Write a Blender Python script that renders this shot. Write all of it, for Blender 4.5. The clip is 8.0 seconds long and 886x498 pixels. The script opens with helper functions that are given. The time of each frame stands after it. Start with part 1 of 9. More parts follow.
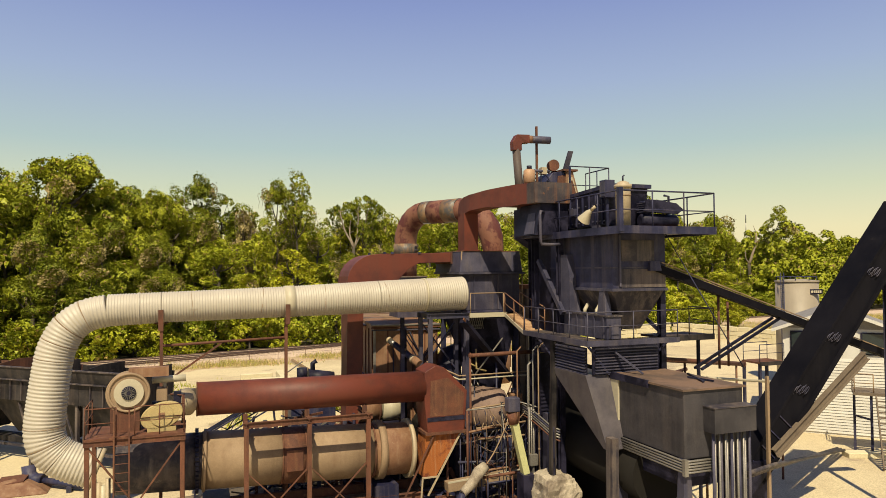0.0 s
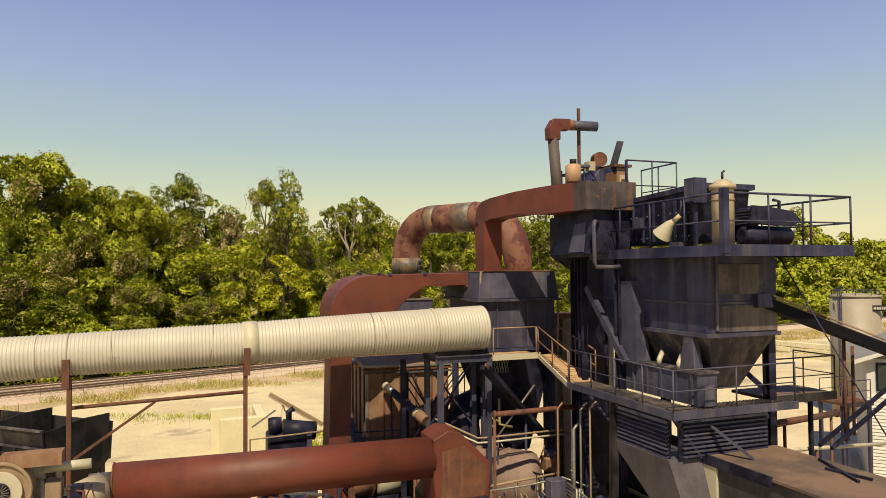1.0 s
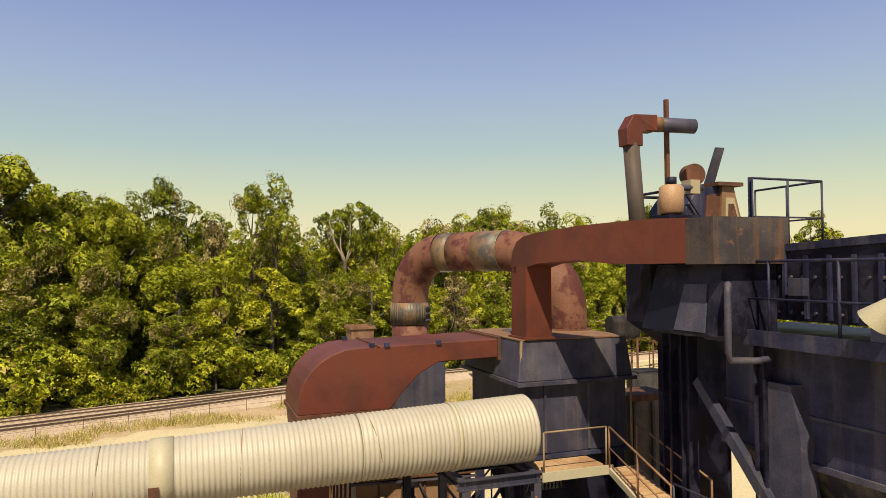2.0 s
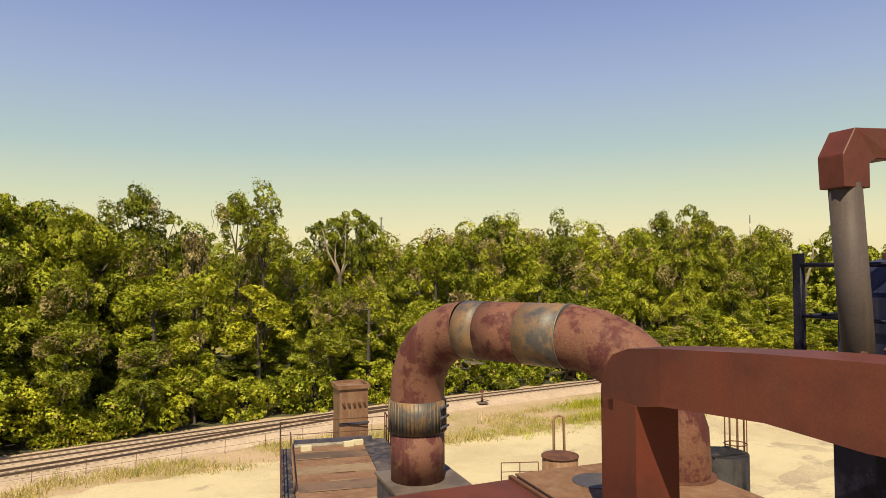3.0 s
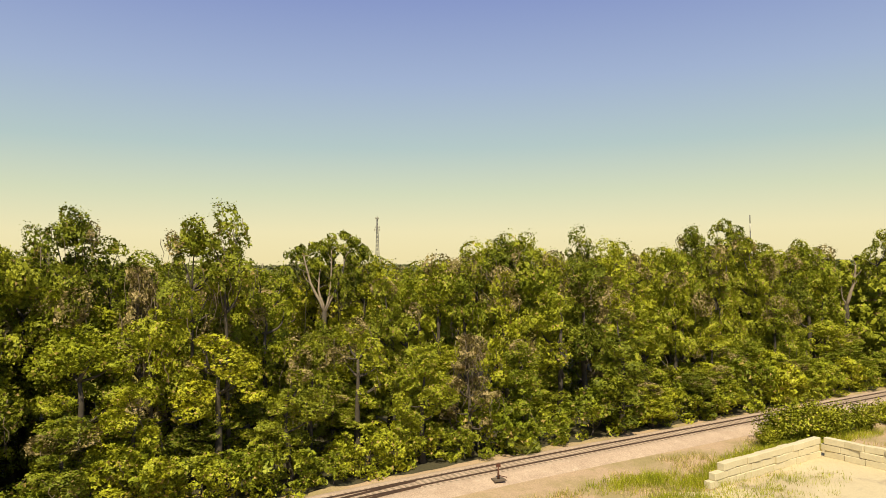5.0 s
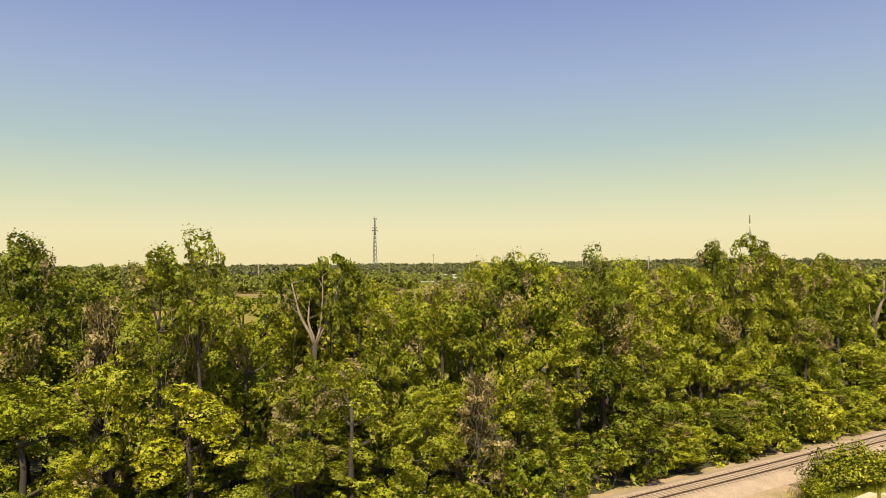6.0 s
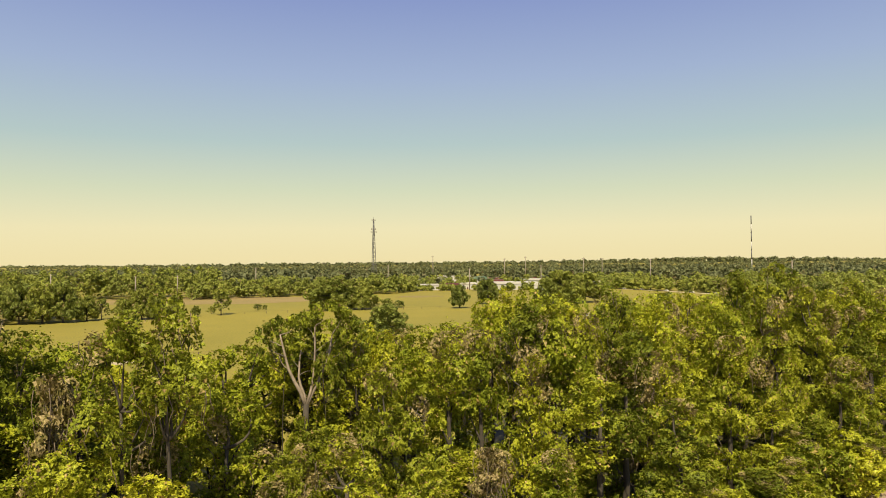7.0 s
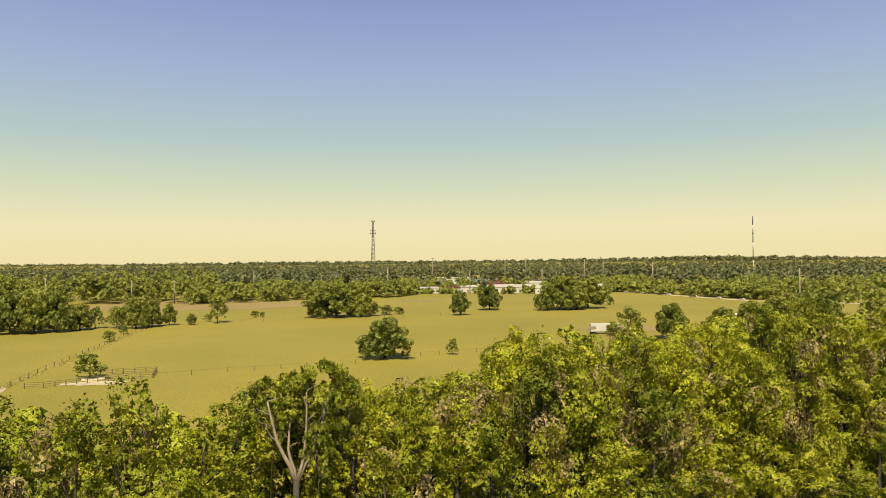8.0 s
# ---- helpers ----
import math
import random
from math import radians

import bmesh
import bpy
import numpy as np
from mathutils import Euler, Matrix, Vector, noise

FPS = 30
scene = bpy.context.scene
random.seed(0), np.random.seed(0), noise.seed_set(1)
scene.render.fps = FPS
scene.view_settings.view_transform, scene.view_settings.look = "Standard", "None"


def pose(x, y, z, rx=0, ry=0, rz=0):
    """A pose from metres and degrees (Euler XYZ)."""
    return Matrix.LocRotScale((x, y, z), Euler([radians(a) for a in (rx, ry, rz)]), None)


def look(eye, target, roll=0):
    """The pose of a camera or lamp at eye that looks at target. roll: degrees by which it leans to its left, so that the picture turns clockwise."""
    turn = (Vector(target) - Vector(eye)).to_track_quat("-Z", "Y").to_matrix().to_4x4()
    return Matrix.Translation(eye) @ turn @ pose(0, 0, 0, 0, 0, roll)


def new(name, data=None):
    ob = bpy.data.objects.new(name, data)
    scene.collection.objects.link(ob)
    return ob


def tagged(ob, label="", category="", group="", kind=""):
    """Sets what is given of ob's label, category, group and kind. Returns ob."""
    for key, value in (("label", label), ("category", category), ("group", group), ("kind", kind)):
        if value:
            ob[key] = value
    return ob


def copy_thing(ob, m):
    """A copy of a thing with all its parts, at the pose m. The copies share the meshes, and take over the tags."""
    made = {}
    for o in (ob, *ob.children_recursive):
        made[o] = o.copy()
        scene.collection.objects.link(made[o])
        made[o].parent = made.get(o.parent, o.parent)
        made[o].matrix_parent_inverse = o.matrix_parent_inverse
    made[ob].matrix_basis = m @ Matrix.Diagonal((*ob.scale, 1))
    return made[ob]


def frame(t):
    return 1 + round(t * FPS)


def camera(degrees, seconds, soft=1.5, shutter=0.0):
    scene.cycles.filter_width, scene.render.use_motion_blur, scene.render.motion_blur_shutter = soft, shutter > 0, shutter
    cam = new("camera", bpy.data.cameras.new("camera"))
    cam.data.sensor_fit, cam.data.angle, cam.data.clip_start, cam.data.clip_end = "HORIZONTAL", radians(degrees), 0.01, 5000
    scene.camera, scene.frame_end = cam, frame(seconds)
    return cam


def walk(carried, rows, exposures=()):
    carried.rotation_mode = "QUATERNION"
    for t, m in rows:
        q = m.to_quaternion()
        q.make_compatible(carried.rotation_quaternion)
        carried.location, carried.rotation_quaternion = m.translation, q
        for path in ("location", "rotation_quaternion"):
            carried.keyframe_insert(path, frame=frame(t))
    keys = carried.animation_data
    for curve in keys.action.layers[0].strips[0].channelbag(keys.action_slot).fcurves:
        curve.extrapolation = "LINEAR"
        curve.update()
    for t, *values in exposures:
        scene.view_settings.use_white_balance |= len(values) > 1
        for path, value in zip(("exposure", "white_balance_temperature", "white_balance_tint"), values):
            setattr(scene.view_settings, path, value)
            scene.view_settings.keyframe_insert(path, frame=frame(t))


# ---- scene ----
cam = camera(65.5, 8.0, soft=0.5)
EYE, TILT, LEAN = 9.75, -0.85, -0.38
ROWS = [
    (0.0, 0.0, 0.0, 0.0, 0.033, 2.564, 0.81),
    (0.5, -0.258, 3.538, 0.415, -0.022, 2.597, 0.81),
    (1.0, -0.503, 7.408, 1.027, -0.077, 2.575, 0.81),
    (1.5, -0.748, 11.309, 1.863, -0.099, 2.553, 0.81),
    (3.0, -1.51, 22.592, 4.76, -0.188, 2.475, 0.86),
    (3.5, -1.707, 26.007, 5.78, -0.243, 2.42, 0.87),
    (4.0, -1.938, 29.373, 6.759, -0.343, 2.42, 0.9),
    (4.5, -2.081, 32.824, 7.766, -0.409, 2.354, 0.89),
    (6.0, -2.802, 44.207, 11.716, -0.696, 2.188, 0.88),
    (6.5, -3.08, 47.83, 13.947, -0.74, 2.078, 0.9),
    (7.0, -3.332, 51.257, 16.225, -0.785, 2.022, 0.91),
    (7.5, -3.59, 54.5, 18.557, -0.84, 1.956, 0.91),
    (8.0, -3.815, 57.736, 20.876, -0.84, 1.846, 0.9),
]
walk(cam, [(t, pose(0, 0, EYE, TILT, LEAN, 0) @ pose(x, y, z, 90 + pitch, roll, yaw)) for t, x, y, z, yaw, pitch, roll in ROWS])

# ---- world, sun, exposure ----
SUN_DIR = Vector((0.047, 0.727, -1.0)).normalized()      # the way the light goes
sun = new("sun", bpy.data.lights.new("sun", "SUN"))
sun.data.energy, sun.data.angle, sun.data.color = 5.0, radians(0.53), (1.0, 0.86, 0.58)
sun.matrix_world = look((0, 0, 60), Vector((0, 0, 60)) + SUN_DIR)
tagged(sun, "the sun", "sun", kind="structure")

world = bpy.data.worlds.new("sky")
scene.world = world
world.use_nodes = True
wn, wl = world.node_tree.nodes, world.node_tree.links
wn.clear()
sky = wn.new("ShaderNodeTexSky")
sky.sky_type, sky.sun_disc = "NISHITA", False
sky.sun_elevation = math.asin(-SUN_DIR.z)
sky.sun_rotation = math.atan2(-SUN_DIR.x, -SUN_DIR.y)
sky.air_density, sky.dust_density, sky.ozone_density = 1.0, 2.0, 1.5
coord = wn.new("ShaderNodeTexCoord")
split = wn.new("ShaderNodeSeparateXYZ")
haze = wn.new("ShaderNodeValToRGB")
wl.new(coord.outputs["Generated"], split.inputs[0])
wl.new(split.outputs["Z"], haze.inputs[0])
stops = [(0.0, (1.0, 0.85, 0.45)), (0.05, (0.955, 0.85, 0.49)), (0.105, (0.72, 0.755, 0.50)),
         (0.17, (0.50, 0.62, 0.58)), (0.26, (0.39, 0.48, 0.67)), (0.36, (0.27, 0.34, 0.62)), (0.5, (0.12, 0.17, 0.40)), (1.0, (0.05, 0.09, 0.26))]
haze.color_ramp.elements[0].position, haze.color_ramp.elements[0].color = stops[0][0], (*stops[0][1], 1)
haze.color_ramp.elements[1].position, haze.color_ramp.elements[1].color = stops[-1][0], (*stops[-1][1], 1)
for p, c in stops[1:-1]:
    haze.color_ramp.elements.new(p).color = (*c, 1)
sky_gain = wn.new("ShaderNodeMix")
sky_gain.data_type, sky_gain.blend_type = "RGBA", "MULTIPLY"
sky_gain.inputs[0].default_value = 1.0
sky_gain.inputs[7].default_value = (0.1, 0.1, 0.1, 1)
wl.new(sky.outputs[0], sky_gain.inputs[6])
sky_mix = wn.new("ShaderNodeMix")
sky_mix.data_type = "RGBA"
sky_mix.inputs[0].default_value = 0.85
wl.new(sky_gain.outputs[2], sky_mix.inputs[6])
wl.new(haze.outputs[0], sky_mix.inputs[7])
back = wn.new("ShaderNodeBackground")
back.inputs[1].default_value = 0.785
out = wn.new("ShaderNodeOutputWorld")
wl.new(sky_mix.outputs[2], back.inputs[0])
wl.new(back.outputs[0], out.inputs[0])
scene.view_settings.exposure = 0.35


# ---- materials ----
def material(name, base, second, rough=0.6, metal=0.0, grain=6.0, mix=0.5, streak=0.0, third=None, bump=0.15, wear=0.5, fine=40.0, edge=0.35, gloss=0.5, speck=1.0):
    """Two colours mixed by broad noise, optional upright streaks, a third colour in worn patches, and fine relief."""
    m = bpy.data.materials.new(name)
    m.use_nodes = True
    n, l = m.node_tree.nodes, m.node_tree.links
    b = n["Principled BSDF"]
    tc = n.new("ShaderNodeTexCoord")
    info = n.new("ShaderNodeObjectInfo")
    shift = n.new("ShaderNodeVectorMath")
    shift.operation = "MULTIPLY_ADD"
    l.new(info.outputs["Random"], shift.inputs[0])
    shift.inputs[1].default_value = (37, 53, 71)
    l.new(tc.outputs["Object"], shift.inputs[2])
    def noise_tex(scale, detail=5.0, stretch=None):
        t = n.new("ShaderNodeTexNoise")
        t.inputs["Scale"].default_value, t.inputs["Detail"].default_value, t.inputs["Roughness"].default_value = scale, detail, 0.65
        src = shift.outputs[0]
        if stretch:
            mp = n.new("ShaderNodeMapping")
            mp.inputs["Scale"].default_value = stretch
            l.new(src, mp.inputs[0])
            src = mp.outputs[0]
        l.new(src, t.inputs[0])
        return t.outputs[0]
    def ramp(src, lo, hi):
        r = n.new("ShaderNodeMapRange")
        r.inputs[1].default_value, r.inputs[2].default_value = lo, hi
        l.new(src, r.inputs[0])
        return r.outputs[0]
    def blend(fac, a, c, mode="MIX"):
        x = n.new("ShaderNodeMix")
        x.data_type, x.blend_type = "RGBA", mode
        for sock, val in ((x.inputs[0], fac), (x.inputs[6], a), (x.inputs[7], c)):
            if isinstance(val, tuple):
                sock.default_value = (*val, 1)
            elif isinstance(val, float):
                sock.default_value = val
            else:
                l.new(val, sock)
        return x.outputs[2]
    broad = noise_tex(grain * 0.25)
    col = blend(ramp(broad, 0.52 - edge * (1 - mix), 0.52 + edge * mix), base, second)
    if streak:
        s = ramp(noise_tex(grain, 4, (1.0, 1.0, 0.06)), 0.48, 0.72)
        k = n.new("ShaderNodeMath")
        k.operation = "MULTIPLY"
        k.inputs[1].default_value = streak
        l.new(s, k.inputs[0])
        col = blend(k.outputs[0], col, third if third else second)
    if third:
        col = blend(ramp(noise_tex(grain * 0.6, 8), 0.56 + 0.12 * (1 - wear), 0.66 + 0.12 * (1 - wear)), col, third)
    g = noise_tex(fine, 3)
    val = n.new("ShaderNodeHueSaturation")
    l.new(col, val.inputs["Color"])
    l.new(ramp(g, 0.5 - 0.75 / speck, 0.5 + 0.8 / speck), val.inputs["Value"])
    val.inputs["Saturation"].default_value = 1.0
    gain = blend(1.0, val.outputs[0], (1.49, 1.49, 1.49), "MULTIPLY")
    l.new(gain, b.inputs["Base Color"])
    rr = n.new("ShaderNodeMapRange")
    rr.inputs[3].default_value, rr.inputs[4].default_value = max(0.05, rough - 0.15), min(1.0, rough + 0.15)
    l.new(broad, rr.inputs[0])
    l.new(rr.outputs[0], b.inputs["Roughness"])
    b.inputs["Metallic"].default_value = metal
    b.inputs["Specular IOR Level"].default_value = gloss
    bm_ = n.new("ShaderNodeBump")
    bm_.inputs["Strength"].default_value, bm_.inputs["Distance"].default_value = bump, 0.02
    l.new(g, bm_.inputs["Height"])
    l.new(bm_.outputs[0], b.inputs["Normal"])
    return m


RED = material("red_oxide_paint", (0.172, 0.044, 0.027), (0.118, 0.032, 0.023), 0.55, third=(0.105, 0.052, 0.038), wear=0.35, grain=2.6, bump=0.06, streak=0.35, edge=0.14, gloss=0.35, speck=0.5)
RUST = material("rusted_steel", (0.185, 0.072, 0.042), (0.090, 0.045, 0.034), 0.8, third=(0.30, 0.15, 0.075), grain=6, streak=0.4, bump=0.25, gloss=0.3)
RUST_TAN = material("rusted_tan_sheet", (0.32, 0.175, 0.095), (0.19, 0.085, 0.045), 0.75, third=(0.38, 0.25, 0.155), grain=5, streak=0.6, speck=0.5)
ARCH = material("mottled_rust_duct", (0.245, 0.108, 0.072), (0.125, 0.036, 0.034), 0.7, third=(0.30, 0.17, 0.105), grain=6.5, wear=0.35, streak=0.3, bump=0.6, edge=0.08, fine=22, gloss=0.3, speck=0.5)
ARCH_DARK = material("grey_duct_patch", (0.10, 0.092, 0.09), (0.30, 0.18, 0.09), 0.5, grain=6, third=(0.14, 0.13, 0.125), wear=0.8, edge=0.12)
DARK = material("sooty_steel", (0.019, 0.021, 0.056), (0.054, 0.056, 0.120), 0.5, third=(0.16, 0.135, 0.15), grain=3, streak=0.5, wear=0.15, edge=0.2, gloss=0.22)
DARK_GREY = material("weathered_grey_steel", (0.046, 0.046, 0.082), (0.098, 0.093, 0.140), 0.5, third=(0.21, 0.175, 0.165), grain=2.5, streak=0.45, wear=0.15, edge=0.22, gloss=0.25)
BLACK = material("black_asphalt_coat", (0.010, 0.010, 0.024), (0.034, 0.032, 0.062), 0.5, third=(0.11, 0.09, 0.10), wear=0.2, grain=5, edge=0.12, gloss=0.18)
STAINED = material("brown_stained_steel", (0.045, 0.041, 0.056), (0.12, 0.096, 0.092), 0.55, third=(0.27, 0.22, 0.19), grain=3, streak=0.7, wear=0.3, edge=0.12, gloss=0.25)
PRIMER = material("grey_violet_steel", (0.13, 0.115, 0.13), (0.09, 0.08, 0.095), 0.5, third=(0.17, 0.15, 0.14), grain=3, streak=0.4, wear=0.15, edge=0.14, gloss=0.3)
ORANGE = material("bright_orange_rust", (0.40, 0.13, 0.035), (0.20, 0.055, 0.025), 0.8, third=(0.62, 0.45, 0.28), grain=7, streak=0.35, wear=0.4, edge=0.1, gloss=0.2)
RUSTY_ROOF = material("sooty_rusty_roof", (0.23, 0.145, 0.10), (0.13, 0.09, 0.07), 0.75, third=(0.27, 0.20, 0.15), grain=3, wear=0.35, edge=0.14, gloss=0.3, speck=0.5)
GALV = material("cream_corrugated_metal", (0.61, 0.56, 0.47), (0.51, 0.46, 0.385), 0.5, third=(0.35, 0.29, 0.225), wear=0.3, grain=2.5, streak=0.12, bump=0.05, speck=0.35)
TAR = material("tar_black_coat", (0.005, 0.005, 0.009), (0.011, 0.0105, 0.016), 0.75, grain=1.5, third=(0.032, 0.028, 0.03), wear=0.1, streak=0.2, edge=0.3, gloss=0.08)
SCABBED = material("scabbed_rusty_steel", (0.055, 0.048, 0.058), (0.10, 0.082, 0.082), 0.7, third=(0.30, 0.125, 0.05), grain=4.5, streak=0.55, wear=0.55, edge=0.14, gloss=0.25)
COAL = material("worn_black_steel", (0.013, 0.012, 0.015), (0.050, 0.044, 0.045), 0.6, third=(0.13, 0.10, 0.085), grain=3, streak=0.4, wear=0.3, edge=0.2, gloss=0.2)
VENT = material("grey_brown_vent_steel", (0.115, 0.088, 0.078), (0.075, 0.058, 0.055), 0.6, third=(0.20, 0.14, 0.10), grain=4, streak=0.5, wear=0.3, gloss=0.3, speck=0.5)
TANK = material("pinkish_dusty_tank", (0.30, 0.205, 0.165), (0.20, 0.135, 0.11), 0.7, third=(0.12, 0.075, 0.06), grain=3, streak=0.35, wear=0.35, speck=0.6, gloss=0.3)
TREAD = material("worn_tan_walkway", (0.60, 0.40, 0.235), (0.42, 0.24, 0.13), 0.8, third=(0.68, 0.56, 0.42), grain=5, wear=0.45, edge=0.15, gloss=0.3)
SHEET = material("sooty_grey_sheet", (0.037, 0.035, 0.043), (0.074, 0.068, 0.076), 0.55, third=(0.13, 0.11, 0.105), grain=2.5, streak=0.4, wear=0.15, edge=0.2, gloss=0.25)
# near-black coat: deep shade among the machinery put into the base colour
SHADE_BLACK = material("shade_black_steel", (0.014, 0.013, 0.012), (0.024, 0.021, 0.019), 0.92, grain=1.5, bump=0.2, gloss=0.15)
BAND = material("cream_patch", (0.62, 0.56, 0.42), (0.52, 0.46, 0.33), 0.5, grain=3, speck=0.35, gloss=0.4)
SILVER = material("bare_metal", (0.42, 0.40, 0.37), (0.28, 0.26, 0.24), 0.35, metal=0.8, grain=6)
DRUM = material("tan_dusty_drum", (0.40, 0.285, 0.18), (0.29, 0.20, 0.125), 0.7, third=(0.19, 0.105, 0.062), grain=3, streak=0.4, wear=0.35, speck=0.6, gloss=0.3)
YELLOW = material("faded_yellow_paint", (0.58, 0.45, 0.20), (0.46, 0.36, 0.17), 0.6, grain=5, third=(0.36, 0.25, 0.12), wear=0.2)
LIME = material("pale_yellow_green_paint", (0.66, 0.66, 0.32), (0.55, 0.54, 0.27), 0.6, grain=5, third=(0.38, 0.33, 0.18), wear=0.15)
BROWN = material("dusty_brown_steel", (0.20, 0.155, 0.13), (0.12, 0.09, 0.075), 0.6, third=(0.27, 0.22, 0.18), grain=3, streak=0.4, wear=0.3, edge=0.14)
CREAM = material("cream_paint", (0.55, 0.45, 0.30), (0.44, 0.35, 0.23), 0.55, grain=6, third=(0.26, 0.15, 0.08), wear=0.2, speck=0.5)
PEACH = material("peach_motor_paint", (0.58, 0.36, 0.21), (0.48, 0.28, 0.16), 0.55, grain=6)
PIPE_GREY = material("galvanised_conduit", (0.33, 0.31, 0.28), (0.22, 0.20, 0.18), 0.45, metal=0.4, grain=6)
WHITE = material("white_painted_wall", (0.80, 0.78, 0.72), (0.69, 0.66, 0.59), 0.7, grain=2, bump=0.05, speck=0.35)
ROOF = material("grey_roof_sheet", (0.34, 0.31, 0.28), (0.26, 0.24, 0.22), 0.6, grain=2, bump=0.05)
PALE_ROOF = material("pale_roof_sheet", (0.84, 0.80, 0.72), (0.76, 0.72, 0.64), 0.6, grain=1, bump=0.03, speck=0.35)
SILO = material("pale_silo_paint", (0.40, 0.34, 0.26), (0.33, 0.28, 0.21), 0.55, grain=2, streak=0.3, third=(0.27, 0.22, 0.17), wear=0.1, speck=0.4)
BLOCK = material("limestone_block", (0.86, 0.77, 0.52), (0.74, 0.65, 0.42), 0.9, grain=3, third=(0.50, 0.42, 0.27), wear=0.2, bump=0.3, speck=0.7)
DIRTY = material("dirty_concrete", (0.50, 0.43, 0.33), (0.26, 0.21, 0.16), 0.95, grain=4, third=(0.70, 0.62, 0.50), wear=0.45, bump=0.6, edge=0.14)
TIMBER = material("grey_timber", (0.22, 0.17, 0.12), (0.15, 0.11, 0.08), 0.85, grain=6, streak=0.4)
BARK = material("grey_bark", (0.115, 0.095, 0.07), (0.07, 0.058, 0.044), 0.95, grain=8, streak=0.4, bump=0.5)
VINE = material("dry_vines", (0.26, 0.20, 0.13), (0.17, 0.13, 0.09), 0.95, grain=4)
SNAG = material("bleached_wood", (0.46, 0.37, 0.27), (0.25, 0.195, 0.14), 0.9, grain=8, streak=0.3, bump=0.4)
BALLAST = material("ballast_stone", (0.68, 0.52, 0.385), (0.54, 0.40, 0.29), 0.95, grain=3, third=(0.74, 0.62, 0.47), wear=0.6, fine=9, bump=1.0)
SLEEPER = material("dusty_sleepers", (0.44, 0.34, 0.245), (0.33, 0.25, 0.175), 0.95, grain=4)
RAIL = material("rail_steel", (0.14, 0.085, 0.06), (0.09, 0.055, 0.04), 0.55, metal=0.3, grain=4)
LIMEROCK = material("limerock_yard", (0.76, 0.64, 0.40), (0.64, 0.525, 0.33), 0.95, grain=0.5, third=(0.47, 0.375, 0.26), wear=0.9, fine=14, bump=0.12, edge=0.14)
DRYGRASS = material("dry_grass", (0.62, 0.445, 0.285), (0.44, 0.35, 0.16), 0.95, grain=0.9, third=(0.36, 0.32, 0.11), wear=0.45, fine=10, bump=0.6, edge=0.2)
FIELD = material("mown_pasture", (0.385, 0.318, 0.033), (0.30, 0.262, 0.028), 0.95, grain=0.05, third=(0.37, 0.27, 0.045), wear=0.3, fine=1.5, bump=0.4)


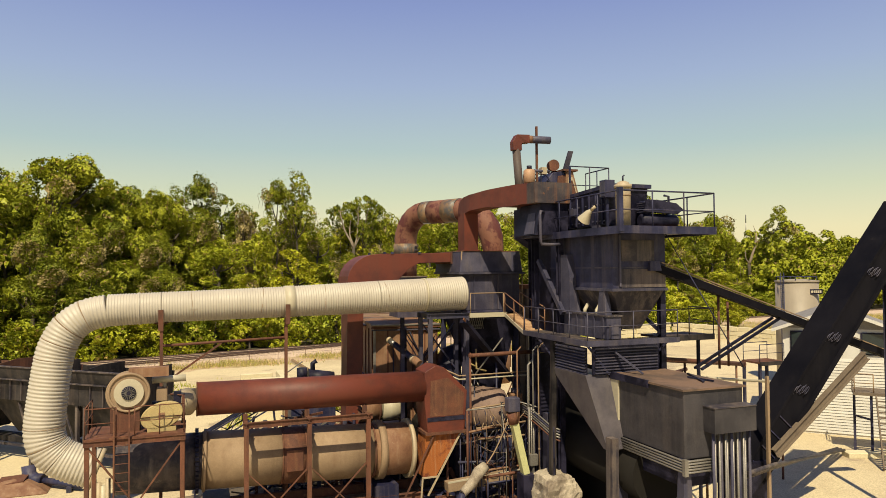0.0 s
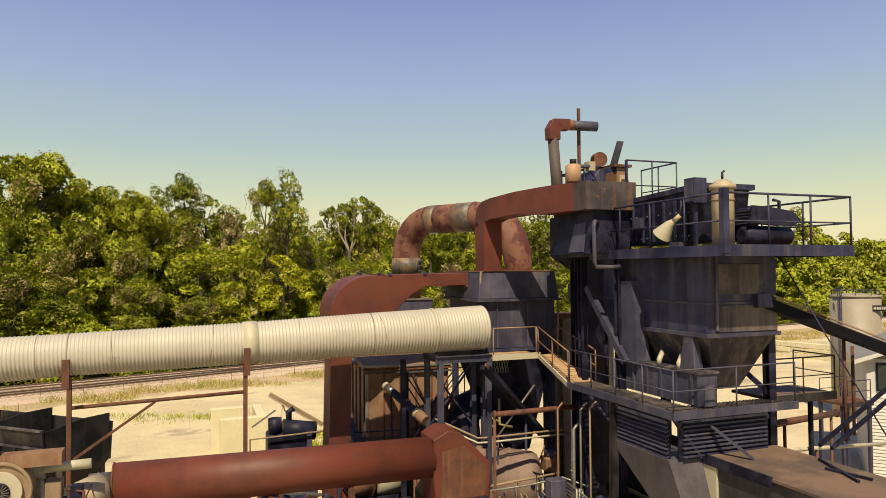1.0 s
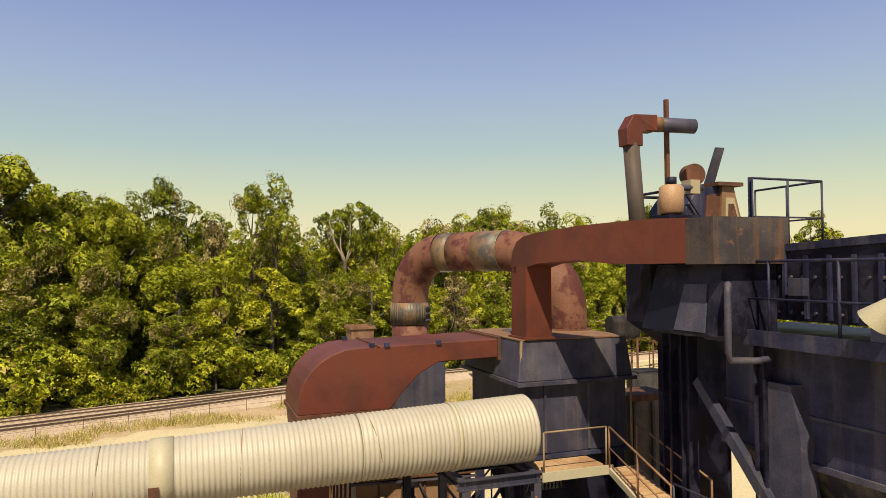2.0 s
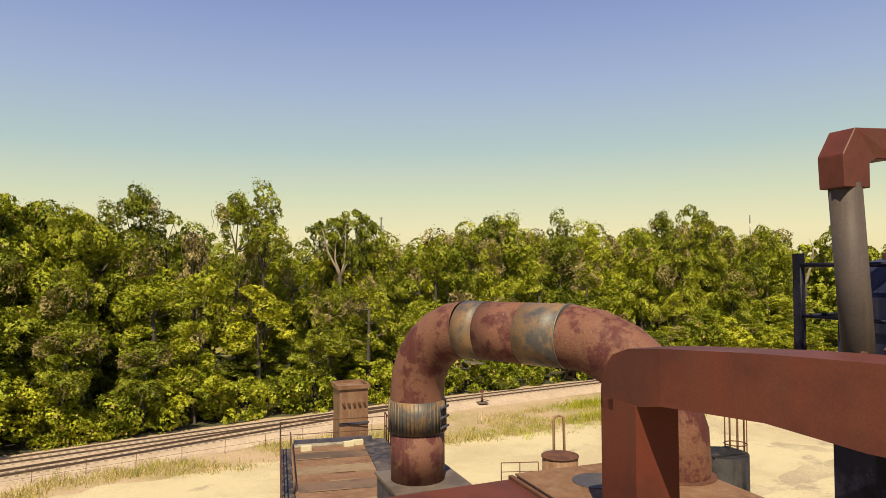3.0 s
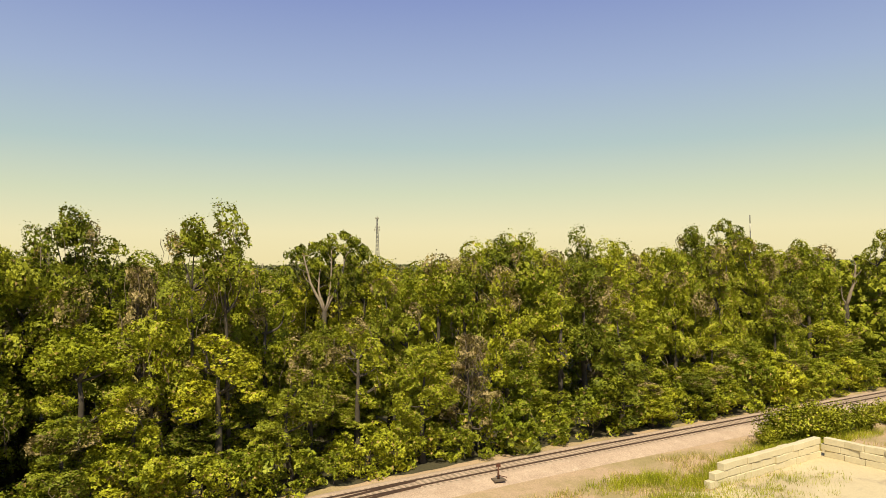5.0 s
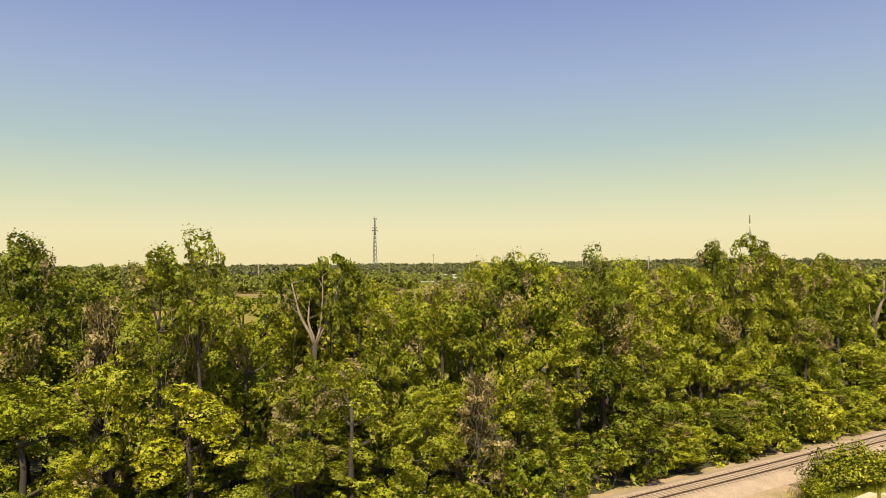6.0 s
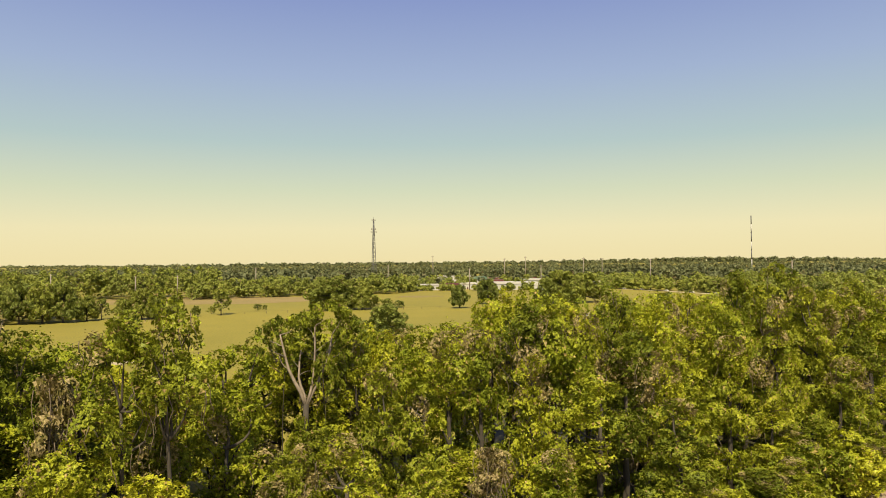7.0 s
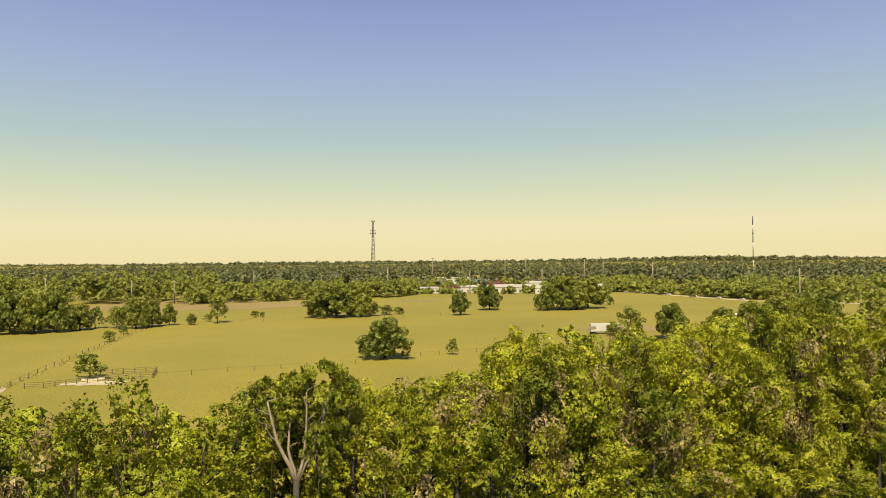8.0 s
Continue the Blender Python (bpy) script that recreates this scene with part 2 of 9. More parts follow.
def foliage(name, dark, light, dry, dry_share=0.06, through_share=0.17, patch=0.55, speck=0.09, grain=11.0):
    m = bpy.data.materials.new(name)
    m.use_nodes = True
    n, l = m.node_tree.nodes, m.node_tree.links
    n.clear()
    geo, info = n.new("ShaderNodeNewGeometry"), n.new("ShaderNodeObjectInfo")
    tc = n.new("ShaderNodeTexCoord")
    big = n.new("ShaderNodeTexNoise")
    big.inputs["Scale"].default_value, big.inputs["Detail"].default_value = patch, 4.0
    l.new(tc.outputs["Object"], big.inputs[0])
    add = n.new("ShaderNodeMath")
    add.operation = "MULTIPLY_ADD"
    l.new(big.outputs[0], add.inputs[0])
    add.inputs[1].default_value = 1.3
    isl = n.new("ShaderNodeMath")
    isl.operation = "MULTIPLY"
    isl.inputs[1].default_value = speck
    l.new(geo.outputs["Random Per Island"], isl.inputs[0])
    l.new(isl.outputs[0], add.inputs[2])
    add2 = n.new("ShaderNodeMath")
    add2.operation = "MULTIPLY_ADD"
    l.new(info.outputs["Random"], add2.inputs[0])
    add2.inputs[1].default_value = 0.42
    l.new(add.outputs[0], add2.inputs[2])
    r = n.new("ShaderNodeMapRange")
    r.inputs[1].default_value, r.inputs[2].default_value = 0.66, 1.24
    l.new(add2.outputs[0], r.inputs[0])
    mixc = n.new("ShaderNodeMix")
    mixc.data_type = "RGBA"
    mixc.inputs[6].default_value, mixc.inputs[7].default_value = (*dark, 1), (*light, 1)
    l.new(r.outputs[0], mixc.inputs[0])
    cut = n.new("ShaderNodeMath")
    cut.operation = "LESS_THAN"
    mul = n.new("ShaderNodeMath")
    mul.operation = "MULTIPLY"
    mul.inputs[1].default_value = 7.31
    frac = n.new("ShaderNodeMath")
    frac.operation = "FRACT"
    l.new(geo.outputs["Random Per Island"], mul.inputs[0])
    l.new(mul.outputs[0], frac.inputs[0])
    l.new(frac.outputs[0], cut.inputs[0])
    cut.inputs[1].default_value = dry_share
    mixd = n.new("ShaderNodeMix")
    mixd.data_type = "RGBA"
    mixd.inputs[7].default_value = (*dry, 1)
    l.new(cut.outputs[0], mixd.inputs[0])
    l.new(mixc.outputs[2], mixd.inputs[6])
    small = n.new("ShaderNodeTexNoise")
    small.inputs["Scale"].default_value, small.inputs["Detail"].default_value = grain, 1.5
    l.new(tc.outputs["Object"], small.inputs[0])
    tone = n.new("ShaderNodeMapRange")
    tone.inputs[1].default_value, tone.inputs[2].default_value, tone.inputs[3].default_value, tone.inputs[4].default_value = 0.36, 0.66, 0.62, 1.5
    l.new(small.outputs[0], tone.inputs[0])
    shade = n.new("ShaderNodeHueSaturation")
    l.new(mixd.outputs[2], shade.inputs["Color"])
    l.new(tone.outputs[0], shade.inputs["Value"])
    dif, tra, gl = n.new("ShaderNodeBsdfDiffuse"), n.new("ShaderNodeBsdfTranslucent"), n.new("ShaderNodeBsdfGlossy")
    gl.inputs["Roughness"].default_value = 0.5
    gl.inputs["Color"].default_value = (0.5, 0.5, 0.5, 1)
    l.new(shade.outputs[0], dif.inputs[0])
    l.new(shade.outputs[0], tra.inputs[0])
    s1, s2, o = n.new("ShaderNodeMixShader"), n.new("ShaderNodeMixShader"), n.new("ShaderNodeOutputMaterial")
    s1.inputs[0].default_value, s2.inputs[0].default_value = through_share, 0.025
    l.new(dif.outputs[0], s1.inputs[1])
    l.new(tra.outputs[0], s1.inputs[2])
    l.new(s1.outputs[0], s2.inputs[1])
    l.new(gl.outputs[0], s2.inputs[2])
    l.new(s2.outputs[0], o.inputs[0])
    return m


LEAF = foliage("mixed_leaves", (0.195, 0.235, 0.018), (0.45, 0.46, 0.030), (0.42, 0.31, 0.10))
LEAF_DARK = foliage("oak_leaves", (0.145, 0.178, 0.017), (0.36, 0.38, 0.029), (0.30, 0.22, 0.08))
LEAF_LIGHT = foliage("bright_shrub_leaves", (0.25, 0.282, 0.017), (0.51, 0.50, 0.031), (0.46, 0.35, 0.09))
LEAF_DRY = foliage("dry_vine_leaves", (0.17, 0.145, 0.04), (0.32, 0.265, 0.10), (0.38, 0.30, 0.14), 0.4)
# lighter, bluer leaf colours carry the distance haze of the horizon woods
LEAF_HORIZON = foliage("hazed_horizon_leaves", (0.135, 0.15, 0.07), (0.20, 0.21, 0.08), (0.18, 0.15, 0.07), patch=0.012, grain=0.35, speck=0.04)
PALM = foliage("palm_fronds", (0.20, 0.23, 0.05), (0.40, 0.42, 0.10), (0.45, 0.38, 0.15), 0.15)
LEAF_FAR = foliage("far_wood_leaves", (0.185, 0.22, 0.046), (0.35, 0.37, 0.062), (0.24, 0.19, 0.08), patch=0.05, grain=2.0, speck=0.05)
GRASS = foliage("tall_grass_blades", (0.25, 0.26, 0.04), (0.46, 0.40, 0.11), (0.56, 0.42, 0.22), 0.35)

# ---- building helpers ----
PLANT = pose(0, 0, 0, 0, 0, 20)         # the plant's own axes: u along its front, v away from the camera
BASES = {}


def thing(name, label, category, base, group="", kind="", m=PLANT):
    ob = new(name)
    ob.matrix_world = m @ Matrix.Translation(base)
    BASES[ob.name] = Vector(base)
    return tagged(ob, label, category, group, kind)


class Shape:
    """A bmesh with a few ways to add solid forms to it."""
    def __init__(self):
        self.bm = bmesh.new()

    def hexa(self, c):
        vs = [self.bm.verts.new(p) for p in c]
        for f in ((3, 2, 1, 0), (4, 5, 6, 7), (0, 1, 5, 4), (1, 2, 6, 5), (2, 3, 7, 6), (3, 0, 4, 7)):
            self.bm.faces.new([vs[k] for k in f])
        return self

    def box(self, u0, u1, v0, v1, z0, z1):
        return self.hexa([(u0, v0, z0), (u1, v0, z0), (u1, v1, z0), (u0, v1, z0), (u0, v0, z1), (u1, v0, z1), (u1, v1, z1), (u0, v1, z1)])

    def beam(self, p, q, w, h, up=(0, 0, 1)):
        p, q = Vector(p), Vector(q)
        d = (q - p).normalized()
        a = Vector(up)
        if abs(d.dot(a)) > 0.98:
            a = Vector((0, 1, 0))
        s = d.cross(a).normalized()
        t = s.cross(d)
        s, t = s * w / 2, t * h / 2
        return self.hexa([p - s - t, p + s - t, p + s + t, p - s + t, q - s - t, q + s - t, q + s + t, q - s + t])

    def ibeam(self, p, q, w, h, up=(0, 0, 1), t=0.02):
        p, q = Vector(p), Vector(q)
        d = (q - p).normalized()
        a = Vector(up)
        if abs(d.dot(a)) > 0.98:
            a = Vector((0, 1, 0))
        s = d.cross(a).normalized()
        n = s.cross(d)
        for k in (-1, 1):
            self.beam(p + n * k * (h - t) / 2, q + n * k * (h - t) / 2, w, t, n)
        return self.beam(p, q, t, h - 2 * t - 0.002, n)

    def tube(self, pts, r, n=12, caps=True):
        """A round tube through points; r is one radius or one a point."""
        pts = [Vector(p) for p in pts]
        rs = r if isinstance(r, (list, tuple)) else [r] * len(pts)
        rings, ref = [], None
        for k, p in enumerate(pts):
            d = (pts[min(k + 1, len(pts) - 1)] - pts[max(k - 1, 0)]).normalized()
            if ref is None:
                ref = d.orthogonal().normalized()
            ref = (ref - d * ref.dot(d)).normalized()
            s = d.cross(ref)
            rings.append([self.bm.verts.new(p + (ref * math.cos(2 * math.pi * j / n) + s * math.sin(2 * math.pi * j / n)) * rs[k]) for j in range(n)])
        for a, b in zip(rings, rings[1:]):
            for j in range(n):
                f = self.bm.faces.new((a[j], a[(j + 1) % n], b[(j + 1) % n], b[j]))
                f.smooth = True
        if caps:
            self.bm.faces.new(rings[0][::-1])
            self.bm.faces.new(rings[-1])
        return self

    def prism(self, outline, axis, a, b):
        """A flat outline pushed from a to b along axis 'u', 'v' or 'z'; outline holds the other two coordinates in order."""
        def at(p, k):
            return {"u": (k, p[0], p[1]), "v": (p[0], k, p[1]), "z": (p[0], p[1], k)}[axis]
        lo = [self.bm.verts.new(at(p, a)) for p in outline]
        hi = [self.bm.verts.new(at(p, b)) for p in outline]
        self.bm.faces.new(lo)
        self.bm.faces.new(hi[::-1])
        for j in range(len(lo)):
            k = (j + 1) % len(lo)
            self.bm.faces.new((lo[j], hi[j], hi[k], lo[k]))
        return self

    def loft(self, rects):
        """A closed solid through level rectangles (u0, u1, v0, v1, z)."""
        rings = [[self.bm.verts.new(p) for p in ((a, c, z), (b, c, z), (b, d, z), (a, d, z))] for a, b, c, d, z in rects]
        for x, y in zip(rings, rings[1:]):
            for j in range(4):
                self.bm.faces.new((x[j], x[(j + 1) % 4], y[(j + 1) % 4], y[j]))
        self.bm.faces.new(rings[0][::-1])
        self.bm.faces.new(rings[-1])
        return self

    def disc(self, c, axis, r, depth, n=32, r2=None):
        c, d = Vector(c), Vector(axis).normalized()
        return self.tube([c - d * depth / 2, c + d * depth / 2], [r, r if r2 is None else r2], n)


def part(name, shape, mat, parent, label="", bevel=0.0):
    """Links a shape as one mesh object under a thing or a part."""
    bm = shape.bm if isinstance(shape, Shape) else shape
    top_ob = parent
    while top_ob.parent:
        top_ob = top_ob.parent
    bmesh.ops.recalc_face_normals(bm, faces=bm.faces)
    if bevel:
        bmesh.ops.bevel(bm, geom=list(bm.edges), offset=bevel, segments=1, affect="EDGES")
    base = BASES.get(top_ob.name)
    if base:
        bmesh.ops.translate(bm, vec=-base, verts=bm.verts)
    me = bpy.data.meshes.new(name)
    bm.to_mesh(me)
    bm.free()
    me.materials.append(mat)
    ob = new(name, me)
    ob.parent = parent
    return tagged(ob, label)


def railing(parent, pts, mat, height=1.05, step=1.3, r=0.026, mids=1, skip_first=False):
    """Posts, a top rail and middle rails along a line of points at deck level."""
    for k, (a, b) in enumerate(zip(pts, pts[1:])):
        a, b = Vector(a), Vector(b)
        count = max(1, round((b - a).length / step))
        for j in range(count + (k == len(pts) - 2)):
            if skip_first and k == 0 and j == 0:
                continue
            p = a.lerp(b, j / count)
            part("post", Shape().tube([p, p + Vector((0, 0, height))], r, 6), mat, parent)
        up = Vector((0, 0, height))
        part("top_rail", Shape().tube([a + up, b + up], r, 6), mat, parent)
        for m_ in range(mids):
            q = up * (m_ + 1) / (mids + 1)
            part("mid_rail", Shape().tube([a + q, b + q], r * 0.75, 6), mat, parent)


def bar_grating(parent, u0, u1, v0, v1, z, mat, along="u", step=0.12):
    """An open deck of bearing bars in a frame."""
    s = Shape()
    if along == "u":
        k = v0
        while k < v1:
            s.box(u0, u1, k, k + 0.025, z - 0.04, z)
            k += step
    else:
        k = u0
        while k < u1:
            s.box(k, k + 0.025, v0, v1, z - 0.04, z)
            k += step
    part("grating", s, mat, parent)


def arc(c, a, b, start, end, n):
    """Points on an arc round c, in the plane of the unit vectors a and b."""
    c, a, b = Vector(c), Vector(a), Vector(b)
    return [c + a * math.cos(radians(start + (end - start) * k / n)) + b * math.sin(radians(start + (end - start) * k / n)) for k in range(n + 1)]


# ---- ground, yard, track ----
TRACK_PTS = [(-120, 36), (-60, 61), (-25, 74.2), (-5, 80.6), (18, 86.6), (34.5, 90.2), (70, 96.2), (98, 101.2), (160, 111.5), (320, 136)]


def track_v(u):
    """The railway's middle line in the plant's axes, smoothed between its bends."""
    us, vs = [p[0] for p in TRACK_PTS], [p[1] for p in TRACK_PTS]
    return float(np.mean([np.interp(u + k, us, vs) for k in (-12, -6, 0, 6, 12)]))


def to_world(u, v, z=0.0):
    return PLANT @ Vector((u, v, z))


def sheet(name, outline, z, mat, label, category, thick=0.0):
    bm = bmesh.new()
    f = bm.faces.new([bm.verts.new((*p, z)) for p in outline])
    if f.normal.z < 0:
        f.normal_flip()
    bmesh.ops.triangulate(bm, faces=bm.faces)
    me = bpy.data.meshes.new(name)
    bm.to_mesh(me)
    bm.free()
    me.materials.append(mat)
    ob = new(name, me)
    ob.matrix_world = PLANT
    return tagged(ob, label, category, kind="structure")


def ragged(line, amount, step=1.2, seed=1):
    """The same line with many small uneven bays."""
    rnd, res = random.Random(seed), []
    for a, b in zip(line, line[1:]):
        a, b = Vector(a), Vector(b)
        n = max(1, int((b - a).length / step))
        for k in range(n):
            p = a.lerp(b, k / n)
            w = noise.noise(Vector((p.x * 0.35, p.y * 0.35, seed))) + 0.5 * noise.noise(Vector((p.x * 1.3, p.y * 1.3, seed)))
            side = Vector((-(b - a).y, (b - a).x)).normalized()
            q = p + side * w * amount + side * rnd.uniform(-0.1, 0.1) * amount
            res.append((q.x, q.y))
    res.append(tuple(line[-1]))
    return res


# the land: one sheet out to the horizon, with a low far rise
bm = bmesh.new()
rings, prev = [0.0, 40, 80, 120, 170, 240, 330, 450, 650, 900, 1300, 1900, 2700, 3600, 4700], None
for r_ in rings:
    ring = [bm.verts.new((r_ * math.cos(2 * math.pi * k / 72), 60 + r_ * math.sin(2 * math.pi * k / 72),
            0 if r_ < 2000 else (r_ - 2000) / 2700 * (24 + 9 * noise.noise(Vector((k * 0.3, r_ * 0.001, 2))))))
            for k in range(72 if r_ else 1)]
    if prev and len(prev) == 1:
        for k in range(72):
            bm.faces.new((prev[0], ring[k], ring[(k + 1) % 72]))
    elif prev:
        for k in range(72):
            bm.faces.new((prev[k], ring[k], ring[(k + 1) % 72], prev[(k + 1) % 72]))
    prev = ring
bmesh.ops.recalc_face_normals(bm, faces=bm.faces)
for f in bm.faces:
    if f.normal.z < 0:
        f.normal_flip()
me = bpy.data.meshes.new("ground")
bm.to_mesh(me)
bm.free()
me.materials.append(FIELD)
tagged(new("ground", me), "olive-yellow mown pasture land reaching the horizon", "ground", kind="structure")

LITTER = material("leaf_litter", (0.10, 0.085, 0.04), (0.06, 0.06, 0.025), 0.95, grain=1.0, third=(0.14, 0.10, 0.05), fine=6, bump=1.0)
us = list(range(-120, 300, 6))
yard_edge = [(-140, 30), (-60, 50), (-25, 63), (2, 72.5), (14, 74.5), (29, 74.5), (42, 76.5), (50, 80.5), (68, 85), (74, 83), (110, 87), (170, 96)]
sheet("verge", [(u, track_v(u) + 9) for u in us] + ragged([(u, track_v(u) - 24) for u in us[::-1]], 1.5), 0.012, DRYGRASS,
      "dry yellow-green grass verge beside the railway", "grass")
sheet("yard", ragged(yard_edge, 1.8, seed=5) + [(170, -60), (-140, -60)], 0.024, LIMEROCK, "pale compacted limerock yard with worn grey stains", "yard")
OIL = material("oil_stained_ground", (0.13, 0.102, 0.072), (0.27, 0.21, 0.14), 0.8, grain=1.2, third=(0.30, 0.24, 0.16), wear=0.3, fine=9, bump=0.5, edge=0.2)
sheet("stained_ground", ragged([(-2.5, 26.0), (9.0, 24.4), (12.2, 17.8), (18.5, 17.0), (19.6, 20.0), (17.6, 24.0), (16.0, 31.0), (12.5, 34.0), (2.0, 33.2), (-2.0, 31.0), (-2.5, 26.0)], 0.9, 0.6, 12), 0.034, OIL,
      "dark oil-stained ground under the machinery", "ground")
DAMP = material("damp_worn_ground", (0.50, 0.405, 0.275), (0.66, 0.545, 0.35), 0.95, grain=0.8, third=(0.72, 0.60, 0.385), wear=0.9, fine=10, bump=0.3, edge=0.2)
def patch(cu, cv, ru, rv, turn, seed, label):
    """A ragged worn patch lying on the yard."""
    pts = []
    for k in range(25):
        a = 2 * math.pi * k / 24
        x, y = ru * math.cos(a), rv * math.sin(a)
        pts.append((cu + x * math.cos(turn) - y * math.sin(turn), cv + x * math.sin(turn) + y * math.cos(turn)))
    sheet("worn_patch", ragged(pts, 0.55 * min(ru, rv), 0.35, seed), 0.029 + 0.0001 * seed, DAMP, label, "ground")
patch(51.0, 63.1, 2.2, 0.9, -0.9, 1, "grey-brown worn patch on the yard")
patch(47.3, 57.6, 4.5, 1.3, 0.2, 2, "long grey-brown worn patch on the yard")
patch(50.5, 58.6, 2.0, 1.0, 0.2, 3, "grey-brown worn patch on the yard")
patch(41.0, 56.0, 2.2, 0.6, 0.1, 4, "narrow grey-brown worn patch on the yard")
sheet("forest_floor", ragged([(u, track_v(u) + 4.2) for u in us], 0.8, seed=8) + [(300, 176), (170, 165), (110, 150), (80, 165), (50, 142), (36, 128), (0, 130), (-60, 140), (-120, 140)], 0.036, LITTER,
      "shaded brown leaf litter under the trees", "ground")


def path_strip(offsets, s_vals, name, mat, parent, label=""):
    """A solid strip along the railway; offsets are its cross-section (across, up)."""
    sh = Shape()
    rows = []
    for u in s_vals:
        d = Vector((1, (track_v(u + 1) - track_v(u - 1)) / 2)).normalized()
        rows.append([sh.bm.verts.new((u - d.y * o, track_v(u) + d.x * o, h)) for o, h in offsets])
    n = len(offsets)
    for a, b in zip(rows, rows[1:]):
        for k in range(n):
            sh.bm.faces.new((a[k], a[(k + 1) % n], b[(k + 1) % n], b[k]))
    sh.bm.faces.new(rows[0])
    sh.bm.faces.new(rows[-1][::-1])
    return part(name, sh, mat, parent, label)


track = thing("railway_track", "rusty railway track with timber sleepers on a low ballast bank", "railway", (0, 0, 0), kind="structure")
fine = [-110 + k * 3 for k in range(130)]
path_strip([(-3.4, 0.0), (-1.7, 0.42), (1.7, 0.42), (3.2, 0.0)], fine, "ballast", BALLAST, track, "tan crushed stone ballast")
for o in (-0.7175, 0.7175):
    path_strip([(o - 0.05, 0.42), (o - 0.05, 0.44), (o - 0.03, 0.545), (o + 0.03, 0.545), (o + 0.05, 0.44), (o + 0.05, 0.42)], fine, "rail", RAIL, track)
rnd = random.Random(4)
sl = Shape()
u = -60.0
while u < 160:
    d = Vector((1, (track_v(u + 1) - track_v(u - 1)) / 2)).normalized()
    nrm = Vector((-d.y, d.x))
    c = Vector((u, track_v(u)))
    a, b = c - nrm * (1.25 + rnd.uniform(-0.05, 0.05)), c + nrm * (1.25 + rnd.uniform(-0.05, 0.05))
    sl.beam((a.x, a.y, 0.43), (b.x, b.y, 0.43), 0.23, 0.02)
    u += 0.58 + rnd.uniform(-0.03, 0.03)
tagged(part("sleepers", sl, SLEEPER, track, "weathered timber sleepers"), kind="stuff")

# the siding that leaves the main line at the switch
siding = thing("siding_track", "rusty siding rails branching off beside the main line", "railway", (0, 0, 0), kind="structure")


def siding_off(u):
    k = min(1.0, max(0.0, (34 - u) / 42))
    return -3.6 * k * k * (3 - 2 * k)


for o in (-0.7175, 0.7175):
    sh, rows = Shape(), []
    for u in [-80 + 3 * k for k in range(37)]:
        c = track_v(u) + siding_off(u) + o
        rows.append([sh.bm.verts.new((u, c + a, h)) for a, h in ((-0.05, 0.44), (-0.035, 0.58), (0.035, 0.58), (0.05, 0.44))])
    for a, b in zip(rows, rows[1:]):
        for k in range(4):
            sh.bm.faces.new((a[k], a[(k + 1) % 4], b[(k + 1) % 4], b[k]))
    part("rail", sh, RAIL, siding)
sl = Shape()
u = -60.0
while u < 18:
    c = track_v(u) + siding_off(u)
    sl.beam((u + 0.25, c - 1.25, 0.42), (u - 0.25, c + 1.25, 0.42), 0.23, 0.03)
    u += 0.58 + rnd.uniform(-0.03, 0.03)
tagged(part("sleepers", sl, SLEEPER, siding, "weathered timber sleepers"), kind="stuff")
sh = Shape()
prof = [(-3.4, 0.0), (-1.9, 0.40), (1.9, 0.40), (2.6, 0.0)]
rows = []
for u in [-80 + 3 * k for k in range(36)]:
    c = track_v(u) + siding_off(u)
    rows.append([sh.bm.verts.new((u, c + a, h)) for a, h in prof])
for a, b in zip(rows, rows[1:]):
    for k in range(4):
        sh.bm.faces.new((a[k], a[(k + 1) % 4], b[(k + 1) % 4], b[k]))
part("ballast", sh, BALLAST, siding, "tan crushed stone ballast")

stand = thing("switch_stand", "rusty hand-thrown railway switch stand beside the track", "switch stand", (34.6, 87.4, 0.3))
part("base_plate", Shape().box(34.1, 35.1, 87.0, 87.8, 0.3, 0.42), TIMBER, stand)
part("column", Shape().tube([(34.6, 87.4, 0.42), (34.6, 87.4, 1.35)], [0.12, 0.05], 8), RUST, stand)
part("lever", Shape().beam((34.6, 87.4, 0.7), (35.3, 87.2, 0.5), 0.05, 0.06), RUST, stand)
part("target", Shape().prism([(34.4, 1.35), (34.8, 1.35), (34.8, 1.65), (34.4, 1.65)], "v", 87.38, 87.42), RUST, stand)
# ---- the plant ----
def corrugated(name, pts, rads, parent, mat, pitch=0.10, depth=0.03, n=40, label=""):
    """A ribbed duct along a smooth line, with a real ridge every pitch metres."""
    pts = [Vector(p) for p in pts]
    lens = [0.0]
    for a, b in zip(pts, pts[1:]):
        lens.append(lens[-1] + (b - a).length)
    total, step = lens[-1], pitch / 4
    m = int(total / step)
    def at(s):
        k = max(j for j in range(len(pts) - 1) if lens[j] <= s + 1e-9)
        f = (s - lens[k]) / (lens[k + 1] - lens[k])
        return pts[k].lerp(pts[k + 1], f), rads[k] + (rads[k + 1] - rads[k]) * f
    line, rr = [], []
    for j in range(m + 1):
        p, r = at(min(total, j * step))
        line.append(p)
        rr.append(r + depth * (0.0, 0.7, 1.0, 0.7)[j % 4] - depth / 2)
    return part(name, Shape().tube(line, rr, n, caps=True), mat, parent, label)


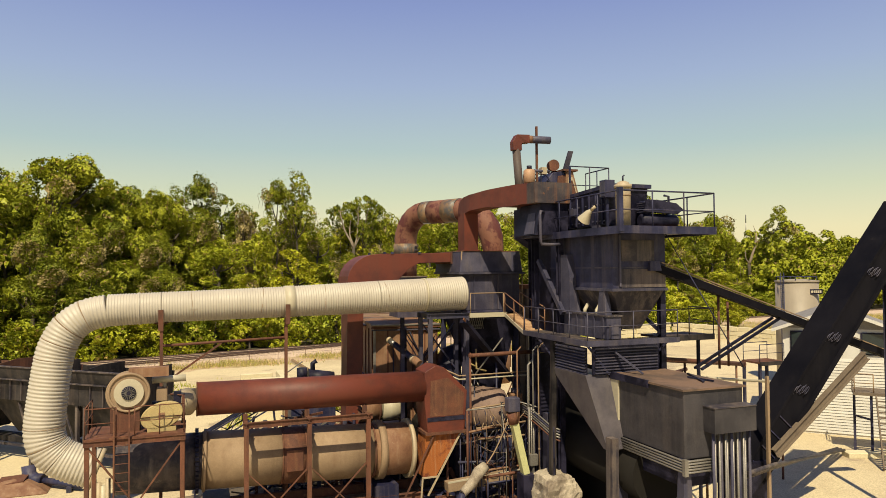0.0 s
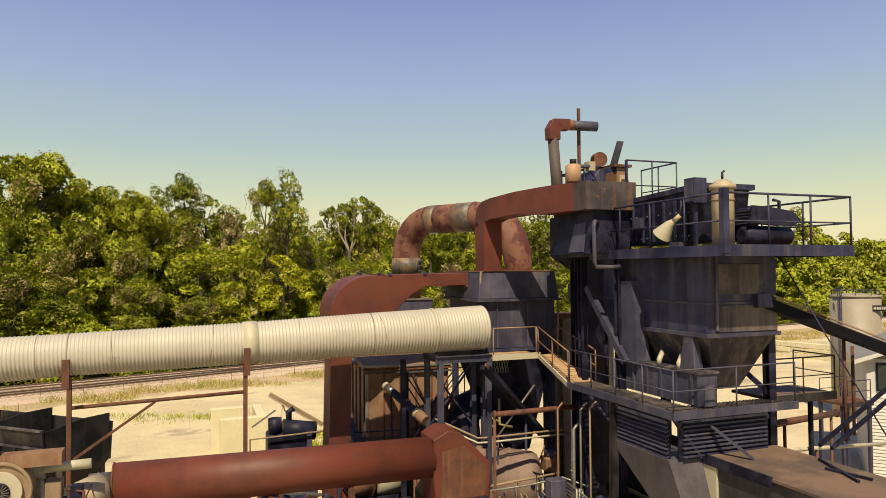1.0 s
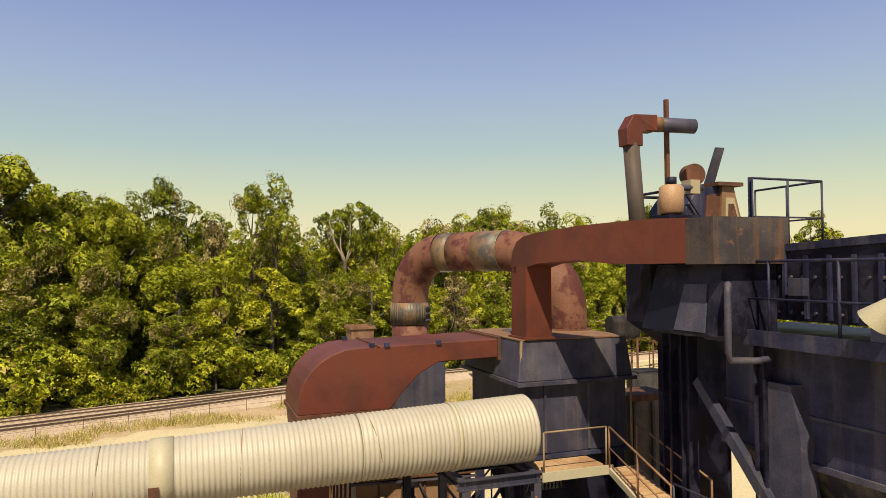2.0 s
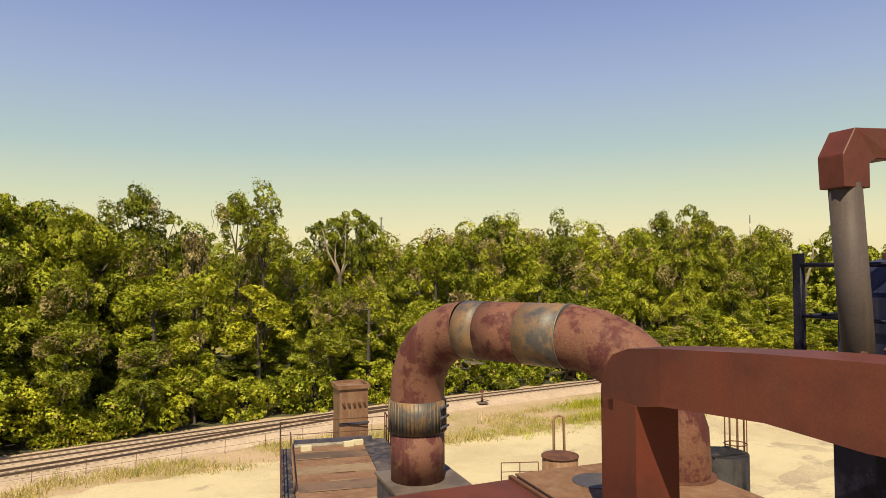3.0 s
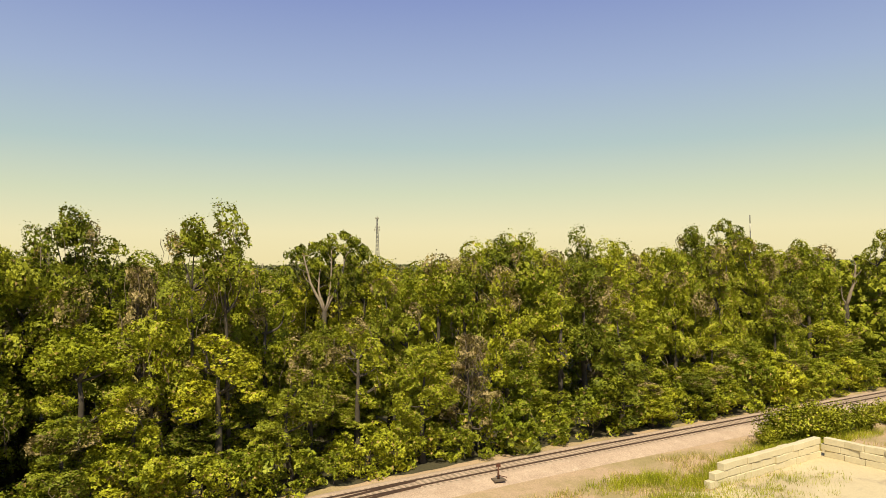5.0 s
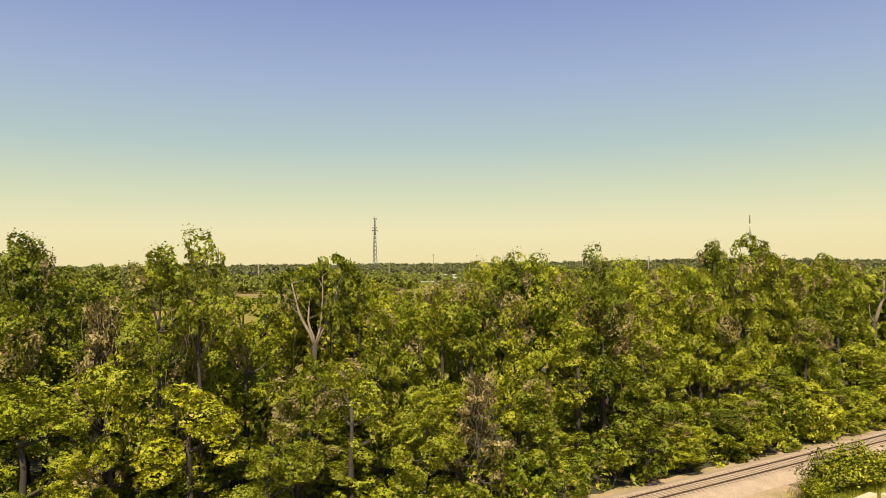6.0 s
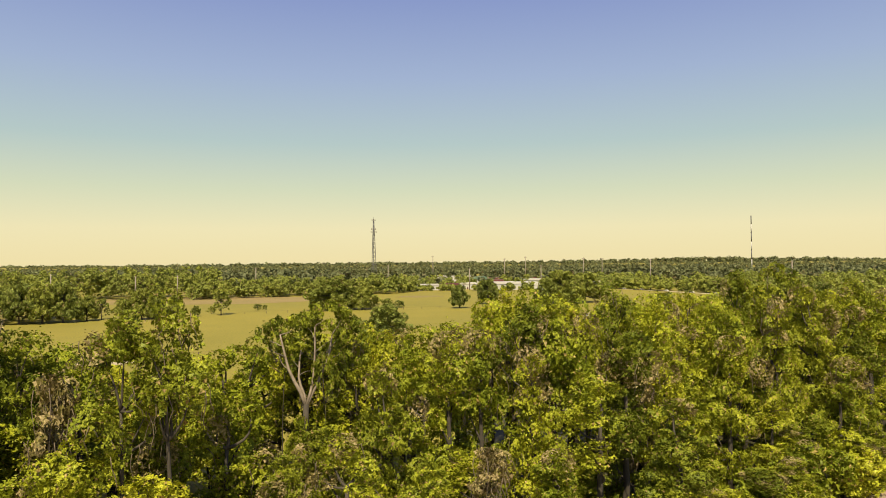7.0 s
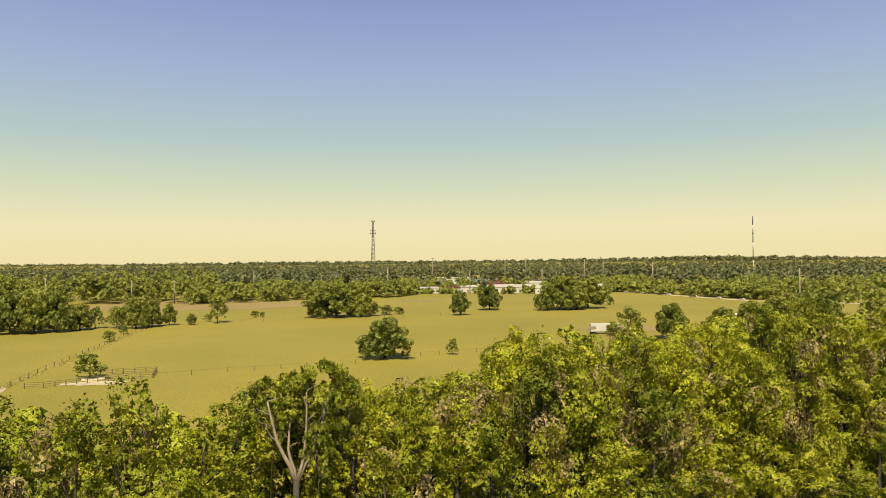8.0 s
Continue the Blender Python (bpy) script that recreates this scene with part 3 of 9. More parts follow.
# corrugated exhaust duct, from the collector box round the bend and down to the drum's end
duct = thing("corrugated_duct", "long cream corrugated metal duct bending down at its end", "duct", (-5.0, 28.9, 1.6))
straight = [(11.45, 28.9, 8.68), (7.5, 28.9, 8.60), (3.6, 28.9, 8.48), (-1.1, 28.9, 8.37), (-3.0, 28.9, 8.30)]
srad = [0.74, 0.68, 0.62, 0.585, 0.60]
for k, (a, b) in enumerate(((0, 1), (1, 2), (2, 3), (3, 4))):
    corrugated("duct_section", straight[a:b + 1], srad[a:b + 1], duct, GALV)
bend = [(-3.0, 8.30, 0.60), (-3.75, 8.12, 0.61), (-4.30, 7.70, 0.63), (-4.62, 7.15, 0.645), (-4.80, 6.55, 0.65), (-4.98, 5.2, 0.665), (-5.08, 4.1, 0.68), (-4.98, 3.45, 0.69), (-4.62, 2.98, 0.70), (-4.05, 2.66, 0.71), (-3.42, 2.42, 0.72)]
def smooth_bend(k, f):
    """A point of the bend, on a smooth line through its stations."""
    q = [Vector(bend[max(0, min(len(bend) - 1, j))]) for j in (k - 1, k, k + 1, k + 2)]
    return 0.5 * (2 * q[1] + (q[2] - q[0]) * f + (2 * q[0] - 5 * q[1] + 4 * q[2] - q[3]) * f * f + (3 * q[1] - q[0] - 3 * q[2] + q[3]) * f ** 3)
for a, b in ((0, 1), (1, 2), (2, 3), (3, 4), (4, 6), (6, 7), (7, 8), (8, 10)):
    seg = [smooth_bend(k, j / 8) for k in range(a, b) for j in range(8)] + [smooth_bend(b - 1, 1.06)]
    corrugated("elbow_section", [(q.x, 28.9, q.y) for q in seg], [q.z for q in seg], duct, GALV, 0.135, 0.04)
for u, z, r in (bend[1], bend[2], bend[3], bend[4], bend[6], bend[7], bend[8]):
    i = bend.index((u, z, r))
    d = Vector((bend[i + 1][0] - bend[i - 1][0], 0, bend[i + 1][1] - bend[i - 1][1])).normalized()
    part("joint_seam", Shape().disc((u, 28.9, z), d, r + 0.014, 0.03, 36), DRUM, duct, "brown sealed seam")
for k in range(5):
    u = 10.4 - 2.6 * k
    z = float(np.interp(u, [q[0] for q in straight[::-1]], [q[2] for q in straight[::-1]]))
    r = float(np.interp(u, [q[0] for q in straight[::-1]], srad[::-1]))
    part("section_seam", Shape().disc((u, 28.9, z), (1, 0.1 * math.sin(k * 2.3), 0.02 + 0.16 * math.sin(k * 1.7)), r + 0.012, 0.014, 36), DRUM, duct, "brown sealed seam")
part("patch_band", Shape().disc((3.75, 28.9, 8.485), (1, 0, 0.02), 0.655, 0.42, 36), BAND, duct, "plain cream repair band")
part("joint_band", Shape().disc((9.6, 28.9, 8.643), (1, 0, 0.02), 0.74, 0.09, 36), BAND, duct)
part("joint_band", Shape().disc((-1.9, 28.9, 8.34), (1, 0, 0.03), 0.62, 0.06, 36), GALV, duct)
part("end_ring", Shape().disc((-3.35, 28.9, 2.40), (0.93, 0, -0.36), 0.76, 0.14, 36), CREAM, duct, "flaking cream flange ring")

# posts that carry the duct
support = thing("duct_support", "rusty steel posts with a cross pipe under the duct", "support frame", (1.2, 28.9, 0))
for u, z in ((-1.12, 7.75), (3.62, 7.85)):
    part("post", Shape().ibeam((u, 28.9, 0), (u, 28.9, z), 0.12, 0.12), RUST, support)
    part("saddle", Shape().box(u - 0.25, u + 0.25, 28.7, 29.1, z, z + 0.03), RUST, support)
    part("bracket", Shape().box(u - 0.09, u + 0.09, 28.22, 28.32, z - 0.25, z + 0.55), RUST, support)
part("cross_pipe", Shape().tube([(-1.1, 28.9, 6.88), (3.6, 28.9, 7.02)], 0.055, 8), RUST, support)
part("brace", Shape().beam((-1.0, 28.9, 5.45), (1.1, 28.9, 6.9), 0.07, 0.07), RUST, support)

# drum dryer
drum = thing("dryer_drum", "large tan dusty rotary dryer drum with rust stains", "drum", (3.2, 28.2, 0.4))
ax0, ax1 = Vector((-2.6, 28.2, 2.62)), Vector((8.7, 28.2, 2.22))
def on_axis(u):
    return ax0.lerp(ax1, (u - ax0.x) / (ax1.x - ax0.x))
axis_dir = (ax1 - ax0).normalized()
for a, b, r, mat in ((-2.6, 0.35, 1.05, STAINED), (0.35, 3.3, 1.08, DRUM), (3.3, 4.2, 1.09, RUST), (4.2, 7.0, 1.08, DRUM), (7.0, 8.7, 1.06, RUST_TAN)):
    part("shell_section", Shape().tube([on_axis(a), on_axis(b)], r, 48), mat, drum)
for u, w, r, mat in ((7.3, 0.28, 1.2, DRUM), (8.55, 0.16, 1.22, CREAM), (0.45, 0.10, 1.17, DRUM), (3.3, 0.05, 1.12, RUST), (4.2, 0.05, 1.12, RUST), (6.95, 0.06, 1.14, RUST)):
    part("riding_ring", Shape().disc(on_axis(u), axis_dir, r, w, 48), mat, drum)
teeth = Shape()
for k in range(44):
    a = 2 * math.pi * k / 44
    c = on_axis(0.18) + Vector((0, math.cos(a), math.sin(a))) * 1.16
    teeth.beam(c - axis_dir * 0.06, c + axis_dir * 0.06, 0.09, 0.12, (0, -math.sin(a), math.cos(a)))
part("drive_chain", teeth, BLACK, drum, "greasy black drive chain")
part("access_panel", Shape().box(3.42, 4.05, 27.06, 27.12, 2.05, 2.85), RUST, drum, "rusty red access panel")
for u in (0.9, 7.4):
    part("trunnion_base", Shape().box(u - 0.5, u + 0.5, 27.2, 29.2, 0.4, 1.05), DARK, drum)
part("skid_beam", Shape().ibeam((-3, 27.3, 0.62), (9, 27.3, 0.42), 0.2, 0.36), RUST, drum)
part("skid_beam", Shape().ibeam((-3, 29.1, 0.62), (9, 29.1, 0.42), 0.2, 0.36), RUST, drum)

# frame in front of the drum, carrying the red pipe
fr = thing("support_frame", "rusty steel frame of posts and braces before the drum", "support frame", (4.2, 26.3, 0))
fu = (1.87, 4.16, 6.43)
for u in fu:
    part("post", Shape().ibeam((u, 26.3, 0), (u, 26.3, 4.0), 0.16, 0.18), RUST, fr)
    part("stub", Shape().ibeam((u, 26.9, 4.0), (u, 26.9, 4.42), 0.16, 0.16), RUST, fr)
    part("saddle_beam", Shape().ibeam((u, 26.2, 4.1), (u, 28.0, 4.1), 0.12, 0.16), RUST, fr)
part("top_beam", Shape().ibeam((1.75, 26.3, 4.1), (6.6, 26.3, 4.1), 0.14, 0.2), RUST, fr)
for a, b in ((0, 1), (1, 2)):
    part("brace", Shape().beam((fu[a] + 0.1, 26.3, 0.2), (fu[b] - 0.1, 26.3, 2.3), 0.07, 0.04), RUST, fr)
    part("brace", Shape().beam((fu[a] + 0.1, 26.3, 2.3), (fu[b] - 0.1, 26.3, 0.2), 0.07, 0.04), RUST, fr)

# red air pipe with its hood
rp = thing("red_air_pipe", "red-oxide painted steel pipe ending in a boxed hood", "pipe", (5.0, 27.3, 4.3))
part("pipe", Shape().tube([(0.15, 27.3, 5.02), (8.95, 27.3, 4.93)], 0.615, 40), RED, rp)
part("stub_pipe", Shape().tube([(-0.42, 27.3, 5.02), (0.16, 27.3, 5.02)], 0.40, 28), SILVER, rp, "bare silver stub pipe")
part("flange", Shape().disc((0.17, 27.3, 5.02), (1, 0, 0), 0.635, 0.04, 40), RUST, rp)
part("hood", Shape().prism([(8.9, 5.56), (9.35, 5.80), (9.75, 5.72), (10.75, 4.72), (10.62, 3.10), (9.02, 3.10), (8.9, 4.25)], "v", 26.75, 28.0), RED, rp, bevel=0.015)
part("hood_collar", Shape().box(8.92, 10.70, 26.72, 28.03, 3.0, 3.12), RUST, rp)
part("lower_chute", Shape().prism([(8.98, 3.0), (10.5, 3.0), (9.42, 1.3), (8.85, 1.3)], "v", 26.9, 27.9), ORANGE, rp, "orange-rusted lower chute")
part("chute_frame", Shape().beam((10.5, 26.86, 3.0), (9.05, 26.86, 0.55), 0.07, 0.06), CREAM, rp)
part("chute_frame", Shape().beam((8.82, 26.86, 1.3), (8.75, 26.86, 0.4), 0.06, 0.06).beam((8.8, 26.86, 1.28), (9.46, 26.86, 1.28), 0.06, 0.06), CREAM, rp)
part("chute_brace", Shape().beam((9.3, 26.8, 3.0), (8.0, 26.8, 0.5), 0.06, 0.06), RUST, rp)
part("grime_sheet", Shape().prism([(9.12, 3.75), (10.55, 3.75), (10.62, 4.62), (9.9, 5.3), (9.15, 5.2)], "v", 26.738, 26.75), RUST, rp, "grimy darkened front sheet")
part("hood_rim", Shape().box(9.0, 10.62, 26.73, 26.77, 3.55, 3.72), BLACK, rp)

# burner platform with blower
pf = thing("burner_platform", "rusty raised platform with railings and a ladder", "platform", (-1.7, 25.4, 0))
part("deck", Shape().box(-3.25, -0.2, 24.6, 26.6, 4.36, 4.42), RUST, pf)
for v in (24.62, 26.55):
    part("edge_beam", Shape().ibeam((-3.25, v, 4.27), (-0.2, v, 4.27), 0.1, 0.18), RUST, pf)
for u in (-3.2, -0.28):
    part("edge_beam", Shape().ibeam((u, 24.6, 4.27), (u, 26.6, 4.27), 0.1, 0.18), RUST, pf)
for u, v in ((-3.15, 24.7), (-0.3, 24.7), (-3.15, 26.5), (-0.3, 26.5)):
    part("leg", Shape().ibeam((u, v, 0), (u, v, 4.2), 0.14, 0.14), RUST, pf)
part("brace", Shape().beam((-0.35, 24.68, 4.1), (-2.4, 24.68, 1.2), 0.07, 0.05), RUST, pf)
part("brace", Shape().beam((-3.1, 24.68, 4.1), (-1.0, 24.68, 1.2), 0.07, 0.05), RUST, pf)
railing(pf, [(-3.22, 26.5, 4.42), (-3.22, 24.65, 4.42), (-2.3, 24.65, 4.42)], RUST, 0.95, 0.8, 0.022)
railing(pf, [(-1.75, 24.65, 4.42), (-0.25, 24.65, 4.42), (-0.25, 26.5, 4.42)], RUST, 0.95, 0.9, 0.018)
for u in (-2.35, -1.9):
    part("ladder_stringer", Shape().beam((u, 24.5, 0.1), (u, 24.5, 5.3), 0.05, 0.07), RUST, pf)
for k in range(15):
    part("ladder_rung", Shape().tube([(-2.35, 24.5, 0.4 + 0.29 * k), (-1.9, 24.5, 0.4 + 0.29 * k)], 0.014, 6), RUST, pf)

bl = thing("burner_blower", "cream snail-shell blower with a dark finned inlet", "blower", (-1.98, 25.6, 4.42))
snail = []
for k in range(40):
    a = 2 * math.pi * k / 40
    r = 0.58 + 0.2 * (k / 40)
    snail.append((-1.98 + r * math.cos(a - 1.2), 5.72 + r * math.sin(a - 1.2)))
part("housing", Shape().prism(snail[::-1], "v", 25.35, 25.85), DRUM, bl, bevel=0.02)
part("outlet", Shape().box(-2.0, -0.75, 25.38, 25.82, 6.2, 6.5), RUST_TAN, bl, "rusty outlet duct")
part("rim", Shape().tube(arc((-1.98, 25.34, 5.72), (0.62, 0, 0), (0, 0, 0.62), 0, 360, 40), 0.045, 8, caps=False), DRUM, bl)
part("face_plate", Shape().disc((-1.98, 25.31, 5.72), (0, 1, 0), 0.46, 0.1, 40), BAND, bl)
inl = part("inlet", Shape().disc((-1.98, 25.25, 5.72), (0, 1, 0), 0.225, 0.06, 32), BLACK, bl)
for k in range(18):
    a = 2 * math.pi * k / 18
    c, s_ = math.cos(a), math.sin(a)
    part("fin", Shape().beam((-1.98 + 0.07 * c, 25.21, 5.72 + 0.07 * s_), (-1.98 + 0.215 * c, 25.21, 5.72 + 0.215 * s_), 0.012, 0.03, (0, 1, 0)), PIPE_GREY, inl)
part("pedestal", Shape().box(-2.55, -1.65, 25.35, 25.85, 4.42, 5.2), RUST, bl)

gd = thing("belt_guard", "faded yellow oval belt guard beside the blower", "guard", (-0.95, 25.1, 4.42))
oval = []
for k in range(36):
    a = 2 * math.pi * k / 36
    oval.append((-0.95 + 0.66 * math.cos(a), 4.94 + 0.44 * math.sin(a) + 0.12 * math.cos(a)))
part("cover", Shape().prism(oval[::-1], "v", 25.0, 25.2), YELLOW, gd, bevel=0.02)
part("raised_panel", Shape().disc((-0.95, 24.98, 4.96), (0, 1, 0), 0.36, 0.05, 30), YELLOW, gd)
part("bearing_box", Shape().box(-1.05, -0.85, 24.93, 25.0, 4.87, 5.05), RUST_TAN, gd)
part("strap", Shape().box(-1.6, -0.3, 24.97, 24.99, 4.90, 4.93), RUST, gd)
part("foot", Shape().box(-1.4, -0.5, 25.0, 25.2, 4.42, 4.56), YELLOW, gd)

bu = thing("burner_assembly", "grimy burner motor with valves and small pipes", "burner", (-0.7, 26.0, 4.42))
part("motor", Shape().tube([(-1.3, 26.0, 5.0), (-0.75, 26.0, 5.0)], 0.28, 20), BLACK, bu)
part("burner_body", Shape().tube([(-0.75, 26.4, 5.05), (-0.15, 26.9, 5.02)], [0.35, 0.5], 20), CREAM, bu)
part("valve_box", Shape().box(-1.15, -0.8, 25.7, 26.1, 5.3, 5.75), DRUM, bu, bevel=0.02)
part("top_pipe", Shape().tube([(-1.3, 26.0, 6.0), (-0.2, 26.0, 6.02)], 0.12, 12), BAND, bu)
part("riser", Shape().tube([(-0.9, 26.0, 5.3), (-0.9, 26.0, 6.0)], 0.07, 10), CREAM, bu)
part("gauge_box", Shape().box(-0.6, -0.35, 25.6, 25.9, 5.2, 5.6), BLACK, bu)
part("gas_pipe", Shape().tube([(-0.3, 25.5, 4.6), (-0.3, 25.5, 5.5), (-0.7, 25.8, 5.5)], 0.04, 8), RUST, bu)

# collector box with its cone
kb = thing("collector_box", "weathered grey steel dust collector box with a black cone below", "collector", (12.8, 30.7, 0))
part("upper_shell", Shape().loft([(11.48, 14.66, 29.32, 32.75, 9.62), (11.62, 14.57, 29.45, 32.66, 10.58)]), DARK_GREY, kb, bevel=0.02)
part("roof_plate", Shape().box(11.6, 14.59, 29.43, 32.68, 10.58, 10.61), RUST_TAN, kb, "rust-stained roof plate")
part("round_hatch", Shape().disc((12.68, 31.79, 10.615), (0, 0, 1), 0.42, 0.02, 28), PRIMER, kb, "violet-grey round cover")
part("corner_angle", Shape().beam((11.54, 29.37, 9.62), (11.63, 29.46, 10.6), 0.05, 0.05), DRUM, kb)
part("ledge", Shape().box(11.42, 14.72, 29.22, 32.82, 9.53, 9.62), DARK_GREY, kb)
part("lower_shell", Shape().box(11.66, 14.54, 29.45, 32.6, 7.85, 9.53), DARK_GREY, kb, bevel=0.02)
part("base_ledge", Shape().box(11.58, 14.62, 29.36, 32.68, 7.76, 7.85), DARK, kb)
part("cone", Shape().loft([(12.9, 13.9, 30.3, 31.3, 4.0), (11.7, 14.5, 29.5, 32.5, 7.76)]), BLACK, kb)
for u in (12.2, 13.4):
    part("stiffener", Shape().box(u, u + 0.06, 29.40, 29.45, 7.9, 9.5), DARK_GREY, kb)
for u, v in ((11.78, 29.6), (14.4, 29.6), (11.78, 32.4), (14.4, 32.4)):
    part("leg", Shape().ibeam((u, v, 0), (u, v, 7.76), 0.2, 0.2), DARK, kb)
for k in range(9):
    part("mesh_bar", Shape().beam((11.75 + 0.1 * k, 29.42, 7.55), (11.9 + 0.1 * k, 29.50, 7.0), 0.03, 0.015), PIPE_GREY, kb)
    part("mesh_bar", Shape().beam((11.9 + 0.1 * k, 29.42, 7.55), (11.75 + 0.1 * k, 29.50, 7.0), 0.03, 0.015), PIPE_GREY, kb)
part("discharge_pipe", Shape().tube([(13.4, 30.8, 4.1), (13.4, 30.8, 2.2)], 0.35, 16), DARK, kb)

o = thing("dust_screw_housing", "tall brown stained sheet housing beside the collector", "housing", (15.3, 30.3, 0))
part("sheet", Shape().box(14.8, 16.2, 30.0, 30.9, 0, 8.9), BROWN, o, bevel=0.02)
part("top_band", Shape().box(14.74, 16.26, 29.94, 30.96, 8.8, 8.98), RUST, o, "rusty top band")
for u in (15.1, 15.7):
    part("rib", Shape().box(u, u + 0.07, 29.93, 30.0, 0.3, 8.8), STAINED, o)
part("standpipe", Shape().tube([(14.72, 29.5, 7.7), (14.72, 29.5, 9.6)], 0.03, 8), DRUM, o)

# red duct from the collector box to the screen tower
rd = thing("red_crossover_duct", "red-oxide painted square duct bridging to the tower", "duct", (12.0, 29.8, 10.58))
part("riser", Shape().box(11.77, 12.45, 29.45, 30.25, 10.58, 12.35), RED, rd)
part("riser_flange", Shape().box(11.70, 12.52, 29.39, 30.31, 10.61, 10.66), RED, rd)
run = Shape()
def duct_ring(sh, u0, u1, v, z0, z1):
    return [sh.bm.verts.new(p) for p in ((u0, v, z0), (u1, v, z0), (u1, v, z1), (u0, v, z1))]
stations = [(11.77, 12.45, 30.25, 12.2, 12.46), (11.77, 12.45, 30.17, 12.2, 12.74), (11.77, 12.45, 29.96, 12.2, 12.96), (11.78, 12.47, 29.6, 12.3, 13.08), (11.82, 12.52, 29.0, 12.42, 13.14), (12.08, 12.87, 27.6, 12.48, 13.22),
            (12.32, 13.17, 26.6, 12.38, 13.24), (12.52, 13.42, 25.6, 12.38, 13.24), (12.62, 13.54, 24.8, 12.38, 13.2)]
rings_ = [duct_ring(run, *s) for s in stations]
for a, b in zip(rings_, rings_[1:]):
    for j in range(4):
        run.bm.faces.new((a[j], a[(j + 1) % 4], b[(j + 1) % 4], b[j]))
run.bm.faces.new(rings_[0])
run.bm.faces.new(rings_[-1][::-1])
part("bridge", run, RED, rd)
part("tower_end", Shape().loft([(12.62, 14.3, 24.1, 24.82, 12.36), (12.62, 14.3, 24.1, 24.82, 13.18)]), SCABBED, rd, "bare grey and rusty end section")

# red hood duct on the back of the collector
hd = thing("red_hood_duct", "red-oxide duct with a rounded hood falling to a column", "duct", (8.5, 31.6, 0))
prof = [(11.56, 10.55), (7.95, 10.48)]
for k in range(1, 8):
    a = radians(90 + 90 * k / 7)
    prof.append((7.9 + 1.38 * math.cos(a), 9.18 + 1.30 * math.sin(a)))
prof += [(6.52, 9.02), (8.70, 9.02), (8.95, 9.35), (9.4, 9.8), (9.9, 10.06), (11.52, 10.10)]
part("hood", Shape().prism(prof, "v", 30.46, 32.62), RED, hd, bevel=0.015)
part("hood_band", Shape().box(6.48, 8.74, 30.42, 32.66, 8.92, 9.02), RUST, hd)
part("transition", Shape().loft([(6.52, 7.24, 30.45, 31.6, 7.9), (6.52, 8.7, 30.42, 32.5, 8.92)]), RED, hd)
part("column", Shape().loft([(6.35, 7.06, 30.45, 31.6, 0.0), (6.52, 7.24, 30.45, 31.6, 7.9)]), RED, hd)
part("top_seam", Shape().box(8.36, 8.42, 30.44, 32.64, 10.49, 10.53), RUST, hd)
for q in ((8.0, 32.4), (8.6, 30.46), (9.9, 30.46), (8.25, 30.5)):
    part("lifting_lug", Shape().box(q[0] - 0.06, q[0] + 0.06, q[1] - 0.04, q[1] + 0.04, 10.48, 10.58), DARK, hd)
part("end_flange", Shape().box(11.46, 11.54, 30.42, 32.66, 10.03, 10.6), RUST, hd)

# rusty arch duct
ar = thing("arch_duct", "mottled rusty round duct arching over the plant", "duct", (12.7, 34.2, 9.4))
A, B = Vector((11.2, 36.9, 0)), Vector((14.15, 31.55, 0))
hdir = (B - A).normalized()
line = [A + Vector((0, 0, 9.4)), A + Vector((0, 0, 10.5)), A + Vector((0, 0, 11.2))]
R_ = 1.5
left_arc = [A + hdir * (R_ - R_ * math.cos(radians(a))) + Vector((0, 0, 11.35 + R_ * math.sin(radians(a)))) for a in (0, 15, 30, 45, 60, 75, 90)]
right_arc = [B - hdir * (2.1 - 2.1 * math.cos(radians(a))) + Vector((0, 0, 10.75 + 2.1 * math.sin(radians(a)))) for a in (90, 75, 60, 45, 30, 15, 0)]
rad = 0.615
part("left_foot", Shape().tube(line[:2], rad, 40), ARCH, ar)
col_ = part("left_collar", Shape().tube([A + Vector((0, 0, 10.48)), A + Vector((0, 0, 11.2))], rad + 0.03, 40), ARCH_DARK, ar, "ribbed grey sheet collar")
for k in range(44):
    a = 2 * math.pi * k / 44
    q = A + Vector((0.655 * math.cos(a), 0.655 * math.sin(a), 0))
    part("collar_rib", Shape().tube([q + Vector((0, 0, 10.5)), q + Vector((0, 0, 11.18))], 0.014, 4), ARCH_DARK, col_)
for k in range(3):
    part("clamp", Shape().tube([A + Vector((0.35, -0.62, 10.62 + 0.22 * k)), A + Vector((0.62, -0.35, 10.62 + 0.22 * k))], 0.03, 6), DARK_GREY, col_)
part("left_elbow", Shape().tube([A + Vector((0, 0, 11.2))] + left_arc, rad, 40, caps=False), ARCH, ar)
p0, p1 = left_arc[-1], right_arc[0]
for a, b, mat in ((0.0, 0.22, ARCH_DARK), (0.22, 0.62, ARCH), (0.62, 1.0, ARCH_DARK)):
    part("span_section", Shape().tube([p0.lerp(p1, a), p0.lerp(p1, b)], rad + (0.006 if mat is ARCH_DARK else 0), 40), mat, ar)
part("weld_ring", Shape().tube([p1 - (p1 - p0) * 0.005, p1 + (p1 - p0) * 0.005], rad + 0.014, 40), PIPE_GREY, ar, "pale weld ring")
part("right_elbow", Shape().tube(right_arc + [B + Vector((0, 0, 10.6))], [rad] * 5 + [0.57, 0.52, 0.50], 40, caps=False), ARCH, ar)
part("foot_flange", Shape().disc(B + Vector((0, 0, 10.61)), (0, 0, 1), 0.6, 0.06, 36), RUST, ar)
part("bracket", Shape().beam(p0.lerp(p1, 0.05) + Vector((-0.3, -0.3, -0.62)), p0.lerp(p1, 0.25) + Vector((-0.3, -0.3, -0.62)), 0.05, 0.04), SILVER, ar)
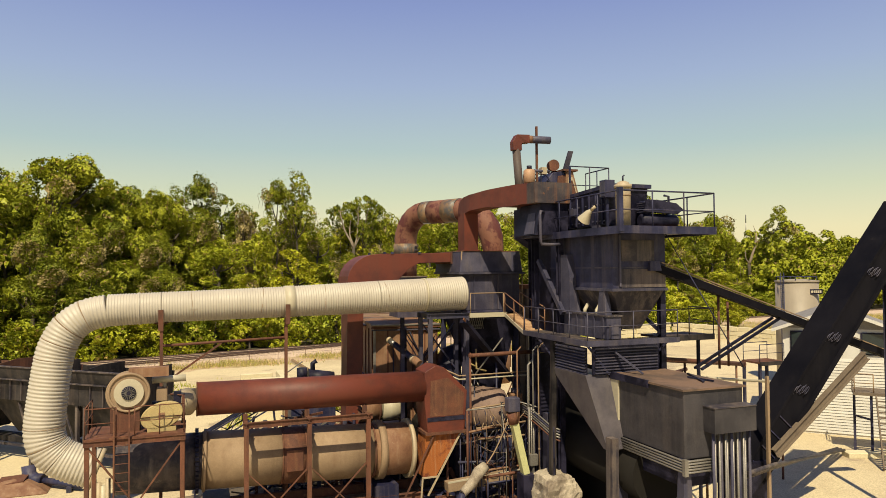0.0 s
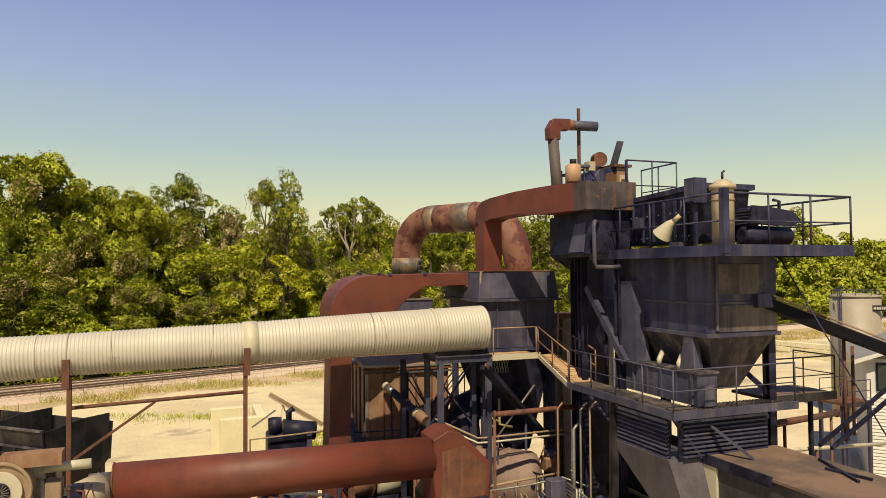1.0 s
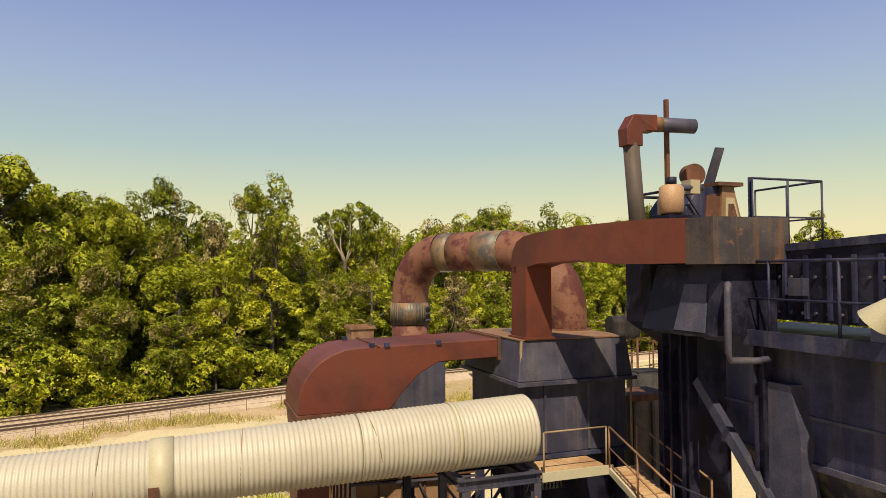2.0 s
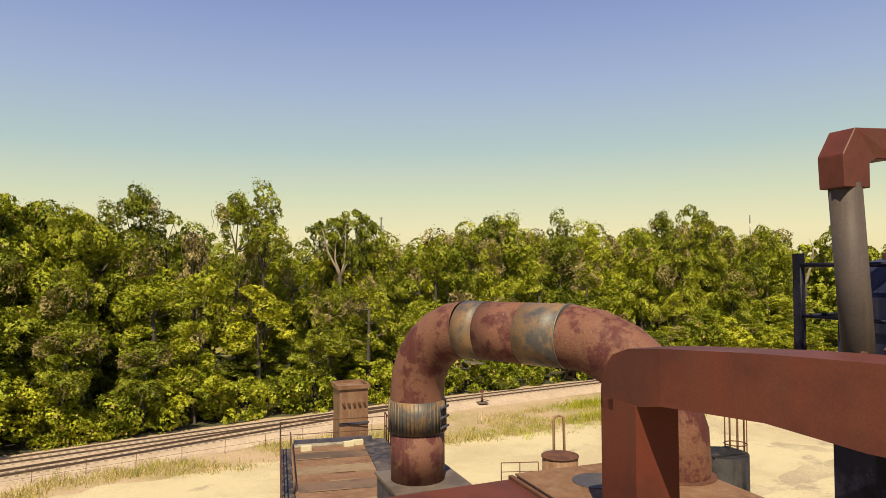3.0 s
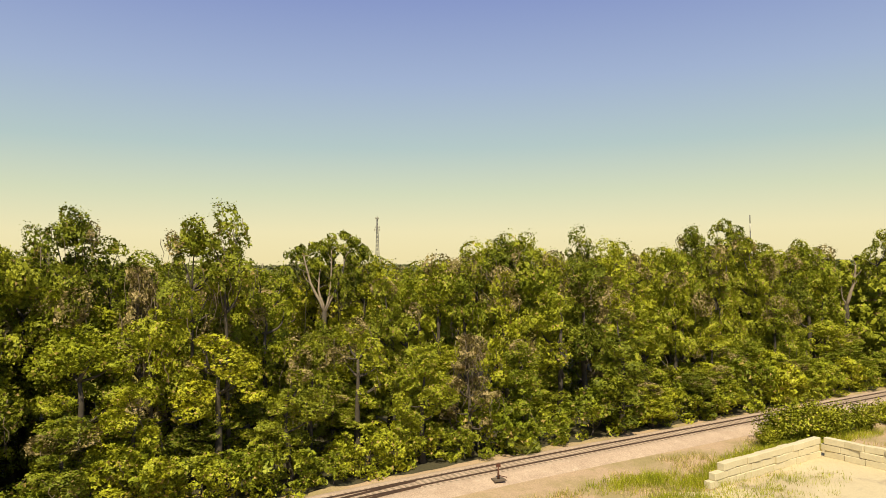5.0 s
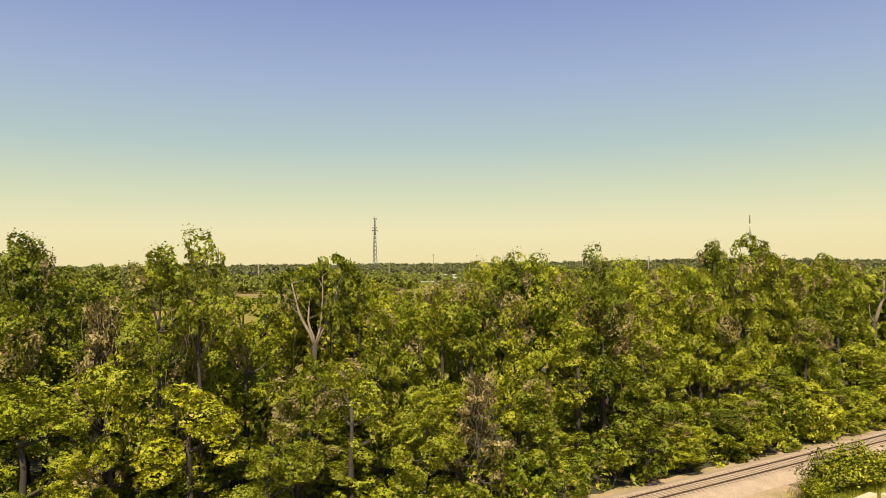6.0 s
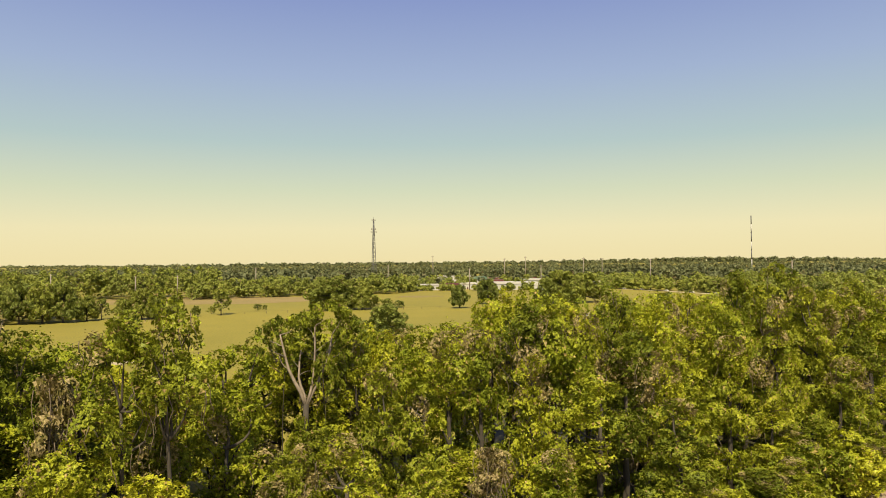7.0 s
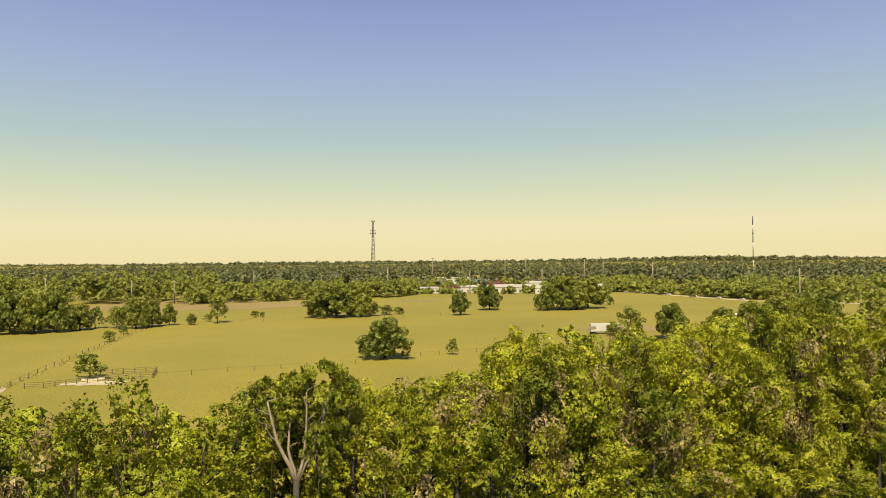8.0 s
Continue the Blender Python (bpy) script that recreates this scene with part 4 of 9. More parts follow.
for q in (p1 + Vector((0, 0, -0.68)), right_arc[2] + Vector((0.2, 0.2, 0.62))):
    part("lifting_eye", Shape().tube(arc(q, (0.09, 0, 0), (0, 0, 0.09), 0, 360, 12), 0.02, 6, caps=False), RUST, ar)

# baghouse with deck roof, set a little askew
BAGHOUSE = PLANT @ Matrix.Translation((8.12, 32.0, 0)) @ pose(0, 0, 0, 0, 0, -6.7)
bh = thing("baghouse", "long rusty brown sheet-steel baghouse with a flat deck roof", "baghouse", (1.5, 9, 0), m=BAGHOUSE)
part("shell", Shape().box(0.0, 3.1, 0.0, 18.2, 2.2, 7.02), RUST_TAN, bh)
for k in range(6):
    part("wall_rib", Shape().box(0.03 + 0.6 * k, 0.08 + 0.6 * k, -0.05, 0.0, 2.3, 6.86), RUST, bh)
for k in range(13):
    part("wall_rib", Shape().box(-0.06, 0.0, 0.4 + 1.36 * k, 0.47 + 1.36 * k, 2.3, 6.86), RUST, bh)
part("corner_angle", Shape().box(-0.05, 0.07, -0.07, -0.05, 2.3, 6.86), PIPE_GREY, bh)
part("roof_deck", Shape().box(-0.08, 3.18, -0.08, 18.3, 7.02, 7.14), RUST_TAN, bh, "rusty flat roof deck with pale worn plate edges")
for k in range(3):
    part("cornice", Shape().box(-0.12 - 0.03 * k, 3.2, -0.14 - 0.03 * k, -0.08, 6.86 + 0.12 * k, 6.92 + 0.12 * k), (DARK_GREY, RUST, PIPE_GREY)[k], bh)
lap = random.Random(5)
for k in range(15):
    v = 3.4 + 0.95 * k
    part("roof_plate", Shape().box(0.02, 2.72, v, v + 0.93, 7.14, 7.155 + 0.012 * (k % 2)), (RUST_TAN, RUSTY_ROOF, RUST_TAN, DRUM)[k % 4], bh)
    a = lap.uniform(0.05, 1.4)
    part("plate_edge", Shape().box(a, a + lap.uniform(0.8, 1.25), v - 0.02, v + 0.03, 7.17, 7.185), DRUM, bh, "pale worn plate edge")
part("roof_kerb", Shape().box(0.0, 3.15, 18.1, 18.28, 7.14, 7.3), DARK_GREY, bh)
part("back_strip", Shape().box(0.02, 2.9, 17.7, 18.1, 7.14, 7.165), DIRTY, bh)
part("side_walk", Shape().box(2.74, 3.75, 7.5, 18.2, 7.145, 7.185), STAINED, bh, "dark steel side walk")
part("left_walk", Shape().box(-0.55, -0.1, 2.0, 18.2, 6.95, 7.0), STAINED, bh)
railing(bh, [(-0.52, 18.2, 7.0), (-0.52, 3.0, 7.0)], RUST, 1.05, 1.5)
railing(bh, [(-0.12, 18.2, 7.14), (-0.12, 12.0, 7.14)], RUST_TAN, 0.5, 1.5)
railing(bh, [(-0.5, 18.25, 7.0), (3.7, 18.25, 7.0)], RUST, 1.05, 2.1, 0.02)
railing(bh, [(3.7, 18.2, 7.18), (3.7, 14.0, 7.18)], RUST, 1.05, 0.45)
for u in (0.2, 2.9):
    for v in (0.2, 6.0, 12.0, 18.0):
        part("leg", Shape().ibeam((u, v, 0), (u, v, 2.2), 0.2, 0.2), RUST, bh)
part("hopper", Shape().loft([(1.0, 2.1, 1.0, 17.4, 0.9), (0.05, 3.05, 0.1, 18.1, 2.2)]), RUST, bh)
part("ledge", Shape().box(-0.5, 3.1, -0.5, -0.06, 4.28, 4.36), DARK_GREY, bh, "narrow steel ledge round the walls")
part("ledge", Shape().box(-0.5, -0.07, -0.05, 6.0, 4.28, 4.36), DARK_GREY, bh)
for k in range(3):
    part("ledge_rail", Shape().tube([(3.1, -0.5, 4.42 + 0.22 * k), (-0.5, -0.5, 4.42 + 0.22 * k), (-0.5, 6.0, 4.42 + 0.22 * k)], 0.022, 6), (DRUM, DARK_GREY, DARK)[k], bh)
for u, v in ((-0.5, -0.5), (-0.5, 1.2), (-0.5, 2.9), (1.3, -0.5), (3.0, -0.5)):
    part("ledge_post", Shape().tube([(u, v, 4.3), (u, v, 4.95)], 0.022, 6), DARK_GREY, bh)
part("sway_rod", Shape().tube([(1.7, -0.1, 6.8), (2.7, -0.1, 4.6)], 0.03, 6), BLACK, bh)
part("sway_rod", Shape().tube([(2.9, -0.1, 6.5), (2.0, -0.1, 4.7)], 0.03, 6), BLACK, bh)
for p in ((12.25, 49.0, 7.14), (12.65, 49.1, 7.14), (10.55, 48.9, 7.14)):
    cb = thing("cinder_block", "pale concrete block lying on the roof deck", "block", p, group="blocks on the deck")
    part("block", Shape().box(p[0] - 0.2, p[0] + 0.2, p[1] - 0.1, p[1] + 0.1, p[2], p[2] + 0.2).box(p[0] - 0.15, p[0] - 0.03, p[1] - 0.06, p[1] + 0.06, p[2] + 0.2, p[2] + 0.21), BLOCK, cb)
ped = thing("fan_box", "grey steel fan box under the arch duct", "fan box", (11.3, 36.7, 7.14))
part("casing", Shape().box(10.45, 12.12, 36.0, 37.7, 7.14, 9.34), DARK_GREY, ped, bevel=0.02)
part("lid", Shape().box(10.40, 12.17, 35.95, 37.75, 9.34, 9.40), BROWN, ped)

st = thing("exhaust_stack", "square brown steel exhaust stack with open top", "stack", (12.9, 50.8, 0))
part("casing", Shape().box(12.12, 13.32, 50.1, 51.4, 0, 9.25), RUST_TAN, st)
part("rim", Shape().box(12.04, 13.40, 50.02, 50.10, 9.2, 9.36).box(12.04, 13.40, 51.4, 51.48, 9.2, 9.36).box(12.04, 12.12, 50.1, 51.4, 9.2, 9.36).box(13.32, 13.40, 50.1, 51.4, 9.2, 9.36), RUST_TAN, st)
part("seam", Shape().box(12.09, 13.35, 50.05, 50.1, 7.75, 7.83), DARK_GREY, st)
for k in range(5):
    part("port", Shape().tube([(12.28 + 0.22 * k, 50.1, 8.6), (12.28 + 0.22 * k, 49.98, 8.6)], 0.055, 10), RUST, st)

# landing, ramp and lower walkway
wk = thing("walkway", "steel walkway with ramp and pipe railings between boxes", "walkway", (13.0, 25.0, 0))
part("landing", Shape().box(11.5, 13.3, 28.25, 29.36, 7.68, 7.74), TREAD, wk, "rust-tan expanded metal landing")
part("landing_edge", Shape().box(11.5, 13.3, 28.2, 28.25, 7.62, 7.82), BAND, wk, "cream painted edge channel")
part("ramp", Shape().hexa([(12.85, 25.6, 7.12), (13.75, 25.6, 7.12), (13.95, 28.25, 7.68), (13.25, 28.25, 7.68), (12.85, 25.6, 7.18), (13.75, 25.6, 7.18), (13.95, 28.25, 7.74), (13.25, 28.25, 7.74)]), TREAD, wk)
part("ramp_edge", Shape().beam((12.82, 25.55, 7.12), (13.2, 28.2, 7.7), 0.05, 0.14), BAND, wk)
for k in range(16):
    f = (k + 0.5) / 16
    part("cleat", Shape().box(12.9 + 0.36 * f, 13.72 + 0.18 * f, 25.6 + 2.65 * f, 25.64 + 2.65 * f, 7.18 + 0.56 * f, 7.205 + 0.56 * f), TREAD, wk)
bar_grating(wk, 12.85, 13.75, 20.75, 25.6, 7.2, STAINED, "u", 0.11)
bar_grating(wk, 13.75, 16.6, 20.75, 21.5, 7.2, STAINED, "v", 0.11)
part("edge_channel", Shape().box(12.78, 12.84, 20.7, 25.6, 7.05, 7.24), DARK_GREY, wk)
part("edge_channel", Shape().box(12.78, 16.65, 20.66, 20.72, 7.05, 7.24), DARK_GREY, wk)
railing(wk, [(12.82, 25.5, 7.22), (12.82, 20.72, 7.22)], DARK_GREY, 1.0, 1.2, 0.022)
railing(wk, [(12.82, 20.72, 7.22), (16.6, 20.72, 7.22)], DARK_GREY, 1.0, 1.9, 0.022, skip_first=True)
railing(wk, [(11.55, 28.25, 7.74), (13.15, 28.25, 7.74)], DRUM, 0.95, 1.5, 0.022, mids=0)
railing(wk, [(13.2, 28.2, 7.74), (12.84, 25.6, 7.2)], RUST_TAN, 0.95, 1.35, 0.024)
railing(wk, [(13.95, 28.2, 7.74), (13.8, 25.6, 7.2)], RUST_TAN, 0.95, 1.35, 0.024)
for u, v in ((12.95, 24.8), (12.95, 21.0), (16.4, 21.0)):
    part("bracket", Shape().beam((u, v, 7.1), (u + 0.9 if u < 14 else u - 0.4, v + (0 if u < 14 else 0.9), 6.0), 0.07, 0.07), DARK, wk)

# frame that carries the duct's end
fe = thing("duct_end_frame", "grey steel frame with cross braces under the duct's end", "support frame", (10.5, 29.0, 0))
for u in (9.7, 11.4):
    for v in (28.35, 29.7):
        part("post", Shape().ibeam((u, v, 0), (u, v, 7.6), 0.17, 0.17), DARK_GREY, fe)
for v in (28.35, 29.7):
    part("beam", Shape().ibeam((9.55, v, 7.72), (11.55, v, 7.72), 0.17, 0.22), DARK_GREY, fe)
for u in (9.7, 11.4):
    part("beam", Shape().ibeam((u, 28.3, 7.72), (u, 29.75, 7.72), 0.15, 0.2), DARK_GREY, fe)
part("brace", Shape().beam((9.7, 29.7, 7.4), (11.4, 29.7, 5.2), 0.06, 0.06), DARK, fe)
part("brace", Shape().beam((11.4, 29.7, 7.4), (9.7, 29.7, 5.2), 0.06, 0.06), DARK, fe)

# bent steam pipe behind the red hood
bp = thing("bent_vent_pipe", "sloping vent pipe with silver end and dark sleeves", "pipe", (9.3, 30.8, 5.4))
q0, q1 = Vector((8.75, 31.7, 6.45)), Vector((9.62, 29.6, 5.5))
for a, b, r, mat in ((0.0, 0.05, 0.15, CREAM), (0.05, 0.22, 0.135, SILVER), (0.22, 0.5, 0.14, DARK), (0.5, 0.56, 0.17, CREAM), (0.56, 0.76, 0.145, DARK), (0.76, 0.82, 0.19, CREAM), (0.82, 1.0, 0.19, RUST_TAN)):
    part("pipe_sleeve", Shape().tube([q0.lerp(q1, a), q0.lerp(q1, b)], r, 18), mat, bp)
part("strut", Shape().tube([q0.lerp(q1, 0.15), (8.95, 31.4, 2.2)], 0.03, 6), DARK, bp)
# screen and batch tower
tw = thing("batch_tower", "tall sooty black steel batching tower with hot bins", "tower", (15.2, 23.5, 0))
part("bin_body", Shape().box(14.0, 16.25, 20.9, 25.4, 9.0, 11.0), DARK, tw, bevel=0.02)
# black sheet added beyond the bin in place of the unlit interior
part("side_sheet", Shape().box(14.02, 14.12, 25.41, 26.95, 6.2, 10.98), BLACK, tw, "added black sheet standing in for the dark interior beyond the bin")
part("front_sheet", Shape().box(14.34, 16.23, 20.875, 20.897, 9.06, 9.72), STAINED, tw, "streaked lower front sheet")
part("bin_belly", Shape().loft([(14.9, 15.7, 21.7, 24.6, 7.5), (14.02, 16.23, 20.92, 25.38, 9.0)]), STAINED, tw)
part("belly_lip", Shape().box(13.94, 16.31, 20.84, 25.46, 8.93, 9.03), DARK_GREY, tw)
part("seam", Shape().box(13.97, 14.0, 20.9, 25.4, 9.75, 9.80).box(14.0, 16.25, 20.87, 20.9, 9.75, 9.80), DARK_GREY, tw)
part("stain_panel", Shape().box(14.35, 15.75, 20.86, 20.9, 10.0, 10.75), STAINED, tw, "faintly browned front panel")
part("front_flange", Shape().box(14.25, 14.32, 20.84, 20.9, 9.1, 10.95), DARK_GREY, tw)
for u, v in ((13.55, 25.9), (16.4, 25.6), (16.35, 21.3), (13.75, 24.2)):
    part("column", Shape().ibeam((u, v, 0), (u, v, 11.0), 0.22, 0.24, t=0.03), BLACK, tw)
part("leg", Shape().loft([(12.74, 12.96, 23.3, 23.5, 1.4), (12.9, 13.06, 23.3, 23.5, 7.0)]), COAL, tw)
part("big_column", Shape().ibeam((13.98, 26.95, 0), (13.98, 26.95, 11.1), 0.3, 0.3, t=0.03), BLACK, tw)
for u, v in ((14.02, 21.2), (14.02, 23.3)):
    part("gusset_leg", Shape().hexa([(u - 0.12, v, 7.3), (u + 0.25, v, 7.3), (u + 0.25, v + 0.75, 7.3), (u - 0.12, v + 0.75, 7.3), (u - 0.06, v + 0.2, 9.0), (u + 0.1, v + 0.2, 9.0), (u + 0.1, v + 0.5, 9.0), (u - 0.06, v + 0.5, 9.0)]), DARK_GREY, tw)
part("chimney_chute", Shape().loft([(13.72, 14.05, 23.4, 24.15, 8.0), (13.72, 14.05, 23.4, 24.15, 9.4), (13.72, 14.0, 23.6, 24.15, 10.3)]), DARK_GREY, tw)
part("slanted_brace", Shape().beam((13.6, 25.7, 10.1), (13.65, 23.8, 8.0), 0.16, 0.2), DARK_GREY, tw)
part("slanted_brace", Shape().beam((16.4, 21.4, 9.0), (16.4, 24.2, 7.2), 0.14, 0.16), BLACK, tw)
part("slanted_brace", Shape().beam((16.4, 21.3, 7.3), (15.6, 22.5, 8.6), 0.10, 0.12), BLACK, tw)
part("gate_box", Shape().box(13.85, 14.45, 21.1, 24.4, 7.22, 8.02), DARK_GREY, tw, "grey gate housing with stained side")
part("gate_top", Shape().box(13.8, 14.5, 21.05, 24.45, 8.02, 8.07), STAINED, tw)
for k in range(6):
    part("gate_rib", Shape().box(13.80, 13.85, 21.25 + 0.6 * k, 21.32 + 0.6 * k, 7.25, 8.0), DARK_GREY, tw)
for v in (21.9, 22.7):
    part("air_ram", Shape().tube([(13.95, v, 8.07), (13.95, v, 8.2), (14.15, v + 0.1, 8.4)], 0.07, 10), BAND, tw, "small white-capped air ram")
part("front_gate", Shape().box(13.95, 14.25, 20.95, 21.1, 7.24, 7.75), DARK_GREY, tw)
part("louvre_panel", Shape().box(13.05, 13.1, 21.2, 23.4, 6.0, 6.95), BLACK, tw)
for k in range(9):
    part("louvre", Shape().hexa([(12.98, 21.2, 6.0 + 0.105 * k), (13.05, 21.2, 6.04 + 0.105 * k), (13.05, 23.4, 6.04 + 0.105 * k), (12.98, 23.4, 6.0 + 0.105 * k), (12.98, 21.2, 6.03 + 0.105 * k), (13.05, 21.2, 6.07 + 0.105 * k), (13.05, 23.4, 6.07 + 0.105 * k), (12.98, 23.4, 6.03 + 0.105 * k)]), DARK_GREY, tw)
for k in range(9):
    part("louvre", Shape().box(13.3, 15.9, 20.95, 21.02, 6.05 + 0.105 * k, 6.09 + 0.105 * k), DARK_GREY, tw)
part("louvre_back", Shape().box(13.2, 16.0, 21.03, 21.08, 6.0, 7.0), BLACK, tw)
part("lower_chute", Shape().hexa([(13.3, 20.3, 3.55), (14.0, 20.3, 3.55), (14.0, 20.55, 3.55), (13.3, 20.55, 3.55), (12.95, 21.1, 6.0), (14.0, 21.1, 6.0), (14.0, 23.6, 6.0), (12.95, 23.6, 6.0)]), PRIMER, tw, "grey inclined chute side")
# added backing sheet and mixer body, coloured as the deep shade under the tower
part("back_skirt", Shape().box(14.9, 15.0, 19.7, 26.4, 0.3, 5.9), SHADE_BLACK, tw)
part("mixer_body", Shape().tube([(14.9, 19.6, 2.8), (14.9, 26.2, 2.8)], 1.1, 28), SHADE_BLACK, tw)
for u, v in ((13.4, 20.2), (13.4, 24.6), (16.2, 20.0), (16.2, 24.6)):
    w = 0.7 if v < 20.3 else 1.0
    part("leg", Shape().loft([(u - 0.22 * w, u + 0.22 * w, v - 0.22 * w, v + 0.22 * w, 0), (u - 0.18 * w, u + 0.2 * w, v - 0.18, v + 0.18, 4.0)]), STAINED if v < 20.3 else DARK_GREY, tw)

up = thing("screen_deck", "sooty upper deck with pipe railings round the screen", "platform", (15.4, 23, 11.0))
part("deck", Shape().prism([(13.55, 19.75), (17.5, 19.75), (17.5, 22.6), (16.6, 22.6), (16.6, 26.2), (13.0, 26.2), (13.0, 25.2), (13.55, 24.6)], "z", 11.02, 11.10), DARK, up)
part("fascia", Shape().box(13.5, 17.55, 19.70, 19.76, 10.93, 11.2), DARK, up)
part("fascia", Shape().box(13.5, 13.56, 19.76, 25.4, 10.93, 11.2), DARK, up)
part("fascia", Shape().box(17.5, 17.55, 19.76, 22.6, 10.93, 11.2), DARK, up)
railing(up, [(13.55, 25.2, 11.1), (13.55, 19.75, 11.1)], DARK, 1.3, 1.35, 0.028)
railing(up, [(13.55, 19.75, 11.1), (17.5, 19.75, 11.1), (17.5, 22.6, 11.1), (16.6, 22.6, 11.1)], DARK, 1.3, 1.3, 0.028, skip_first=True)
part("corner_post", Shape().box(13.48, 13.64, 19.68, 19.84, 11.0, 12.5), DARK, up)

sc = thing("vibrating_screen", "black bolted steel vibrating screen housing", "screen", (14.9, 23.6, 11.1))
part("side_plate", Shape().prism([(21.6, 11.35), (25.6, 11.35), (25.9, 12.55), (21.4, 12.75)], "u", 14.25, 14.33), BLACK, sc)
part("housing", Shape().prism([(21.6, 11.35), (25.6, 11.35), (25.9, 12.5), (21.4, 12.7)], "u", 14.33, 15.9), BLACK, sc)
part("cover", Shape().prism([(21.3, 12.7), (26.0, 12.5), (26.0, 12.62), (21.3, 12.84)], "u", 14.2, 16.0), DARK, sc)
for k in range(9):
    part("side_rib", Shape().box(14.19, 14.25, 21.8 + 0.46 * k, 21.86 + 0.46 * k, 11.4, 12.5), DARK, sc)
for k in range(2):
    for j in range(16):
        part("bolt", Shape().disc((14.23, 21.75 + 0.25 * j, 11.5 + 0.62 * k), (1, 0, 0), 0.03, 0.05, 6), DARK_GREY, sc)
for v in (22.0, 24.8):
    part("spring_base", Shape().box(14.1, 14.6, v, v + 0.4, 11.1, 11.35), DARK_GREY, sc)
part("shaft_box", Shape().box(14.05, 14.2, 23.6, 23.9, 11.8, 12.1), DARK_GREY, sc)
part("end_hood", Shape().hexa([(12.75, 24.3, 11.1), (14.2, 24.3, 11.1), (14.2, 26.3, 11.1), (12.75, 26.3, 11.1), (13.0, 24.3, 12.36), (14.2, 24.3, 12.36), (14.2, 26.1, 12.36), (13.0, 26.1, 12.36)]), BLACK, sc)
part("slot_panel", Shape().hexa([(12.72, 24.5, 11.15), (12.78, 24.5, 11.15), (12.78, 25.3, 11.15), (12.72, 25.3, 11.15), (12.9, 24.6, 12.0), (12.96, 24.6, 12.0), (12.96, 25.2, 12.0), (12.9, 25.2, 12.0)]), DARK_GREY, sc)

hp = thing("hook_pipe", "small grey downpipe with elbows on the tower", "pipe", (13.45, 24.4, 10.2))
part("pipe", Shape().tube([(13.1, 24.3, 12.0), (12.82, 24.0, 12.0), (12.76, 23.95, 11.86), (12.8, 24.0, 10.85), (12.85, 24.0, 10.72), (13.3, 23.9, 10.70), (13.6, 23.9, 10.72)], 0.06, 10), DARK_GREY, hp)

tk = thing("air_tank", "cream upright air tank with a domed top", "tank", (14.2, 20.55, 11.1))
prof_t = [(0.0, 0.26), (1.5, 0.26), (1.56, 0.25), (1.64, 0.2), (1.69, 0.1)]
part("shell", Shape().tube([(14.2, 20.5, 11.12 + z) for z, r in prof_t], [r for z, r in prof_t], 28), CREAM, tk)
part("valve", Shape().tube([(14.2, 20.5, 12.8), (14.2, 20.5, 12.98), (14.26, 20.5, 13.02)], 0.03, 8), DARK, tk)
part("strap", Shape().disc((14.2, 20.5, 12.3), (0, 0, 1), 0.275, 0.05, 28), DRUM, tk)
part("neck_cap", Shape().disc((14.2, 20.5, 12.62), (0, 0, 1), 0.31, 0.12, 28), CREAM, tk)

ac = thing("compressor", "dirty dark compressor set on the upper deck", "compressor", (16.3, 21.2, 11.1))
part("receiver", Shape().tube([(15.3, 21.1, 11.48), (15.4, 21.1, 11.48), (16.8, 21.1, 11.48), (16.95, 21.1, 11.48)], [0.16, 0.26, 0.26, 0.16], 20), BLACK, ac)
part("skid", Shape().box(15.2, 17.0, 20.75, 21.45, 11.1, 11.22), RUST, ac)
part("pump", Shape().box(15.4, 15.75, 20.9, 21.3, 11.72, 12.2), DARK, ac, bevel=0.04)
for k in range(5):
    part("cooling_fin", Shape().box(15.36, 15.79, 20.86, 21.34, 11.78 + 0.08 * k, 11.81 + 0.08 * k), DARK_GREY, ac)
part("motor", Shape().tube([(16.0, 21.1, 11.95), (16.55, 21.1, 11.92)], 0.18, 16), DARK_GREY, ac)
part("belt_cover", Shape().prism([(15.3, 11.8), (16.75, 11.72), (17.0, 11.9), (16.7, 12.12), (15.9, 12.22), (15.4, 12.24)], "v", 20.78, 20.86), BLACK, ac)
part("breather", Shape().tube([(16.6, 21.1, 11.95), (16.6, 21.1, 12.4), (16.4, 21.1, 12.43)], 0.045, 8), DARK, ac)
cbx = thing("control_cabinet", "small grey steel cabinet on the deck", "cabinet", (17.0, 21.6, 11.1))
part("case", Shape().box(16.75, 17.2, 21.5, 21.9, 11.1, 11.72), DARK_GREY, cbx, bevel=0.015)
part("door", Shape().box(16.78, 17.17, 21.47, 21.5, 11.15, 11.68), PIPE_GREY, cbx)
sq = thing("junction_cabinet", "dark square cabinet on posts above the deck", "cabinet", (14.1, 21.35, 11.1))
part("case", Shape().box(13.95, 14.35, 21.2, 21.6, 12.3, 12.95), DARK, sq, bevel=0.015)
part("panel", Shape().box(13.93, 13.95, 21.24, 21.56, 12.35, 12.9), DARK_GREY, sq)
part("post", Shape().box(14.1, 14.18, 21.36, 21.44, 11.1, 12.3), DARK, sq)

